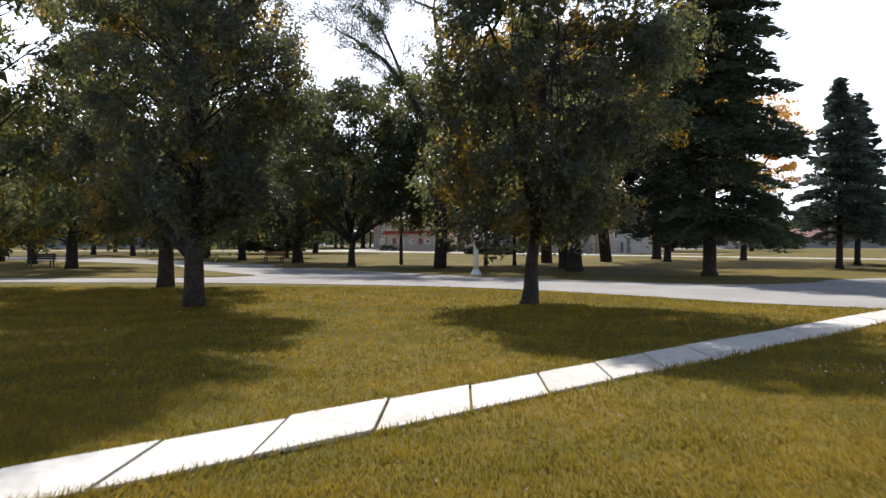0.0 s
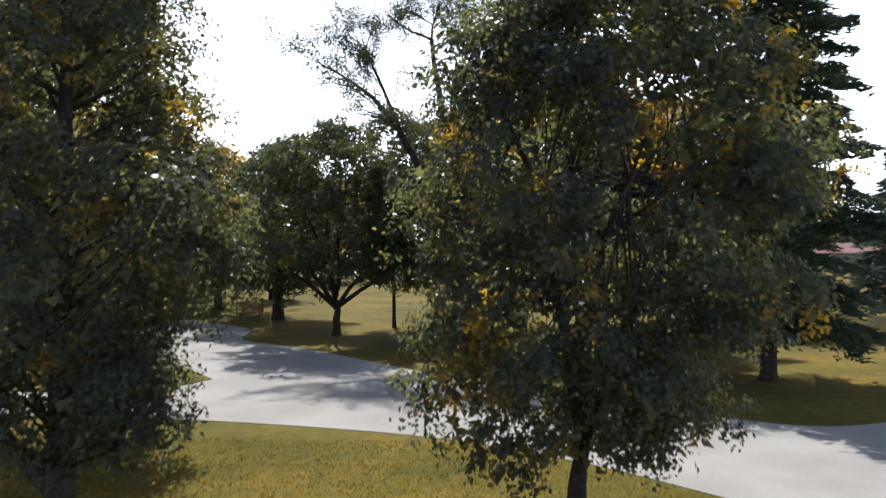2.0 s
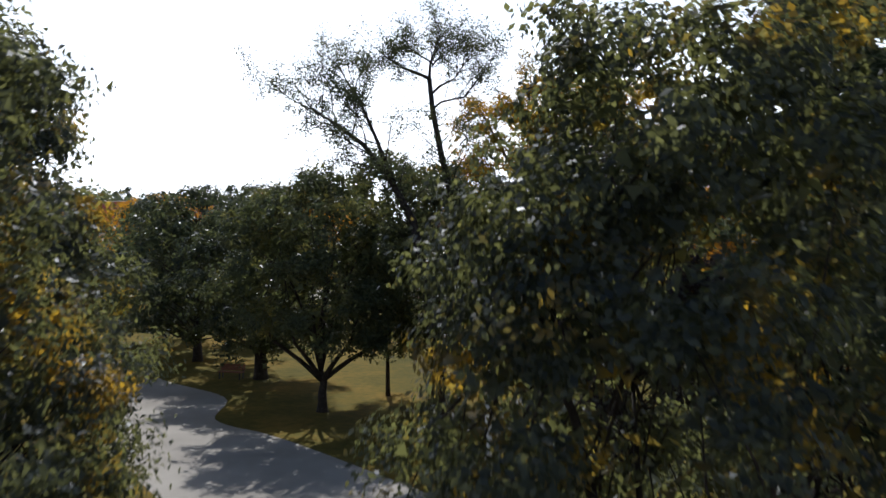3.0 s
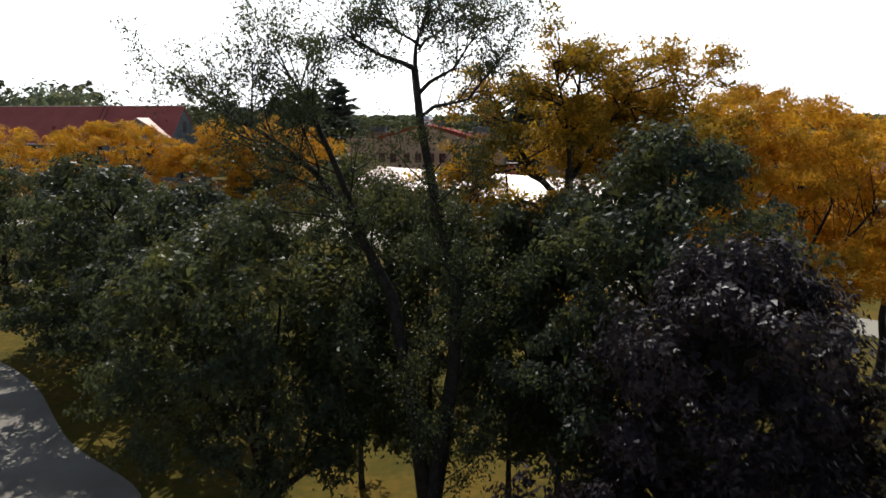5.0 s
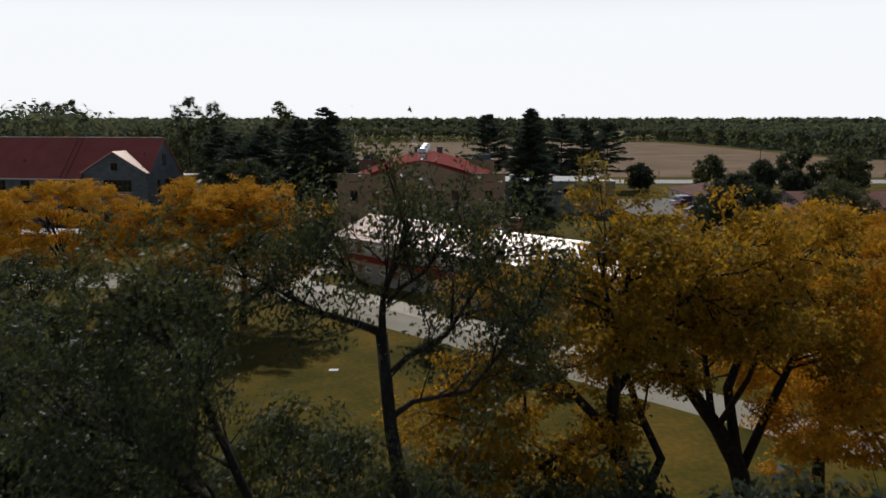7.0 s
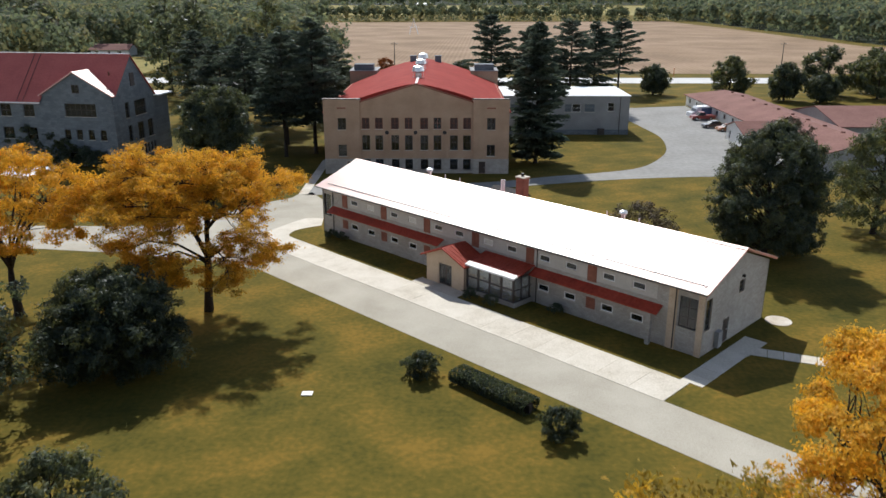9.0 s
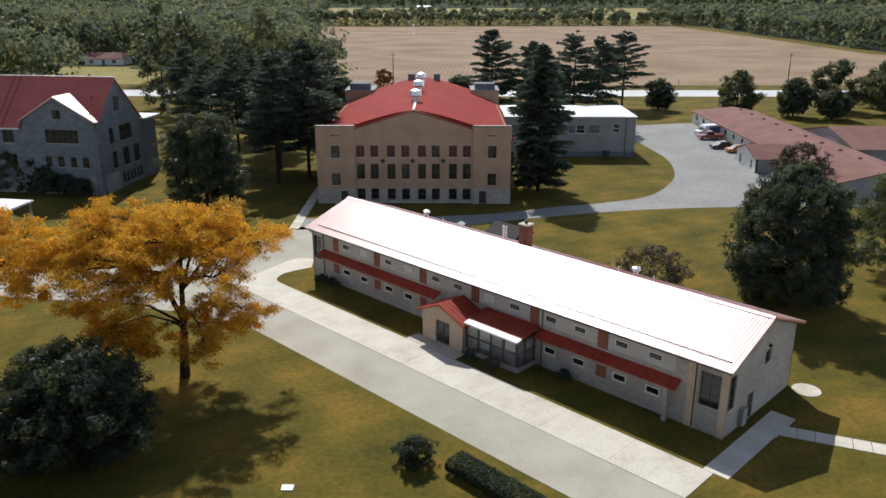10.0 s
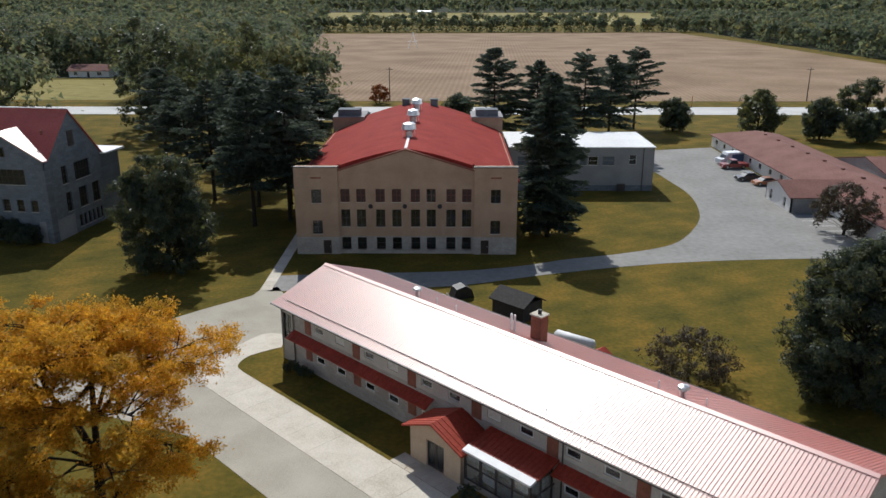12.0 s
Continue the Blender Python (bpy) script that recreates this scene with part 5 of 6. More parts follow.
for b in bays[:6]:
    x0, x1 = b + 1.0, b + 6.93
    cut = [x for x in win_x if x0 < x < x1]
    edges = [x0] + [v for x in cut for v in (x, x + 1.25)] + [x1]
    s = Shape()
    for i in range(0, len(edges), 2):
        s.box(edges[i], -0.03, 3.95, edges[i + 1], 0.01, 5.2)
    for x in cut:
        s.box(x, -0.03, 4.96, x + 1.25, 0.01, 5.2).box(x, -0.03, 3.95, x + 1.25, 0.01, 4.30)
    part("cladding_panel", s, CLADDING, dorm, "pale cladding between the upper windows")
for i, (a, b, c, d) in enumerate(upper):
    window(dorm, at(a, 0, b), c - a, d - b, 1, 1, WHITE_PAINT, BLIND if i % 5 in (1, 3) and i < 7 else GLASS, 0.03, t=0.1)
for i, (a, b, c, d) in enumerate(lower):
    window(dorm, at(a, 0, b), c - a, d - b, 1, 1, WHITE_PAINT, GLASS, 0.03, t=0.1)
for a, b, c, d in stair:
    window(dorm, at(a, 0, b), c - a, d - b, 2, 3, DARK_TRIM, GLASS, 0.12, name="stair_window")
window(dorm, at(L1, 0.35, 2.15, 90), 1.0, 2.7, 1, 3, DARK_TRIM, GLASS, 0.12, name="stair_window")
window(dorm, at(L1, 6.1, 3.95, 90), 1.0, 1.05, 1, 2, DARK_TRIM)
for i, (a, b, c, d) in enumerate(back_ops):
    window(dorm, at(c + L0 + 0.0, DEEP, b, 180), c - a, d - b, 1, 1)
for x in (22.55, -22.75, 8.3):
    part("downpipe", Shape().tube([(x, -0.1, 0.1), (x, -0.1, 5.6)], [0.055, 0.055], 7), DARK_TRIM, dorm)
part("post", Shape().box(20.4, -0.75, 0, 20.75, -0.4, 2.95), PALE_WALL, dorm, "pale masonry post under the awning")
part("plinth_stone", Shape().box(21.9, -0.06, 0, 22.7, 0.0, 5.55), BUFF_STONE, dorm, "buff stone strip")
part("plinth_stone", Shape().box(24.5, -0.06, 0, 25.05, 0.0, 5.55), BUFF_STONE, dorm, "buff stone strip")
door = part("side_door", Shape().box(L1 - 0.12, 3.72, 0.05, L1 - 0.06, 4.73, 2.18), DARK_TRIM, dorm, "dark metal side door")
part("handle", Shape().box(L1 - 0.06, 4.55, 1.0, L1 + 0.0, 4.62, 1.15), SILVER, door)
part("utility_box", Shape().box(L1 + 0.0, 2.3, 0.2, L1 + 0.4, 3.0, 1.6), GREY_BLOCK, dorm, "grey meter box")
part("wall_lamp", Shape().box(L1 + 0.0, 6.4, 5.3, L1 + 0.22, 6.65, 5.5), BLACK, dorm)
chim = part("chimney", Shape().box(-0.6, 7.3, 7.0, 0.4, 8.2, 9.5), RED_BRICK, dorm, "orange brick chimney on the ridge")
part("cap", Shape().box(-0.68, 7.22, 9.5, 0.48, 8.28, 9.62), CONCRETE, chim)
part("flue", Shape().tube([(-0.1, 7.75, 9.62), (-0.1, 7.75, 9.95)], [0.16, 0.16], 9), BLACK, chim)
for x in (-2.75, -2.4):
    part("vent_pipe", Shape().tube([(x, 7.5, 7.2), (x, 7.5, 8.9)], [0.1, 0.1], 8), WHITE_PAINT, dorm, "white flue pipe")
for x in (-12.9, 13.0):
    vent(dorm, x, 6.6, 7.95)
for x in (11.1, 14.6, -10.6, -8.3):
    part("vent_pipe", Shape().tube([(x, 6.8, 7.6), (x, 6.8, 8.25)], [0.06, 0.06], 7), WHITE_PAINT, dorm)
part("antenna", Shape().tube([(6.3, 0.6, 6.1), (6.3, 0.6, 6.75)], [0.02, 0.015], 5).tube([(6.15, 0.6, 6.6), (6.45, 0.6, 6.6)], [0.012, 0.012], 5), BLACK, dorm)
for x0 in (-22.5, -15, -7.5, 0, 7.5, 15):
    part("floor_slab", Shape().box(x0 - 2.2, 0.35, 2.7, x0 + 5.2, 11.3, 2.95), CONCRETE, dorm, "concrete floor inside")

# rear entry under a small gable
rear = part("rear_entry", Shape().box(-1.3, DEEP + 0.003, 0, -1.05, 16.2, 2.7).box(1.85, DEEP + 0.003, 0, 2.1, 16.2, 2.7).box(-1.05, 15.95, 0, -0.1, 16.2, 2.7).box(0.9, 15.95, 0, 1.85, 16.2, 2.7).box(-0.1, 15.95, 2.15, 0.9, 16.2, 2.7), PALE_WALL, dorm, "pale block rear entry")
part("rear_gable", Shape().prism([(-1.3, 2.7), (2.1, 2.7), (0.4, 3.75)], 15.95, 16.2, "y"), PALE_WALL, rear)
part("rear_door", Shape().box(-0.1, 16.05, 0.02, 0.9, 16.11, 2.15), DARK_TRIM, rear)
for a in (-1.75, 2.55):
    part("rear_roof", Shape().prism([(a, 2.6), (0.4, 3.95), (0.4, 4.05), (a, 2.7)], DEEP + 0.01, 16.6, "y"), RED_AWNING, rear)

# porch with a gable, and the glazed bay beside it
porch = part("porch", Shape().box(-3.6, -2.9, 0, -3.35, 0, 2.9), BUFF_STONE, dorm, "buff stone entrance porch")
part("porch_side", Shape().box(1.35, -2.9, 0, 1.6, 0, 2.9), BUFF_STONE, porch)
pg = lambda x: 2.9 + (2.6 - abs(x - 2.6)) * 0.4
placed(part("porch_wall", wall_shape(5.2, 2.9, [(1.75, 0.06, 3.55, 2.3)], 0.25, top=pg), BUFF_STONE, porch), at(-3.6, -2.95, 0))
for a in (-4.1, 2.1):
    # each slope is built along x and then turned a quarter, so that its seams run to the ridge
    slope = part("porch_roof", ribbed(Shape(), -3.4, 0.3, (-a, 2.78), (1.0, 4.08), 0.42, 0.14), RED_AWNING, porch)
    placed(slope, at(0, 0, 0, 90))
for x in (-1.85, -0.95):
    leafd = part("door_leaf", Shape().box(x, -2.82, 0.06, x + 0.1, -2.76, 2.28).box(x + 0.78, -2.82, 0.06, x + 0.88, -2.76, 2.28).box(x + 0.1, -2.82, 0.06, x + 0.78, -2.76, 0.3).box(x + 0.1, -2.82, 2.15, x + 0.78, -2.76, 2.28), DARK_TRIM, porch, "dark glazed door leaf")
    part("pane", Shape().box(x + 0.1, -2.8, 0.3, x + 0.78, -2.785, 2.15), GLASS, leafd)
bay = part("glazed_bay", Shape().box(1.65, -2.6, 0, 7.75, -2.3, 0.45).box(7.5, -2.3, 0, 7.75, 0, 0.45), PALE_WALL, dorm, "glazed bay with a low wall and dark mullions")
for k in range(5):
    x = 1.7 + k * 1.46
    part("mullion", Shape().box(x - 0.09, -2.58, 0.45, x + 0.09, -2.44, 2.95), DARK_TRIM, bay)
for z in (0.45, 1.62, 2.72):
    part("transom", Shape().box(1.79, -2.56, z, 7.5, -2.46, z + 0.12), DARK_TRIM, bay)
for k in range(4):
    for z0, z1, m in ((0.54, 1.62, CLEAR_GLASS), (1.71, 2.72, CLEAR_GLASS)):
        part("pane", Shape().box(1.78 + k * 1.46, -2.52, z0, 3.08 + k * 1.46, -2.505, z1), m, bay)
        if (k, z0 > 1) in ((0, True), (1, True), (1, False), (3, True)):
            part("blind", Shape().box(1.82 + k * 1.46, -2.42, z0 + (0.35 if k < 3 else 0.1), 3.04 + k * 1.46, -2.40, z1), BLIND, bay, "cream window blind")
for y in (-1.5, -0.3):
    part("mullion", Shape().box(7.58, y - 0.05, 0.45, 7.7, y + 0.05, 2.95), DARK_TRIM, bay)
for z in (0.45, 1.62, 2.72):
    part("transom", Shape().box(7.6, -2.44, z, 7.68, -0.02, z + 0.09), DARK_TRIM, bay)
for y0, y1 in ((-2.4, -1.55), (-1.45, -0.35)):
    for z0, z1 in ((0.54, 1.62), (1.71, 2.72)):
        part("pane", Shape().box(7.63, y0, z0, 7.645, y1, z1), CLEAR_GLASS, bay)
part("blind", Shape().box(7.5, -1.4, 1.75, 7.52, -0.4, 2.7), BLIND, bay, "cream window blind")


# ---- the hall with a barrel roof ----
hall = thing("assembly_hall", at(0, 0, 0), "tan brick assembly hall with corner towers and a red curved roof", "building")
HX0, HX1, HY, HB = -19.5, 9.95, 174.1, 221.5
XC = (HX0 + HX1) / 2
win_cols = [-13.49, -11.39, -8.83, -6.66, -4.17, -2.07, 0.56, 2.66]
T0, T1 = -13.75, 4.25
cops = []
for x in win_cols:
    for z0, z1 in ((0.6, 2.3), (3.75, 6.15), (7.15, 8.95)):
        cops.append((x - T0, z0, x + 1.24 - T0, z1))
cg = lambda x: 11.35 + (9.0 - abs(x - 9.0)) * 0.31
placed(part("front_wall", wall_shape(T1 - T0, 11.35, cops, 0.4, top=cg), TAN_BRICK, hall), at(T0, HY + 0.35, 0))
for i, (a, z0, c, z1) in enumerate(cops):
    window(hall, at(T0 + a, HY + 0.35, z0), c - a, z1 - z0, 2 if z0 > 3 else 1, 2, DARK_TRIM if z0 < 7 else REDWOOD, BOARD if z0 > 7 and i % 7 != 3 else GLASS, 0.18)
for x0, x1 in ((HX0, T0), (T1, HX1)):
    w = x1 - x0
    c = w / 2
    dx = (-15.95 if x0 < -15 else 5.2) - x0
    tops = [(c - 0.66, 2.85, c + 0.66, 4.7), (c - 0.66, 7.1, c + 0.66, 8.95), (dx, 0.05, dx + 1.05, 1.95)]
    placed(part("tower_front", wall_shape(w, 11.85, tops, 0.4), TAN_BRICK, hall), at(x0, HY, 0))
    for a, z0, e, z1 in tops[:2]:
        window(hall, at(x0 + a, HY, z0), e - a, z1 - z0, 2, 2, DARK_TRIM, GLASS, 0.2)
    dr = part("hall_door", Shape().box(x0 + dx, HY + 0.2, 0.05, x0 + dx + 1.05, HY + 0.28, 1.95), DARK_TRIM, hall, "dark metal door")
    part("handle", Shape().box(x0 + dx + 0.85, HY + 0.14, 0.95, x0 + dx + 0.93, HY + 0.2, 1.1), SILVER, dr)
    part("tower_side", Shape().box(x0, HY + 0.4, 0, x0 + 0.35, HY + 1.6, 11.85).box(x1 - 0.35, HY + 0.4, 0, x1, HY + 1.6, 11.85).box(x0 + 0.35, HY + 1.25, 0, x1 - 0.35, HY + 1.6, 11.85), TAN_BRICK, hall)
    part("tower_roof", Shape().box(x0 + 0.35, HY + 0.4, 11.5, x1 - 0.35, HY + 1.25, 11.6), GREYWOOD, hall)
    part("coping", Shape().box(x0 - 0.06, HY - 0.06, 11.85, x1 + 0.06, HY + 0.46, 11.98), DARK_TRIM, hall)
    part("base_course", Shape().box(x0 - 0.03, HY - 0.05, 0, x0 + dx - 0.02, HY + 0.0, 2.42).box(x0 + dx + 1.07, HY - 0.05, 0, x1 + 0.03, HY + 0.0, 2.42).box(x0 + dx - 0.02, HY - 0.05, 1.98, x0 + dx + 1.07, HY, 2.42), PALE_WALL, hall, "pale painted ground storey band")
    part("louvre", Shape().box(x0 + c - 0.7, HY - 0.03, 10.4, x0 + c + 0.7, HY + 0.0, 10.62), RED_BRICK, hall)
bs = Shape()
xs = [T0] + [v for x in win_cols for v in (x, x + 1.24)] + [T1]
for i in range(0, len(xs), 2):
    bs.box(xs[i], HY + 0.3, 0, xs[i + 1], HY + 0.35, 2.42)
for x in win_cols:
    bs.box(x, HY + 0.3, 0, x + 1.24, HY + 0.35, 0.6).box(x, HY + 0.3, 2.3, x + 1.24, HY + 0.35, 2.42)
part("base_course", bs, PALE_WALL, hall, "pale painted ground storey band")
for x in (-9.6, -5.05, -0.4):
    part("wall_vent", Shape().tube([(x + 0.1, HY + 0.36, 6.6), (x + 0.1, HY + 0.24, 6.6)], [0.32, 0.32], 12), BLACK, hall, "round dark vent")
for x in win_cols[::2]:
    part("pilaster", Shape().box(x - 0.62, HY + 0.27, 2.42, x - 0.22, HY + 0.35, 7.0), TAN_BRICK, hall)
part("side_wall", Shape().box(HX0, HY + 1.6, 0, HX0 + 0.4, HB, 9.9), TAN_BRICK, hall)
part("side_wall", Shape().box(HX1 - 0.4, HY + 1.6, 0, HX1, HB, 9.9), TAN_BRICK, hall)
part("back_wall", Shape().prism([(HX0, 0), (HX1, 0), (HX1, 9.9), (XC + 7, 12.6), (XC, 14.0), (XC - 7, 12.6), (HX0, 9.9)], HB - 0.4, HB, "y"), TAN_BRICK, hall)
arc = [(XC + 15.1 * t, 14.25 - 4.55 * abs(t) ** 1.35) for t in np.linspace(-1, 1, 25)]
for side, pts in (("left", arc[:13]), ("right", arc[12:])):
    y0 = HY + 0.75
    s = Shape()
    for (xa, za), (xb, zb) in zip(pts[:-1], pts[1:]):
        ya = y0 if T0 - 0.3 < (xa + xb) / 2 < T1 + 0.3 else HY + 1.65
        s.face((xa, ya, za), (xb, ya, zb), (xb, HB + 0.5, zb), (xa, HB + 0.5, za))
        s.face((xa, ya, za - 0.2), (xb, ya, zb - 0.2), (xb, HB + 0.5, zb - 0.2), (xa, HB + 0.5, za - 0.2))
        s.face((xa, ya, za), (xb, ya, zb), (xb, ya, zb - 0.2), (xa, ya, za - 0.2))
        s.face((xa, HB + 0.5, za), (xb, HB + 0.5, zb), (xb, HB + 0.5, zb - 0.2), (xa, HB + 0.5, za - 0.2))
    part("roof", s, RED_SHINGLE, hall, smooth=False)
fill = [(x, z - 0.02) for x, z in arc if T0 - 0.2 < x < T1 + 0.2]
part("gable_infill", Shape().prism(fill + [(fill[-1][0], 11.0), (fill[0][0], 11.0)], HY + 0.755, HY + 0.9, "y"), RED_SHINGLE, hall)
cp = Shape()
for a, b in (((T0 - 0.1, 11.3), (XC, 14.12)), ((XC, 14.12), (T1 + 0.1, 11.3))):
    cp.prism([(a[0], a[1] - 0.02), (b[0], b[1] - 0.02), (b[0], b[1] + 0.2), (a[0], a[1] + 0.2)], HY + 0.26, HY + 0.82, "y")
part("coping", cp, RED_BRICK, hall)
part("ridge_strip", Shape().box(XC - 0.18, HY + 0.85, 14.24, XC + 0.18, HB + 0.4, 14.36), WHITE_PAINT, hall, "pale ridge flashing")
for y in (184.6, 198.2, 211.6):
    v = part("ventilator", Shape().tube([(XC, y, 14.0), (XC, y, 15.0)], [0.55, 0.55], 12).tube([(XC, y, 15.0), (XC, y, 15.25), (XC, y, 16.0), (XC, y, 16.2)], [0.6, 1.05, 0.9, 0.3], 14), SILVER, hall, "big galvanised ridge ventilator")
    for k in range(4):
        a = k * math.pi / 2 + 0.4
        part("strut", Shape().tube([(XC + 0.95 * math.cos(a), y + 0.95 * math.sin(a), 14.0), (XC + 0.8 * math.cos(a), y + 0.8 * math.sin(a), 15.5)], [0.04, 0.04], 5), SILVER, v)
for x in (XC - 2.3, XC + 2.9):
    part("chimney", Shape().box(x - 0.65, HB - 2.2, 12, x + 0.65, HB - 0.9, 14.9).box(x - 0.75, HB - 2.3, 14.9, x + 0.75, HB - 0.8, 15.05), GREY_STUCCO, hall, "dark brick chimney")
for x0, x1 in ((HX0 - 0.6, HX0 + 5.0), (HX1 - 5.0, HX1 + 0.6)):
    part("rear_tower", Shape().box(x0, HB - 6, 0, x1, HB + 1.5, 12.2), TAN_BRICK, hall)
    part("rear_tower_roof", Shape().box(x0 - 0.1, HB - 6.1, 12.2, x1 + 0.1, HB + 1.6, 12.35), GREY_BLOCK, hall)
    part("roof_unit", Shape().box(x0 + 0.8, HB - 5, 12.35, x1 - 0.8, HB - 2.2, 13.5), GREY_STUCCO, hall, "dark grey rooftop unit")

# ---- grey school with a steep red roof ----
school = thing("school_house", at(-54.6, 178.6, 0, -8.7), "grey stucco school with a steep red roof and a cross gable", "building")
SL, SD = 46.0, 13.2
fo = [(-8.7, 8.25, -3.1, 10.4)] + [(-9.3 + 2.15 * k, 4.4, -8.2 + 2.15 * k, 6.1) for k in range(4)] + [(-9.0 + 2.4 * k, 0.7, -7.4 + 2.4 * k, 2.2) for k in range(3)] \
    + [(x, z, x + 2.0, z + 2.0) for x in (-16.3, -20.6, -25.5, -30.5, -35.5, -40.5) for z in (4.3, 8.1)]
placed(part("front_wall", wall_shape(SL, 10.75, [(a + SL, b, c + SL, d) for a, b, c, d in fo], 0.4), GREY_STUCCO, school), at(-SL, 0, 0))
cross = lambda x: 10.75 + max(0, 1.2 + (6.1 - abs(x - 6.2)) * 0.58)
placed(part("cross_gable", wall_shape(12.4, 0.0, [], 0.4, top=lambda x: cross(x) - 10.75), GREY_STUCCO, school), at(-12.5, -0.02, 10.75))
eo = [(6.0, 12.7, 7.4, 15.0), (3.6, 7.6, 4.9, 10.2), (6.6, 7.6, 10.4, 10.2), (3.9, 3.5, 5.2, 6.3), (7.0, 3.4, 9.0, 6.4), (10.3, 3.4, 12.2, 6.4)] + [(6.3 + 1.08 * k, 0.6, 7.05 + 1.08 * k, 2.4) for k in range(6)]
eg = lambda y: 10.75 + (6.6 - abs(y - 6.6)) * 1.08
placed(part("end_wall", wall_shape(SD, 10.75, [o for o in eo if o[3] < 10.7], 0.4, top=eg), GREY_STUCCO, school), at(0, 0, 0, 90))
part("back_wall", Shape().box(-SL, SD - 0.4, 0, -0.4, SD, 10.75), GREY_STUCCO, school)
part("far_end_wall", Shape().prism([(0, 0), (SD, 0), (SD, 10.75), (6.6, 17.8), (0, 10.75)], -SL, -SL + 0.4, "x"), GREY_STUCCO, school)
for a, b, c, d in fo:
    wide = c - a > 3
    window(school, at(a, 0, b), c - a, d - b, 6 if wide else (2 if c - a > 1.5 else 1), 2, DARK_TRIM, GLASS, 0.2)
part("attic_window", Shape().box(-6.9, -0.1, 12.1, -5.6, 0.02, 13.5), DARK_TRIM, school, "dark double attic window")
part("pane", Shape().box(-6.8, -0.12, 12.2, -6.3, -0.1, 13.4), GLASS, school)
part("pane", Shape().box(-6.2, -0.12, 12.2, -5.7, -0.1, 13.4), GLASS, school)
for a, b, c, d in eo:
    if d < 10.7:
        window(school, at(0, a, b, 90), c - a, d - b, 6 if c - a > 2.5 else (3 if c - a > 1.6 else (2 if c - a > 1.1 else 1)), 2, DARK_TRIM, GLASS, 0.2)
part("attic_window", Shape().box(-0.02, 6.0, 12.7, 0.1, 7.3, 14.9), DARK_TRIM, school, "dark attic window")
part("corner_buttress", Shape().box(-0.8, -0.25, 0, 0.2, 0.0, 10.4).box(0.0, 0.0, 0, 0.25, 0.9, 10.2), GREY_STUCCO, school)
part("base_course", Shape().box(-SL, -0.12, 0, -9.1, 0.0, 0.6).box(-1.9, -0.12, 0, -0.8, 0, 3.0).box(0, 0.9, 0, 0.12, 5.1, 3.0), GREY_BLOCK, school)
gable_roof(school, -SL - 0.3, -12.9, -0.45, 13.65, 10.5, 17.95, SCHOOL_ROOF, thick=0.2)
part("roof_slope", Shape().prism([(6.6, 17.95), (13.65, 10.5), (13.65, 10.3), (6.6, 17.75)], -12.88, 0.25, "x"), SCHOOL_ROOF, school)
vr = Shape()
for dz in (0.0, -0.2):
    vr.face((-12.88, 0.73, 11.75 + dz), (-6.3, 4.39, 15.62 + dz), (0.25, 0.73, 11.75 + dz), (0.25, 6.6, 17.95 + dz), (-12.88, 6.6, 17.95 + dz))
vr.face((0.25, 0.73, 11.75), (0.25, 6.6, 17.95), (0.25, 6.6, 17.75), (0.25, 0.73, 11.55))
part("roof_slope", vr, SCHOOL_ROOF, school)
xr = Shape()
for a, b in ((-12.9, -6.3), (0.3, -6.3)):
    za, zb = 11.75, 15.62
    xr.face((a, -0.4, za), (b, -0.4, zb), (b, 4.45, zb), (a, 0.78, za))
    xr.face((a, -0.4, za - 0.2), (b, -0.4, zb - 0.2), (b, 4.45, zb - 0.2), (a, 0.78, za - 0.2))
    xr.face((a, -0.4, za), (b, -0.4, zb), (b, -0.4, zb - 0.2), (a, -0.4, za - 0.2))
part("cross_roof", xr, RED_METAL, school, "red metal slope of the cross gable")
part("ridge_strip", Shape().box(-SL, 6.45, 17.93, 0.25, 6.75, 18.05), WHITE_PAINT, school)
part("eave_strip", Shape().box(-SL, -0.62, 10.36, -12.8, -0.44, 10.56), WHITE_PAINT, school, "white gutter")
for x in (-17.0, -15.9):
    part("roof_ladder", Shape().tube([(x, -0.5, 10.6), (x, 6.4, 18.0)], [0.05, 0.05], 5), DARK_TRIM, school)
part("rear_wing", Shape().box(-7.0, 13.2, 0, -0.2, 18.5, 10.2), GREY_STUCCO, school)
part("rear_wing_roof", Shape().box(-7.2, 13.3, 10.2, 0.9, 18.7, 10.45), WHITE_ROOF, school)
part("roof_vent", Shape().tube([(-2.2, 3.6, 14.0), (-2.2, 3.6, 15.3)], [0.16, 0.16], 8), RED_BRICK, school)
part("roof_vent", Shape().tube([(-26.0, 2.4, 12.9), (-26.0, 2.4, 13.9)], [0.3, 0.3], 8), RED_BRICK, school)
carport = thing("carport", at(-62.3, 158.5, 0, -8.7), "open carport with a flat white roof", "carport")
part("roof", Shape().box(-6, -3.2, 3.7, 5.6, 3.2, 3.95), WHITE_ROOF, carport)
for x in (-5.6, 0, 5.2):
    for y in (-2.8, 2.8):
        part("post", Shape().box(x - 0.1, y - 0.1, 0, x + 0.1, y + 0.1, 3.7), GREY_BLOCK, carport)

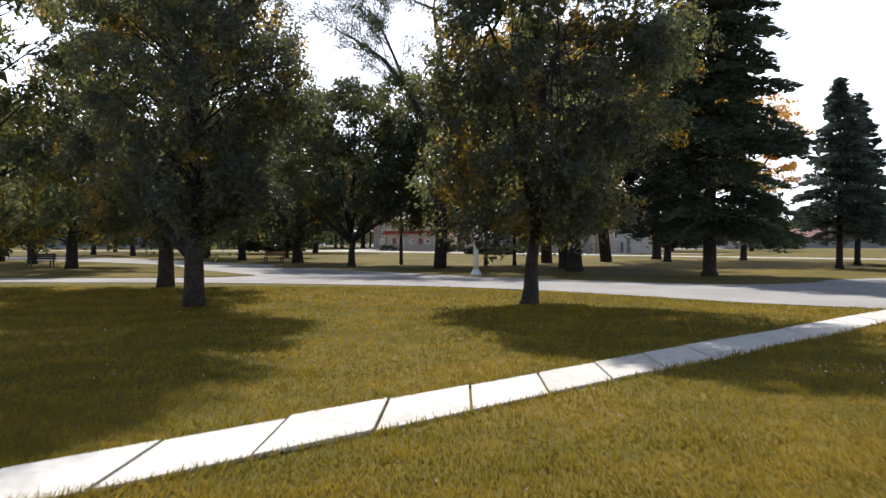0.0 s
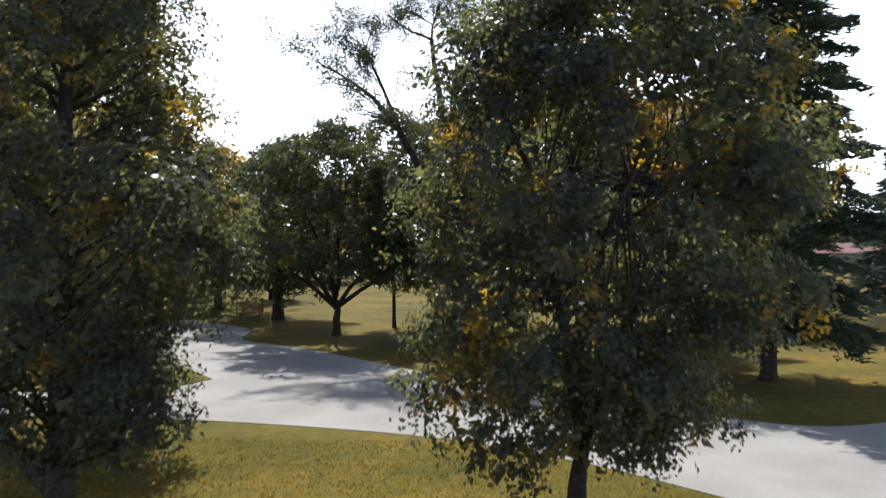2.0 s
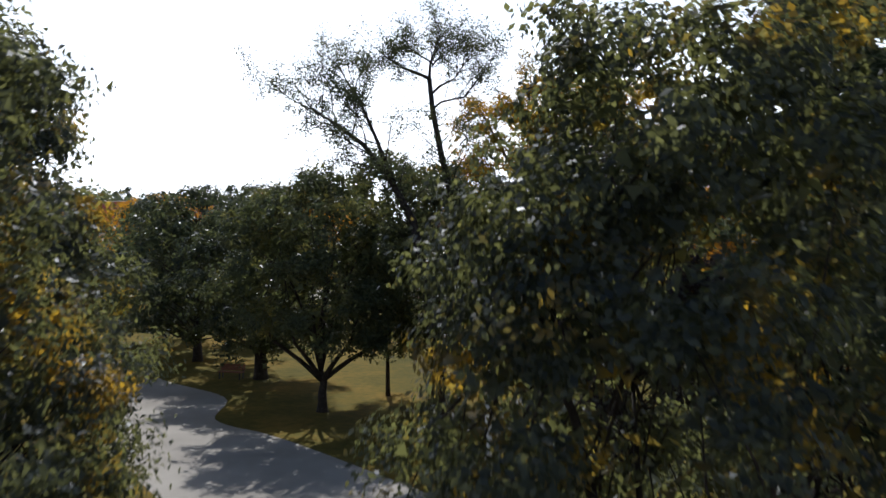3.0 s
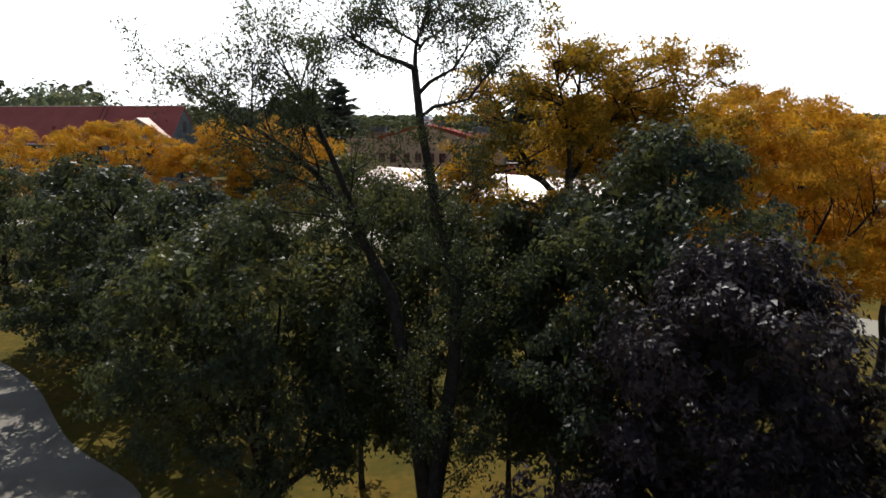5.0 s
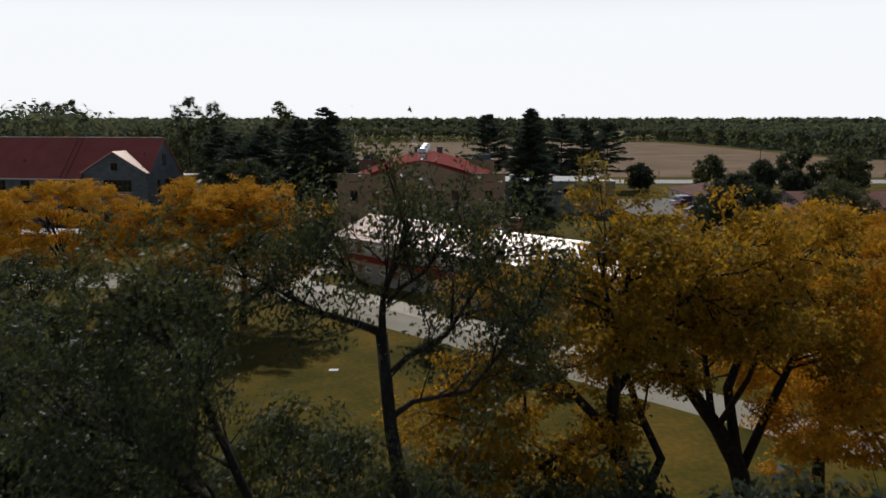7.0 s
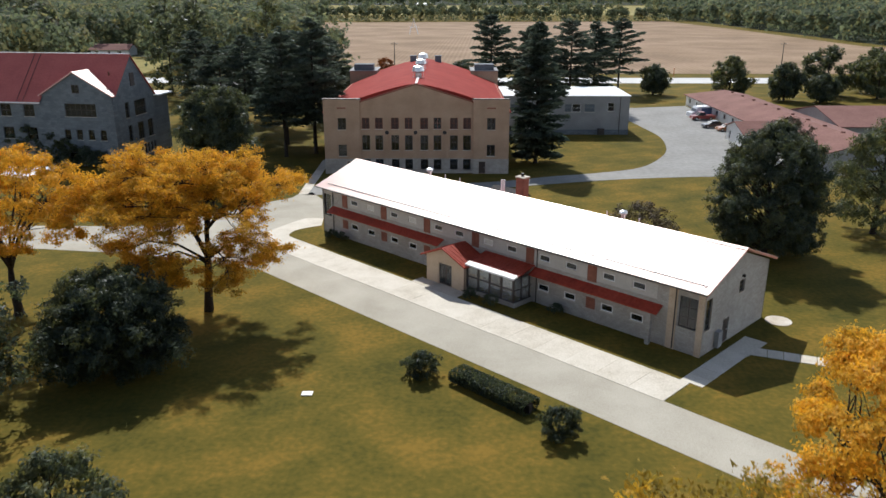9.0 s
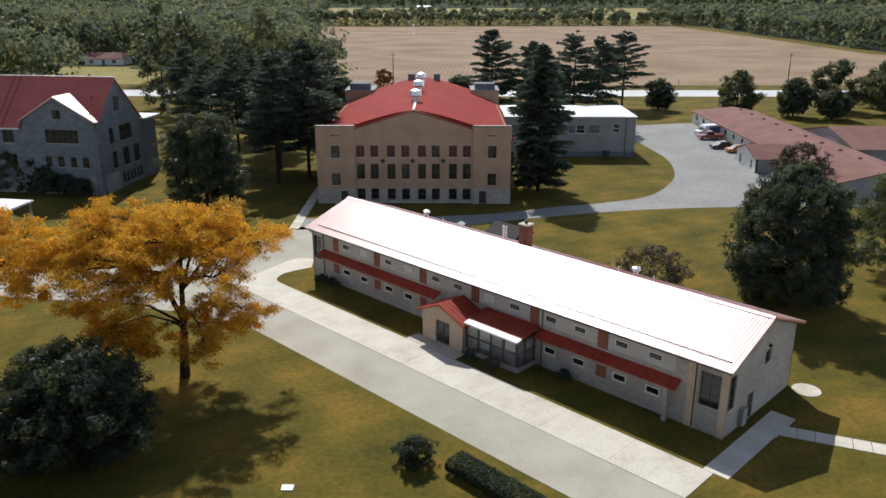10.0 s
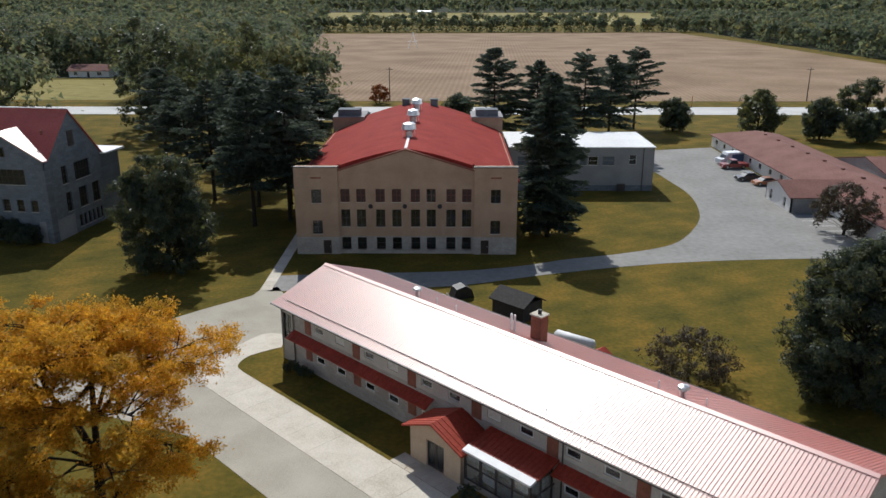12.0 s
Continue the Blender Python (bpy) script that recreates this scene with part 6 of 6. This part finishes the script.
# ---- flat-roofed annex, motor garage, farm houses ----
annex = thing("flat_roofed_annex", at(0, 0, 0), "grey block annex with a white flat roof", "building")
AX0, AX1, AY0, AY1, AH = 11.5, 37.1, 210.3, 226.0, 7.75
ao = [(24.0, 4.6, 25.3, 6.2), (25.5, 4.6, 27.2, 6.2), (28.0, 4.6, 30.1, 6.2), (32.7, 4.75, 34.0, 6.45), (13.0, 4.6, 15.0, 6.2), (18, 4.6, 20, 6.2)]
placed(part("front_wall", wall_shape(AX1 - AX0, AH, [(a - AX0, b, c - AX0, d) for a, b, c, d in ao], 0.35), GREY_BLOCK, annex), at(AX0, AY0, 0))
for i, (a, b, c, d) in enumerate(ao):
    window(annex, at(a, AY0, b), c - a, d - b, 1, 2, WHITE_PAINT if i in (1, 3) else GREY_BLOCK, GLASS if i in (1, 3) else GREY_STUCCO, 0.12)
part("side_wall", Shape().box(AX1 - 0.35, AY0 + 0.35, 0, AX1, AY1, AH).box(AX0, AY0 + 0.35, 0, AX0 + 0.35, AY1, AH).box(AX0 + 0.35, AY1 - 0.35, 0, AX1 - 0.35, AY1, AH), GREY_BLOCK, annex)
part("roof", Shape().box(AX0 - 0.15, AY0 - 0.2, AH, AX1 + 0.2, AY1 + 0.15, AH + 0.16), WHITE_ROOF, annex)
part("base_course", Shape().box(AX0, AY0 - 0.05, 0, AX1 + 0.05, AY0 - 0.001, 1.0), GREY_STUCCO, annex)
part("downpipe", Shape().tube([(35.2, AY0 - 0.08, 0.1), (35.2, AY0 - 0.08, AH)], [0.07, 0.07], 6), DARK_TRIM, annex)
part("vent_box", Shape().box(30.8, AY0 - 0.5, 0, 32.2, AY0 - 0.05, 1.3), DARK_TRIM, annex, "dark vent housing")
part("air_unit", Shape().box(14, 213, AH + 0.16, 17, 215.5, AH + 1.3), SILVER, annex)
part("air_unit", Shape().box(20.5, 213, AH + 0.16, 22, 214.5, AH + 1.0), SILVER, annex)

garage = thing("motor_garage", at(0, 0, 0), "long low garage with a brown shingle roof and white walls", "building")
GX0, GX1, GY0, GY1 = 61.6, 76.5, 177.0, 254.0
go = [(2.5 + 5.2 * k, 0.9, 4.0 + 5.2 * k, 2.0) for k in range(14)]
placed(part("front_wall", wall_shape(GY1 - GY0, 2.75, go, 0.3), WHITE_PAINT, garage), at(GX0, GY1, 0, -90))
for a, b, c, d in go:
    window(garage, at(GX0, GY1 - a, b, -90), c - a, d - b, 1, 1, WHITE_PAINT, GLASS, 0.1)
placed(part("gable_wall", wall_shape(GX1 - GX0, 2.75, [(6.0, 0.05, 7.6, 2.2)], 0.3, top=lambda x: 2.75 + (7.45 - abs(x - 7.45)) * 0.24), GREY_BLOCK, garage), at(GX0, GY0, 0))
part("gable_door", Shape().box(GX0 + 6.0, GY0 + 0.1, 0.05, GX0 + 7.6, GY0 + 0.18, 2.2), DARK_TRIM, garage)
part("back_wall", Shape().box(GX1 - 0.3, GY0 + 0.3, 0, GX1, GY1, 2.75).box(GX0 + 0.3, GY1 - 0.3, 0, GX1 - 0.3, GY1, 2.75), GREY_BLOCK, garage)
gr = Shape()
xm = (GX0 + GX1) / 2
for a in (GX0 - 0.6, GX1 + 0.6):
    gr.face((a, GY0 - 0.5, 2.7), (a, GY1 + 0.5, 2.7), (xm, GY1 - 6, 4.6), (xm, GY0 - 0.5, 4.6))
    gr.face((a, GY0 - 0.5, 2.55), (a, GY1 + 0.5, 2.55), (xm, GY1 - 6, 4.45), (xm, GY0 - 0.5, 4.45))
    gr.face((a, GY0 - 0.5, 2.7), (a, GY1 + 0.5, 2.7), (a, GY1 + 0.5, 2.55), (a, GY0 - 0.5, 2.55))
    gr.face((a, GY0 - 0.5, 2.7), (xm, GY0 - 0.5, 4.6), (xm, GY0 - 0.5, 4.45), (a, GY0 - 0.5, 2.55))
gr.face((GX0 - 0.6, GY1 + 0.5, 2.7), (GX1 + 0.6, GY1 + 0.5, 2.7), (xm, GY1 - 6, 4.6))
part("roof", gr, BROWN_SHINGLE, garage)
for k in range(9):
    part("roof_vent", Shape().box(xm - 0.25, 186 + k * 7, 4.5, xm + 0.25, 186.6 + k * 7, 4.85), BROWN_SHINGLE, garage)
placed(part("ell_wall", wall_shape(10.2, 2.7, [(1.6, 0.5, 2.6, 2.0), (7.2, 0.5, 8.2, 2.0)], 0.25, top=lambda x: 2.7 + (5.1 - abs(x - 5.1)) * 0.3), WHITE_PAINT, garage), at(55.6, 205.7, 0, -90))
for y in (205.7 - 1.6, 205.7 - 7.2):
    window(garage, at(55.6, y, 0.5, -90), 1.0, 1.5, 1, 2, WHITE_PAINT, GLASS, 0.1)
placed(part("ell_side_wall", wall_shape(6.0, 2.7, [(3.4, 0.7, 4.6, 2.1)], 0.25), GREY_BLOCK, garage), at(55.6, 195.5, 0))
window(garage, at(59.0, 195.5, 0.7), 1.2, 1.4, 1, 2, WHITE_PAINT, GLASS, 0.1)
part("ell_side_wall", Shape().box(55.6, 205.45, 0, 61.6, 205.7, 2.7), GREY_BLOCK, garage)
er = Shape()
for a in (195.0, 206.2):
    er.face((55.1, a, 2.62), (66.0, a, 2.62), (69.0, 200.6, 4.35), (55.1, 200.6, 4.35)).face((55.1, a, 2.5), (66.0, a, 2.5), (69.0, 200.6, 4.23), (55.1, 200.6, 4.23)).face((55.1, a, 2.62), (55.1, 200.6, 4.35), (55.1, 200.6, 4.23), (55.1, a, 2.5)).face((55.1, a, 2.62), (66, a, 2.62), (66, a, 2.5), (55.1, a, 2.5))
part("ell_roof", er, BROWN_SHINGLE, garage)

barn = thing("low_outbuilding", at(0, 0, 0), "low outbuilding with a long brown roof", "building")
part("wall", Shape().box(77.5, 205.0, 0, 150, 205.3, 2.7).box(77.5, 226.0, 0, 150, 226.3, 2.7).box(77.5, 205.3, 0, 77.8, 226, 2.7).box(149.7, 205.3, 0, 150, 226, 2.7), GREY_BLOCK, barn)
part("gable_end", Shape().prism([(204.2, 2.6), (227.2, 2.6), (215.7, 5.0)], 77.3, 77.6, "x"), GREY_BLOCK, barn)
part("gable_end", Shape().prism([(204.2, 2.6), (227.2, 2.6), (215.7, 5.0)], 149.8, 150.1, "x"), GREY_BLOCK, barn)
gable_roof(barn, 77.0, 150.5, 203.6, 227.8, 2.7, 5.2, BROWN_SHINGLE)


def farmhouse(x, y, w, d, label, roof, wall, turn=0):
    house = thing("farmhouse", at(x, y, 0, turn), label, "house", "farm houses")
    ops2 = [(w * 0.12, 0.9, w * 0.12 + 1.6, 2.2), (w * 0.45, 0.05, w * 0.45 + 1.1, 2.2), (w * 0.7, 0.9, w * 0.7 + 1.8, 2.2)]
    placed(part("front_wall", wall_shape(w, 2.8, ops2), wall, house), at(-w / 2, 0, 0))
    part("wall", Shape().box(-w / 2, d - 0.3, 0, w / 2, d, 2.8), wall, house)
    for s0 in (-1, 1):
        part("end_wall", Shape().prism([(0.3, 0), (d - 0.3, 0), (d - 0.3, 2.8), (d / 2, 4.9), (0.3, 2.8)], s0 * w / 2 - 0.15, s0 * w / 2 + 0.15, "x"), wall, house)
    for a, b, c, e in ops2[::2]:
        window(house, at(-w / 2 + a, 0, b), c - a, e - b, 2, 2)
    part("door", Shape().box(-w / 2 + ops2[1][0], 0.1, 0.05, -w / 2 + ops2[1][2], 0.18, 2.2), DARK_TRIM, house)
    gable_roof(house, -w / 2 - 0.6, w / 2 + 0.6, -0.6, d + 0.6, 2.75, 5.1, roof)
    return house


farmhouse(-151, 409, 17, 10, "white farmhouse with a red-brown roof at the woods' edge", BROWN_SHINGLE, WHITE_PAINT)
farmhouse(-97, 452, 12, 9, "grey-roofed cottage among trees", GREY_STUCCO, WHITE_PAINT)
farmhouse(-45, 1560, 24, 14, "distant white farm building", WHITE_ROOF, WHITE_PAINT)
shed = thing("garden_shed", at(7.3, 152.4, 0, -44.5), "dark weathered shed with a steep gable", "shed")
part("wall", Shape().box(-2.2, 0, 0, 2.2, 3.2, 1.9), GREYWOOD, shed)
gable_roof(shed, -2.5, 2.5, -0.3, 3.5, 1.75, 2.8, GREYWOOD)


# ---- bushes and hedge in the lawn ----
def ball_bush(x, y, r, h, seed, label):
    return broad_tree("clipped_bush", x, y, label, MAPLE, h, r, 0.25, trunk=0.06, clumps=70, leaves=11000, size=0.11, clump=0.34, seed=seed, fork=0.3, category="bush", group="clipped bushes")


ball_bush(-1.75, 104.2, 1.35, 2.0, 301, "small round clipped bush on the lawn")
ball_bush(7.6, 95.6, 1.4, 2.1, 302, "small round clipped bush near the driveway")
hedge = thing("hedge", at(0, 0, 0), "low clipped hedge along the driveway", "hedge")
rg = np.random.default_rng(9)
tt = rg.uniform(0, 1, 13000)
ang = rg.uniform(0, 2 * math.pi, 13000)
rr = rg.uniform(0.75, 1.0, 13000) ** 0.5
hx, hy = 0.9 + 5.2 * tt + 0.7 * np.cos(ang) * rr, 103.8 - 5.2 * tt + 0.75 * np.cos(ang) * rr
hz = np.clip(0.55 + 0.62 * np.sin(ang) * rr + 0.05 * rg.normal(size=13000), 0.02, 1.0 + 0.04 * rg.normal(size=13000))
part("foliage", leaf_mesh("foliage", np.stack([hx, hy, hz], 1), 0.16, 0.1, seed=5), MAPLE, hedge)
part("stems", Shape().prism([(0.9, 103.5), (5.9, 98.4), (6.2, 98.8), (1.2, 104.0)], 0.0, 0.7), BARK, hedge)
for i, (s0, n0) in enumerate(((-107.5, 89.6), (-105.8, 89.9), (-74.5, 89.9), (-82.5, 87.2), (-80.0, 87.3))):
    p = sn(s0, n0)
    broad_tree("foundation_shrub", p[0], p[1], "dark low shrub against the dormitory wall", MAPLE, 1.1, 0.8, 0.15, trunk=0.04, clumps=20, leaves=1200, size=0.13, clump=0.28, seed=310 + i, fork=0.2, category="shrub", group="foundation shrubs")
for i, (x, y) in enumerate(((62, 163), (65.5, 164.5), (69, 163.5))):
    broad_tree("foundation_shrub", x, y, "dark low shrub by the car park", MAPLE, 2.6, 2.0, 0.2, trunk=0.06, clumps=26, leaves=1800, size=0.28, clump=0.6, seed=330 + i, fork=0.3, category="shrub", group="car park shrubs")


for i, (x, y, h, r) in enumerate(((-73.5, 184.0, 5.5, 2.4), (-70.0, 183.2, 6.8, 2.6), (-66.5, 182.6, 5.6, 2.4), (-63.5, 181.4, 4.6, 2.2), (-60.5, 180.6, 3.4, 1.9), (-57.8, 179.6, 2.8, 1.5))):
    broad_tree("climbing_shrub", x, y - 1.6, "dark tall shrub against the school front", MAPLE, h, r, 0.3, trunk=0.08, clumps=40, leaves=3200, size=0.3, clump=0.7, seed=340 + i, fork=0.4, category="shrub", group="school shrubs", inner=0.1)


# ---- benches, posts, poles ----
def bench(x, y, turn, mat, label):
    b = thing("park_bench", at(x, y, 0.0, turn), label, "bench", "park benches")
    for k in range(4):
        part("seat_slat", Shape().box(-0.85, -0.22 + k * 0.12, 0.42, 0.85, -0.12 + k * 0.12, 0.46), mat, b)
    for k in range(3):
        part("back_slat", Shape().box(-0.85, 0.25 + k * 0.02, 0.52 + k * 0.13, 0.85, 0.29 + k * 0.02, 0.63 + k * 0.13), mat, b)
    for x0 in (-0.7, 0.7):
        part("leg", Shape().box(x0 - 0.035, -0.22, 0, x0 + 0.035, -0.15, 0.42), BLACK, b)
        part("leg", Shape().prism([(0.22, 0), (0.29, 0), (0.36, 0.92), (0.30, 0.92)], x0 - 0.035, x0 + 0.035, "x"), BLACK, b)
        part("bracket", Shape().box(x0 - 0.03, -0.22, 0.38, x0 + 0.03, 0.27, 0.42), BLACK, b)
    return b


bench(-26.5, 48.7, 4, GREYWOOD, "dark slatted park bench beneath a tree")
bench(-14.8, 61.5, -12, REDWOOD, "reddish wooden park bench under a tree")
post = thing("white_post", at(0.74, 39.4, 0), "thick white-painted post with a flared foot", "post")
part("shaft", Shape().tube([(0, 0, 0.25), (0, 0, 4.4)], [0.13, 0.115], 14), WHITE_PAINT, post, smooth=True)
part("foot", Shape().tube([(0, 0, 0), (0, 0, 0.1), (0, 0, 0.28)], [0.27, 0.24, 0.14], 14), WHITE_PAINT, post)
part("lamp_head", Shape().tube([(0, 0, 4.4), (0, 0, 4.55), (0, 0, 4.8), (0, 0, 4.95)], [0.16, 0.26, 0.24, 0.08], 12), WHITE_PAINT, post)


def utility_pole(x, y, h):
    p = thing("utility_pole", at(x, y, 0), "weathered wooden utility pole beside the field", "pole", "utility poles")
    part("mast", Shape().tube([(0, 0, 0), (0, 0, h)], [0.17, 0.11], 9), GREYWOOD, p, smooth=True)
    part("crossarm", Shape().box(-1.2, -0.06, h - 0.7, 1.2, 0.06, h - 0.56), GREYWOOD, p)
    for k in (-1.05, -0.5, 0.5, 1.05):
        part("insulator", Shape().tube([(k, 0, h - 0.56), (k, 0, h - 0.38)], [0.05, 0.04], 7), SILVER, p)
    return p


utility_pole(-18.7, 334.5, 10.8)
utility_pole(118.3, 334.5, 10.8)
utility_pole(255.0, 334.5, 10.8)
marker = thing("marker_post", at(77.0, 322.0, 0), "yellow marker post at the roadside", "post")
part("shaft", Shape().box(-0.12, -0.05, 0, 0.12, 0.05, 3.0), PAINTS["orange"], marker)
rig = thing("irrigation_tower", at(-22.6, 592.0, 0), "lattice irrigation tower standing in the field", "irrigation machine")
for a, b in (((-3, -2), (0, 0)), ((3, -2), (0, 0)), ((-3, 2), (0, 0)), ((3, 2), (0, 0))):
    part("leg", Shape().tube([(*a, 0), (*b, 9.5)], [0.14, 0.1], 6), SILVER, rig)
part("pipe", Shape().tube([(-3.2, 0, 4.6), (3.2, 0, 4.6)], [0.12, 0.12], 7), SILVER, rig)
part("head", Shape().box(-0.5, -0.5, 9.3, 0.5, 0.5, 10.2), WHITE_PAINT, rig)
heap = thing("covered_machine", at(2.4, 158.6, 0, 20), "black tarpaulin over a small machine on the lawn", "machine")
part("cover", Shape().prism([(-1.3, 0), (1.3, 0), (1.0, 1.0), (0.2, 1.5), (-0.9, 1.2)], -0.8, 0.8, "y"), BLACK, heap)
part("bar", Shape().tube([(-1.5, -0.6, 0.05), (-2.0, -0.6, 0.9)], [0.06, 0.06], 6), WHITE_PAINT, heap)
tank = thing("fuel_tank", at(13.4, 144.7, 0, -38), "white cylindrical tank on legs behind the dormitory", "tank")
part("barrel", Shape().tube([(-2.2, 0, 0.9), (-2.0, 0, 0.9), (2.0, 0, 0.9), (2.2, 0, 0.9)], [0.3, 0.55, 0.55, 0.3], 16), WHITE_PAINT, tank, smooth=True)
for x in (-1.4, 1.4):
    part("leg", Shape().box(x - 0.12, -0.4, 0, x + 0.12, 0.4, 0.5), GREY_BLOCK, tank)


# ---- vehicles ----
def vehicle(name, x, y, turn, label, paint, profile, cabin, width=1.85, wheelbase=(0.8, 3.5), r=0.34, category="car", group=""):
    """profile: the body's side outline (x, z); cabin: glazed upper outline."""
    car = thing(name, at(x, y, 0.02, turn), label, category, group)
    half = width / 2
    s = Shape()
    s.prism(profile, -half, half, "y")
    body = part("body", s, paint, car)
    n = len(cabin)
    k = Shape()
    base = [(p[0], -half + (0.05 if p[1] < max(q[1] for q in cabin) - 0.1 else 0.2), p[1]) for p in cabin]
    top = [(p[0], -q, p[2]) for p, q in zip(base, [b[1] for b in base])]
    k.face(*base).face(*top)
    for i in range(n):
        j = (i + 1) % n
        k.face(base[i], base[j], top[j], top[i])
    part("cabin_glass", k, BLACK if name != "van" else GLASS, car, "dark window glass")
    zt = max(p[1] for p in cabin)
    xs2 = sorted(p[0] for p in cabin if p[1] > zt - 0.1)
    part("roof", Shape().box(xs2[0] - 0.05, -half + 0.16, zt - 0.02, xs2[-1] + 0.05, half - 0.16, zt + 0.05), paint, car)
    for wx in wheelbase:
        for sy in (-1, 1):
            yy = sy * (half - 0.1)
            wheel = part("wheel", Shape().tube([(wx, yy - 0.12, r), (wx, yy + 0.12, r)], [r, r], 16), RUBBER, car)
            part("rim", Shape().tube([(wx, yy - 0.13 if sy < 0 else yy + 0.09, r), (wx, yy - 0.09 if sy < 0 else yy + 0.13, r)], [r * 0.6, r * 0.6], 12), SILVER, wheel)
    x1 = max(p[0] for p in profile)
    x0 = min(p[0] for p in profile)
    for sy in (-1, 1):
        part("headlight", Shape().box(x0 - 0.02, sy * half * 0.72 - 0.16, 0.6, x0 + 0.05, sy * half * 0.72 + 0.16, 0.78), WHITE_PAINT, body)
        part("tail_light", Shape().box(x1 - 0.05, sy * half * 0.75 - 0.1, 0.65, x1 + 0.02, sy * half * 0.75 + 0.1, 0.85), PAINTS["red"], body)
    return car


SEDAN = ([(0, 0.3), (4.5, 0.3), (4.55, 0.75), (4.4, 0.95), (3.9, 0.98), (1.3, 0.92), (0.15, 0.78)], [(1.15, 0.92), (1.85, 1.38), (3.2, 1.42), (4.0, 0.97)])
PICKUP = ([(0, 0.4), (5.4, 0.4), (5.4, 1.1), (3.2, 1.12), (1.5, 1.1), (0.1, 1.0)], [(1.3, 1.1), (1.85, 1.75), (2.9, 1.78), (3.2, 1.12)])
VAN = ([(0, 0.35), (6.4, 0.35), (6.4, 2.5), (1.7, 2.5), (1.1, 1.35), (0.1, 1.2)], [(1.05, 1.36), (1.62, 2.3), (2.5, 2.3), (2.5, 1.36)])
van = vehicle("van", 56.2, 233.2, 14, "white and blue ambulance van parked on asphalt", PAINTS["white"], *VAN, width=2.2, wheelbase=(1.1, 5.1), r=0.4, category="van")
part("stripe", Shape().box(2.6, -1.115, 0.75, 6.3, -1.103, 2.15), PAINTS["blue"], van, "blue side stripe")
part("stripe", Shape().box(6.402, -0.95, 0.9, 6.412, 0.95, 2.1), PAINTS["blue"], van, "blue rear panel")
vehicle("pickup_truck", 55.6, 229.2, 6, "red pickup truck parked beside a van", PAINTS["red"], *PICKUP, width=2.0, wheelbase=(1.0, 4.3), r=0.4, category="pickup")
vehicle("parked_car", 55.0, 218.6, 10, "black car in the car park", PAINTS["black"], *SEDAN, group="parked cars")
vehicle("parked_car", 56.8, 214.6, 10, "orange car beside the garage", PAINTS["orange"], *SEDAN, group="parked cars")
for i, (x, y, c) in enumerate(((-34, 299, "white"), (-25.5, 298.5, "silver"), (-52, 297, "white"), (-58, 296, "silver"), (-66, 298, "black"), (-5, 299, "white"))):
    vehicle("parked_car", x, y, 0 if i % 2 else 180, c + " car parked by the highway", PAINTS[c], *SEDAN, group="highway cars")

# ---- grass blades by the footpath ----
rg = np.random.default_rng(21)
n = 150000
gy = 4.2 + 24.0 * rg.uniform(0, 1, n) ** 1.7
gx = (rg.uniform(-1, 1, n)) * (gy * 0.62 + 0.6)
off = gy - gx
edge = np.minimum(np.abs(off - 7.38), np.abs(off - 8.76))
wavy = np.array([noise.noise((float(q) * 2.3, float(w) * 2.3, 4.0)) for q, w in zip(gx, gy)]) * 0.07
keep = ~((off > 7.43 + wavy) & (off < 8.71 + wavy))
road_y = np.interp(gx, [-20, -9.8, -4, -0.4, 2.8, 5.2, 7.2, 8.8, 14], [31, 30.7, 29.5, 28.2, 26.1, 23.7, 21.5, 20.2, 17.5])
keep &= gy < road_y - 0.05
gx, gy, edge = gx[keep], gy[keep], edge[keep]
m = len(gx)
tuft = np.array([noise.noise((float(a) * 1.3, float(b) * 1.3, 0.0)) for a, b in zip(gx, gy)])
hgt = (0.022 + 0.020 * rg.uniform(size=m) + 0.030 * np.clip(tuft, 0, 1)) * np.where(edge < 0.12, 1.9, 1.0) * (1 + 0.02 * gy)
yaw = rg.uniform(0, 2 * math.pi, m)
wid = (0.0035 + 0.00065 * gy)
leanx, leany = rg.normal(size=m) * hgt * 0.5, rg.normal(size=m) * hgt * 0.5
base = np.stack([gx, gy, np.zeros(m)], 1)
side = np.stack([np.cos(yaw) * wid, np.sin(yaw) * wid, np.zeros(m)], 1)
tipv = base + np.stack([leanx, leany, hgt], 1)
v = np.stack([base - side, base + side, tipv], 1).reshape(-1, 3)
tagged(part("lawn_grass", quads("lawn_grass", v, 3), GRASS), "short olive and straw coloured grass blades", "grass", kind="stuff")

# clover heads and fallen petals in the grass
rg = np.random.default_rng(33)
spots = np.concatenate([np.stack([rg.normal(5.2, 0.5, 34), rg.normal(10.0, 0.22, 34)], 1), np.stack([rg.uniform(-7, 6, 90), rg.uniform(4.6, 18, 90)], 1)])
spots = spots[(np.abs(spots[:, 1] - spots[:, 0] - 8.15) > 0.8)]
cl = Shape()
for x, y in spots:
    r, z = rg.uniform(0.006, 0.012), rg.uniform(0.03, 0.05)
    k = len(cl.v)
    cl.v += [(x - r, y, z), (x + r, y, z), (x, y - r, z), (x, y + r, z), (x, y, z + r), (x, y, z - r)]
    cl.f += [tuple(k + i for i in f) for f in ((0, 2, 4), (2, 1, 4), (1, 3, 4), (3, 0, 4), (2, 0, 5), (1, 2, 5), (3, 1, 5), (0, 3, 5))]
tagged(part("clover_flowers", cl, WHITE_PAINT), "tiny white clover heads scattered in the grass", "flowers", kind="stuff")
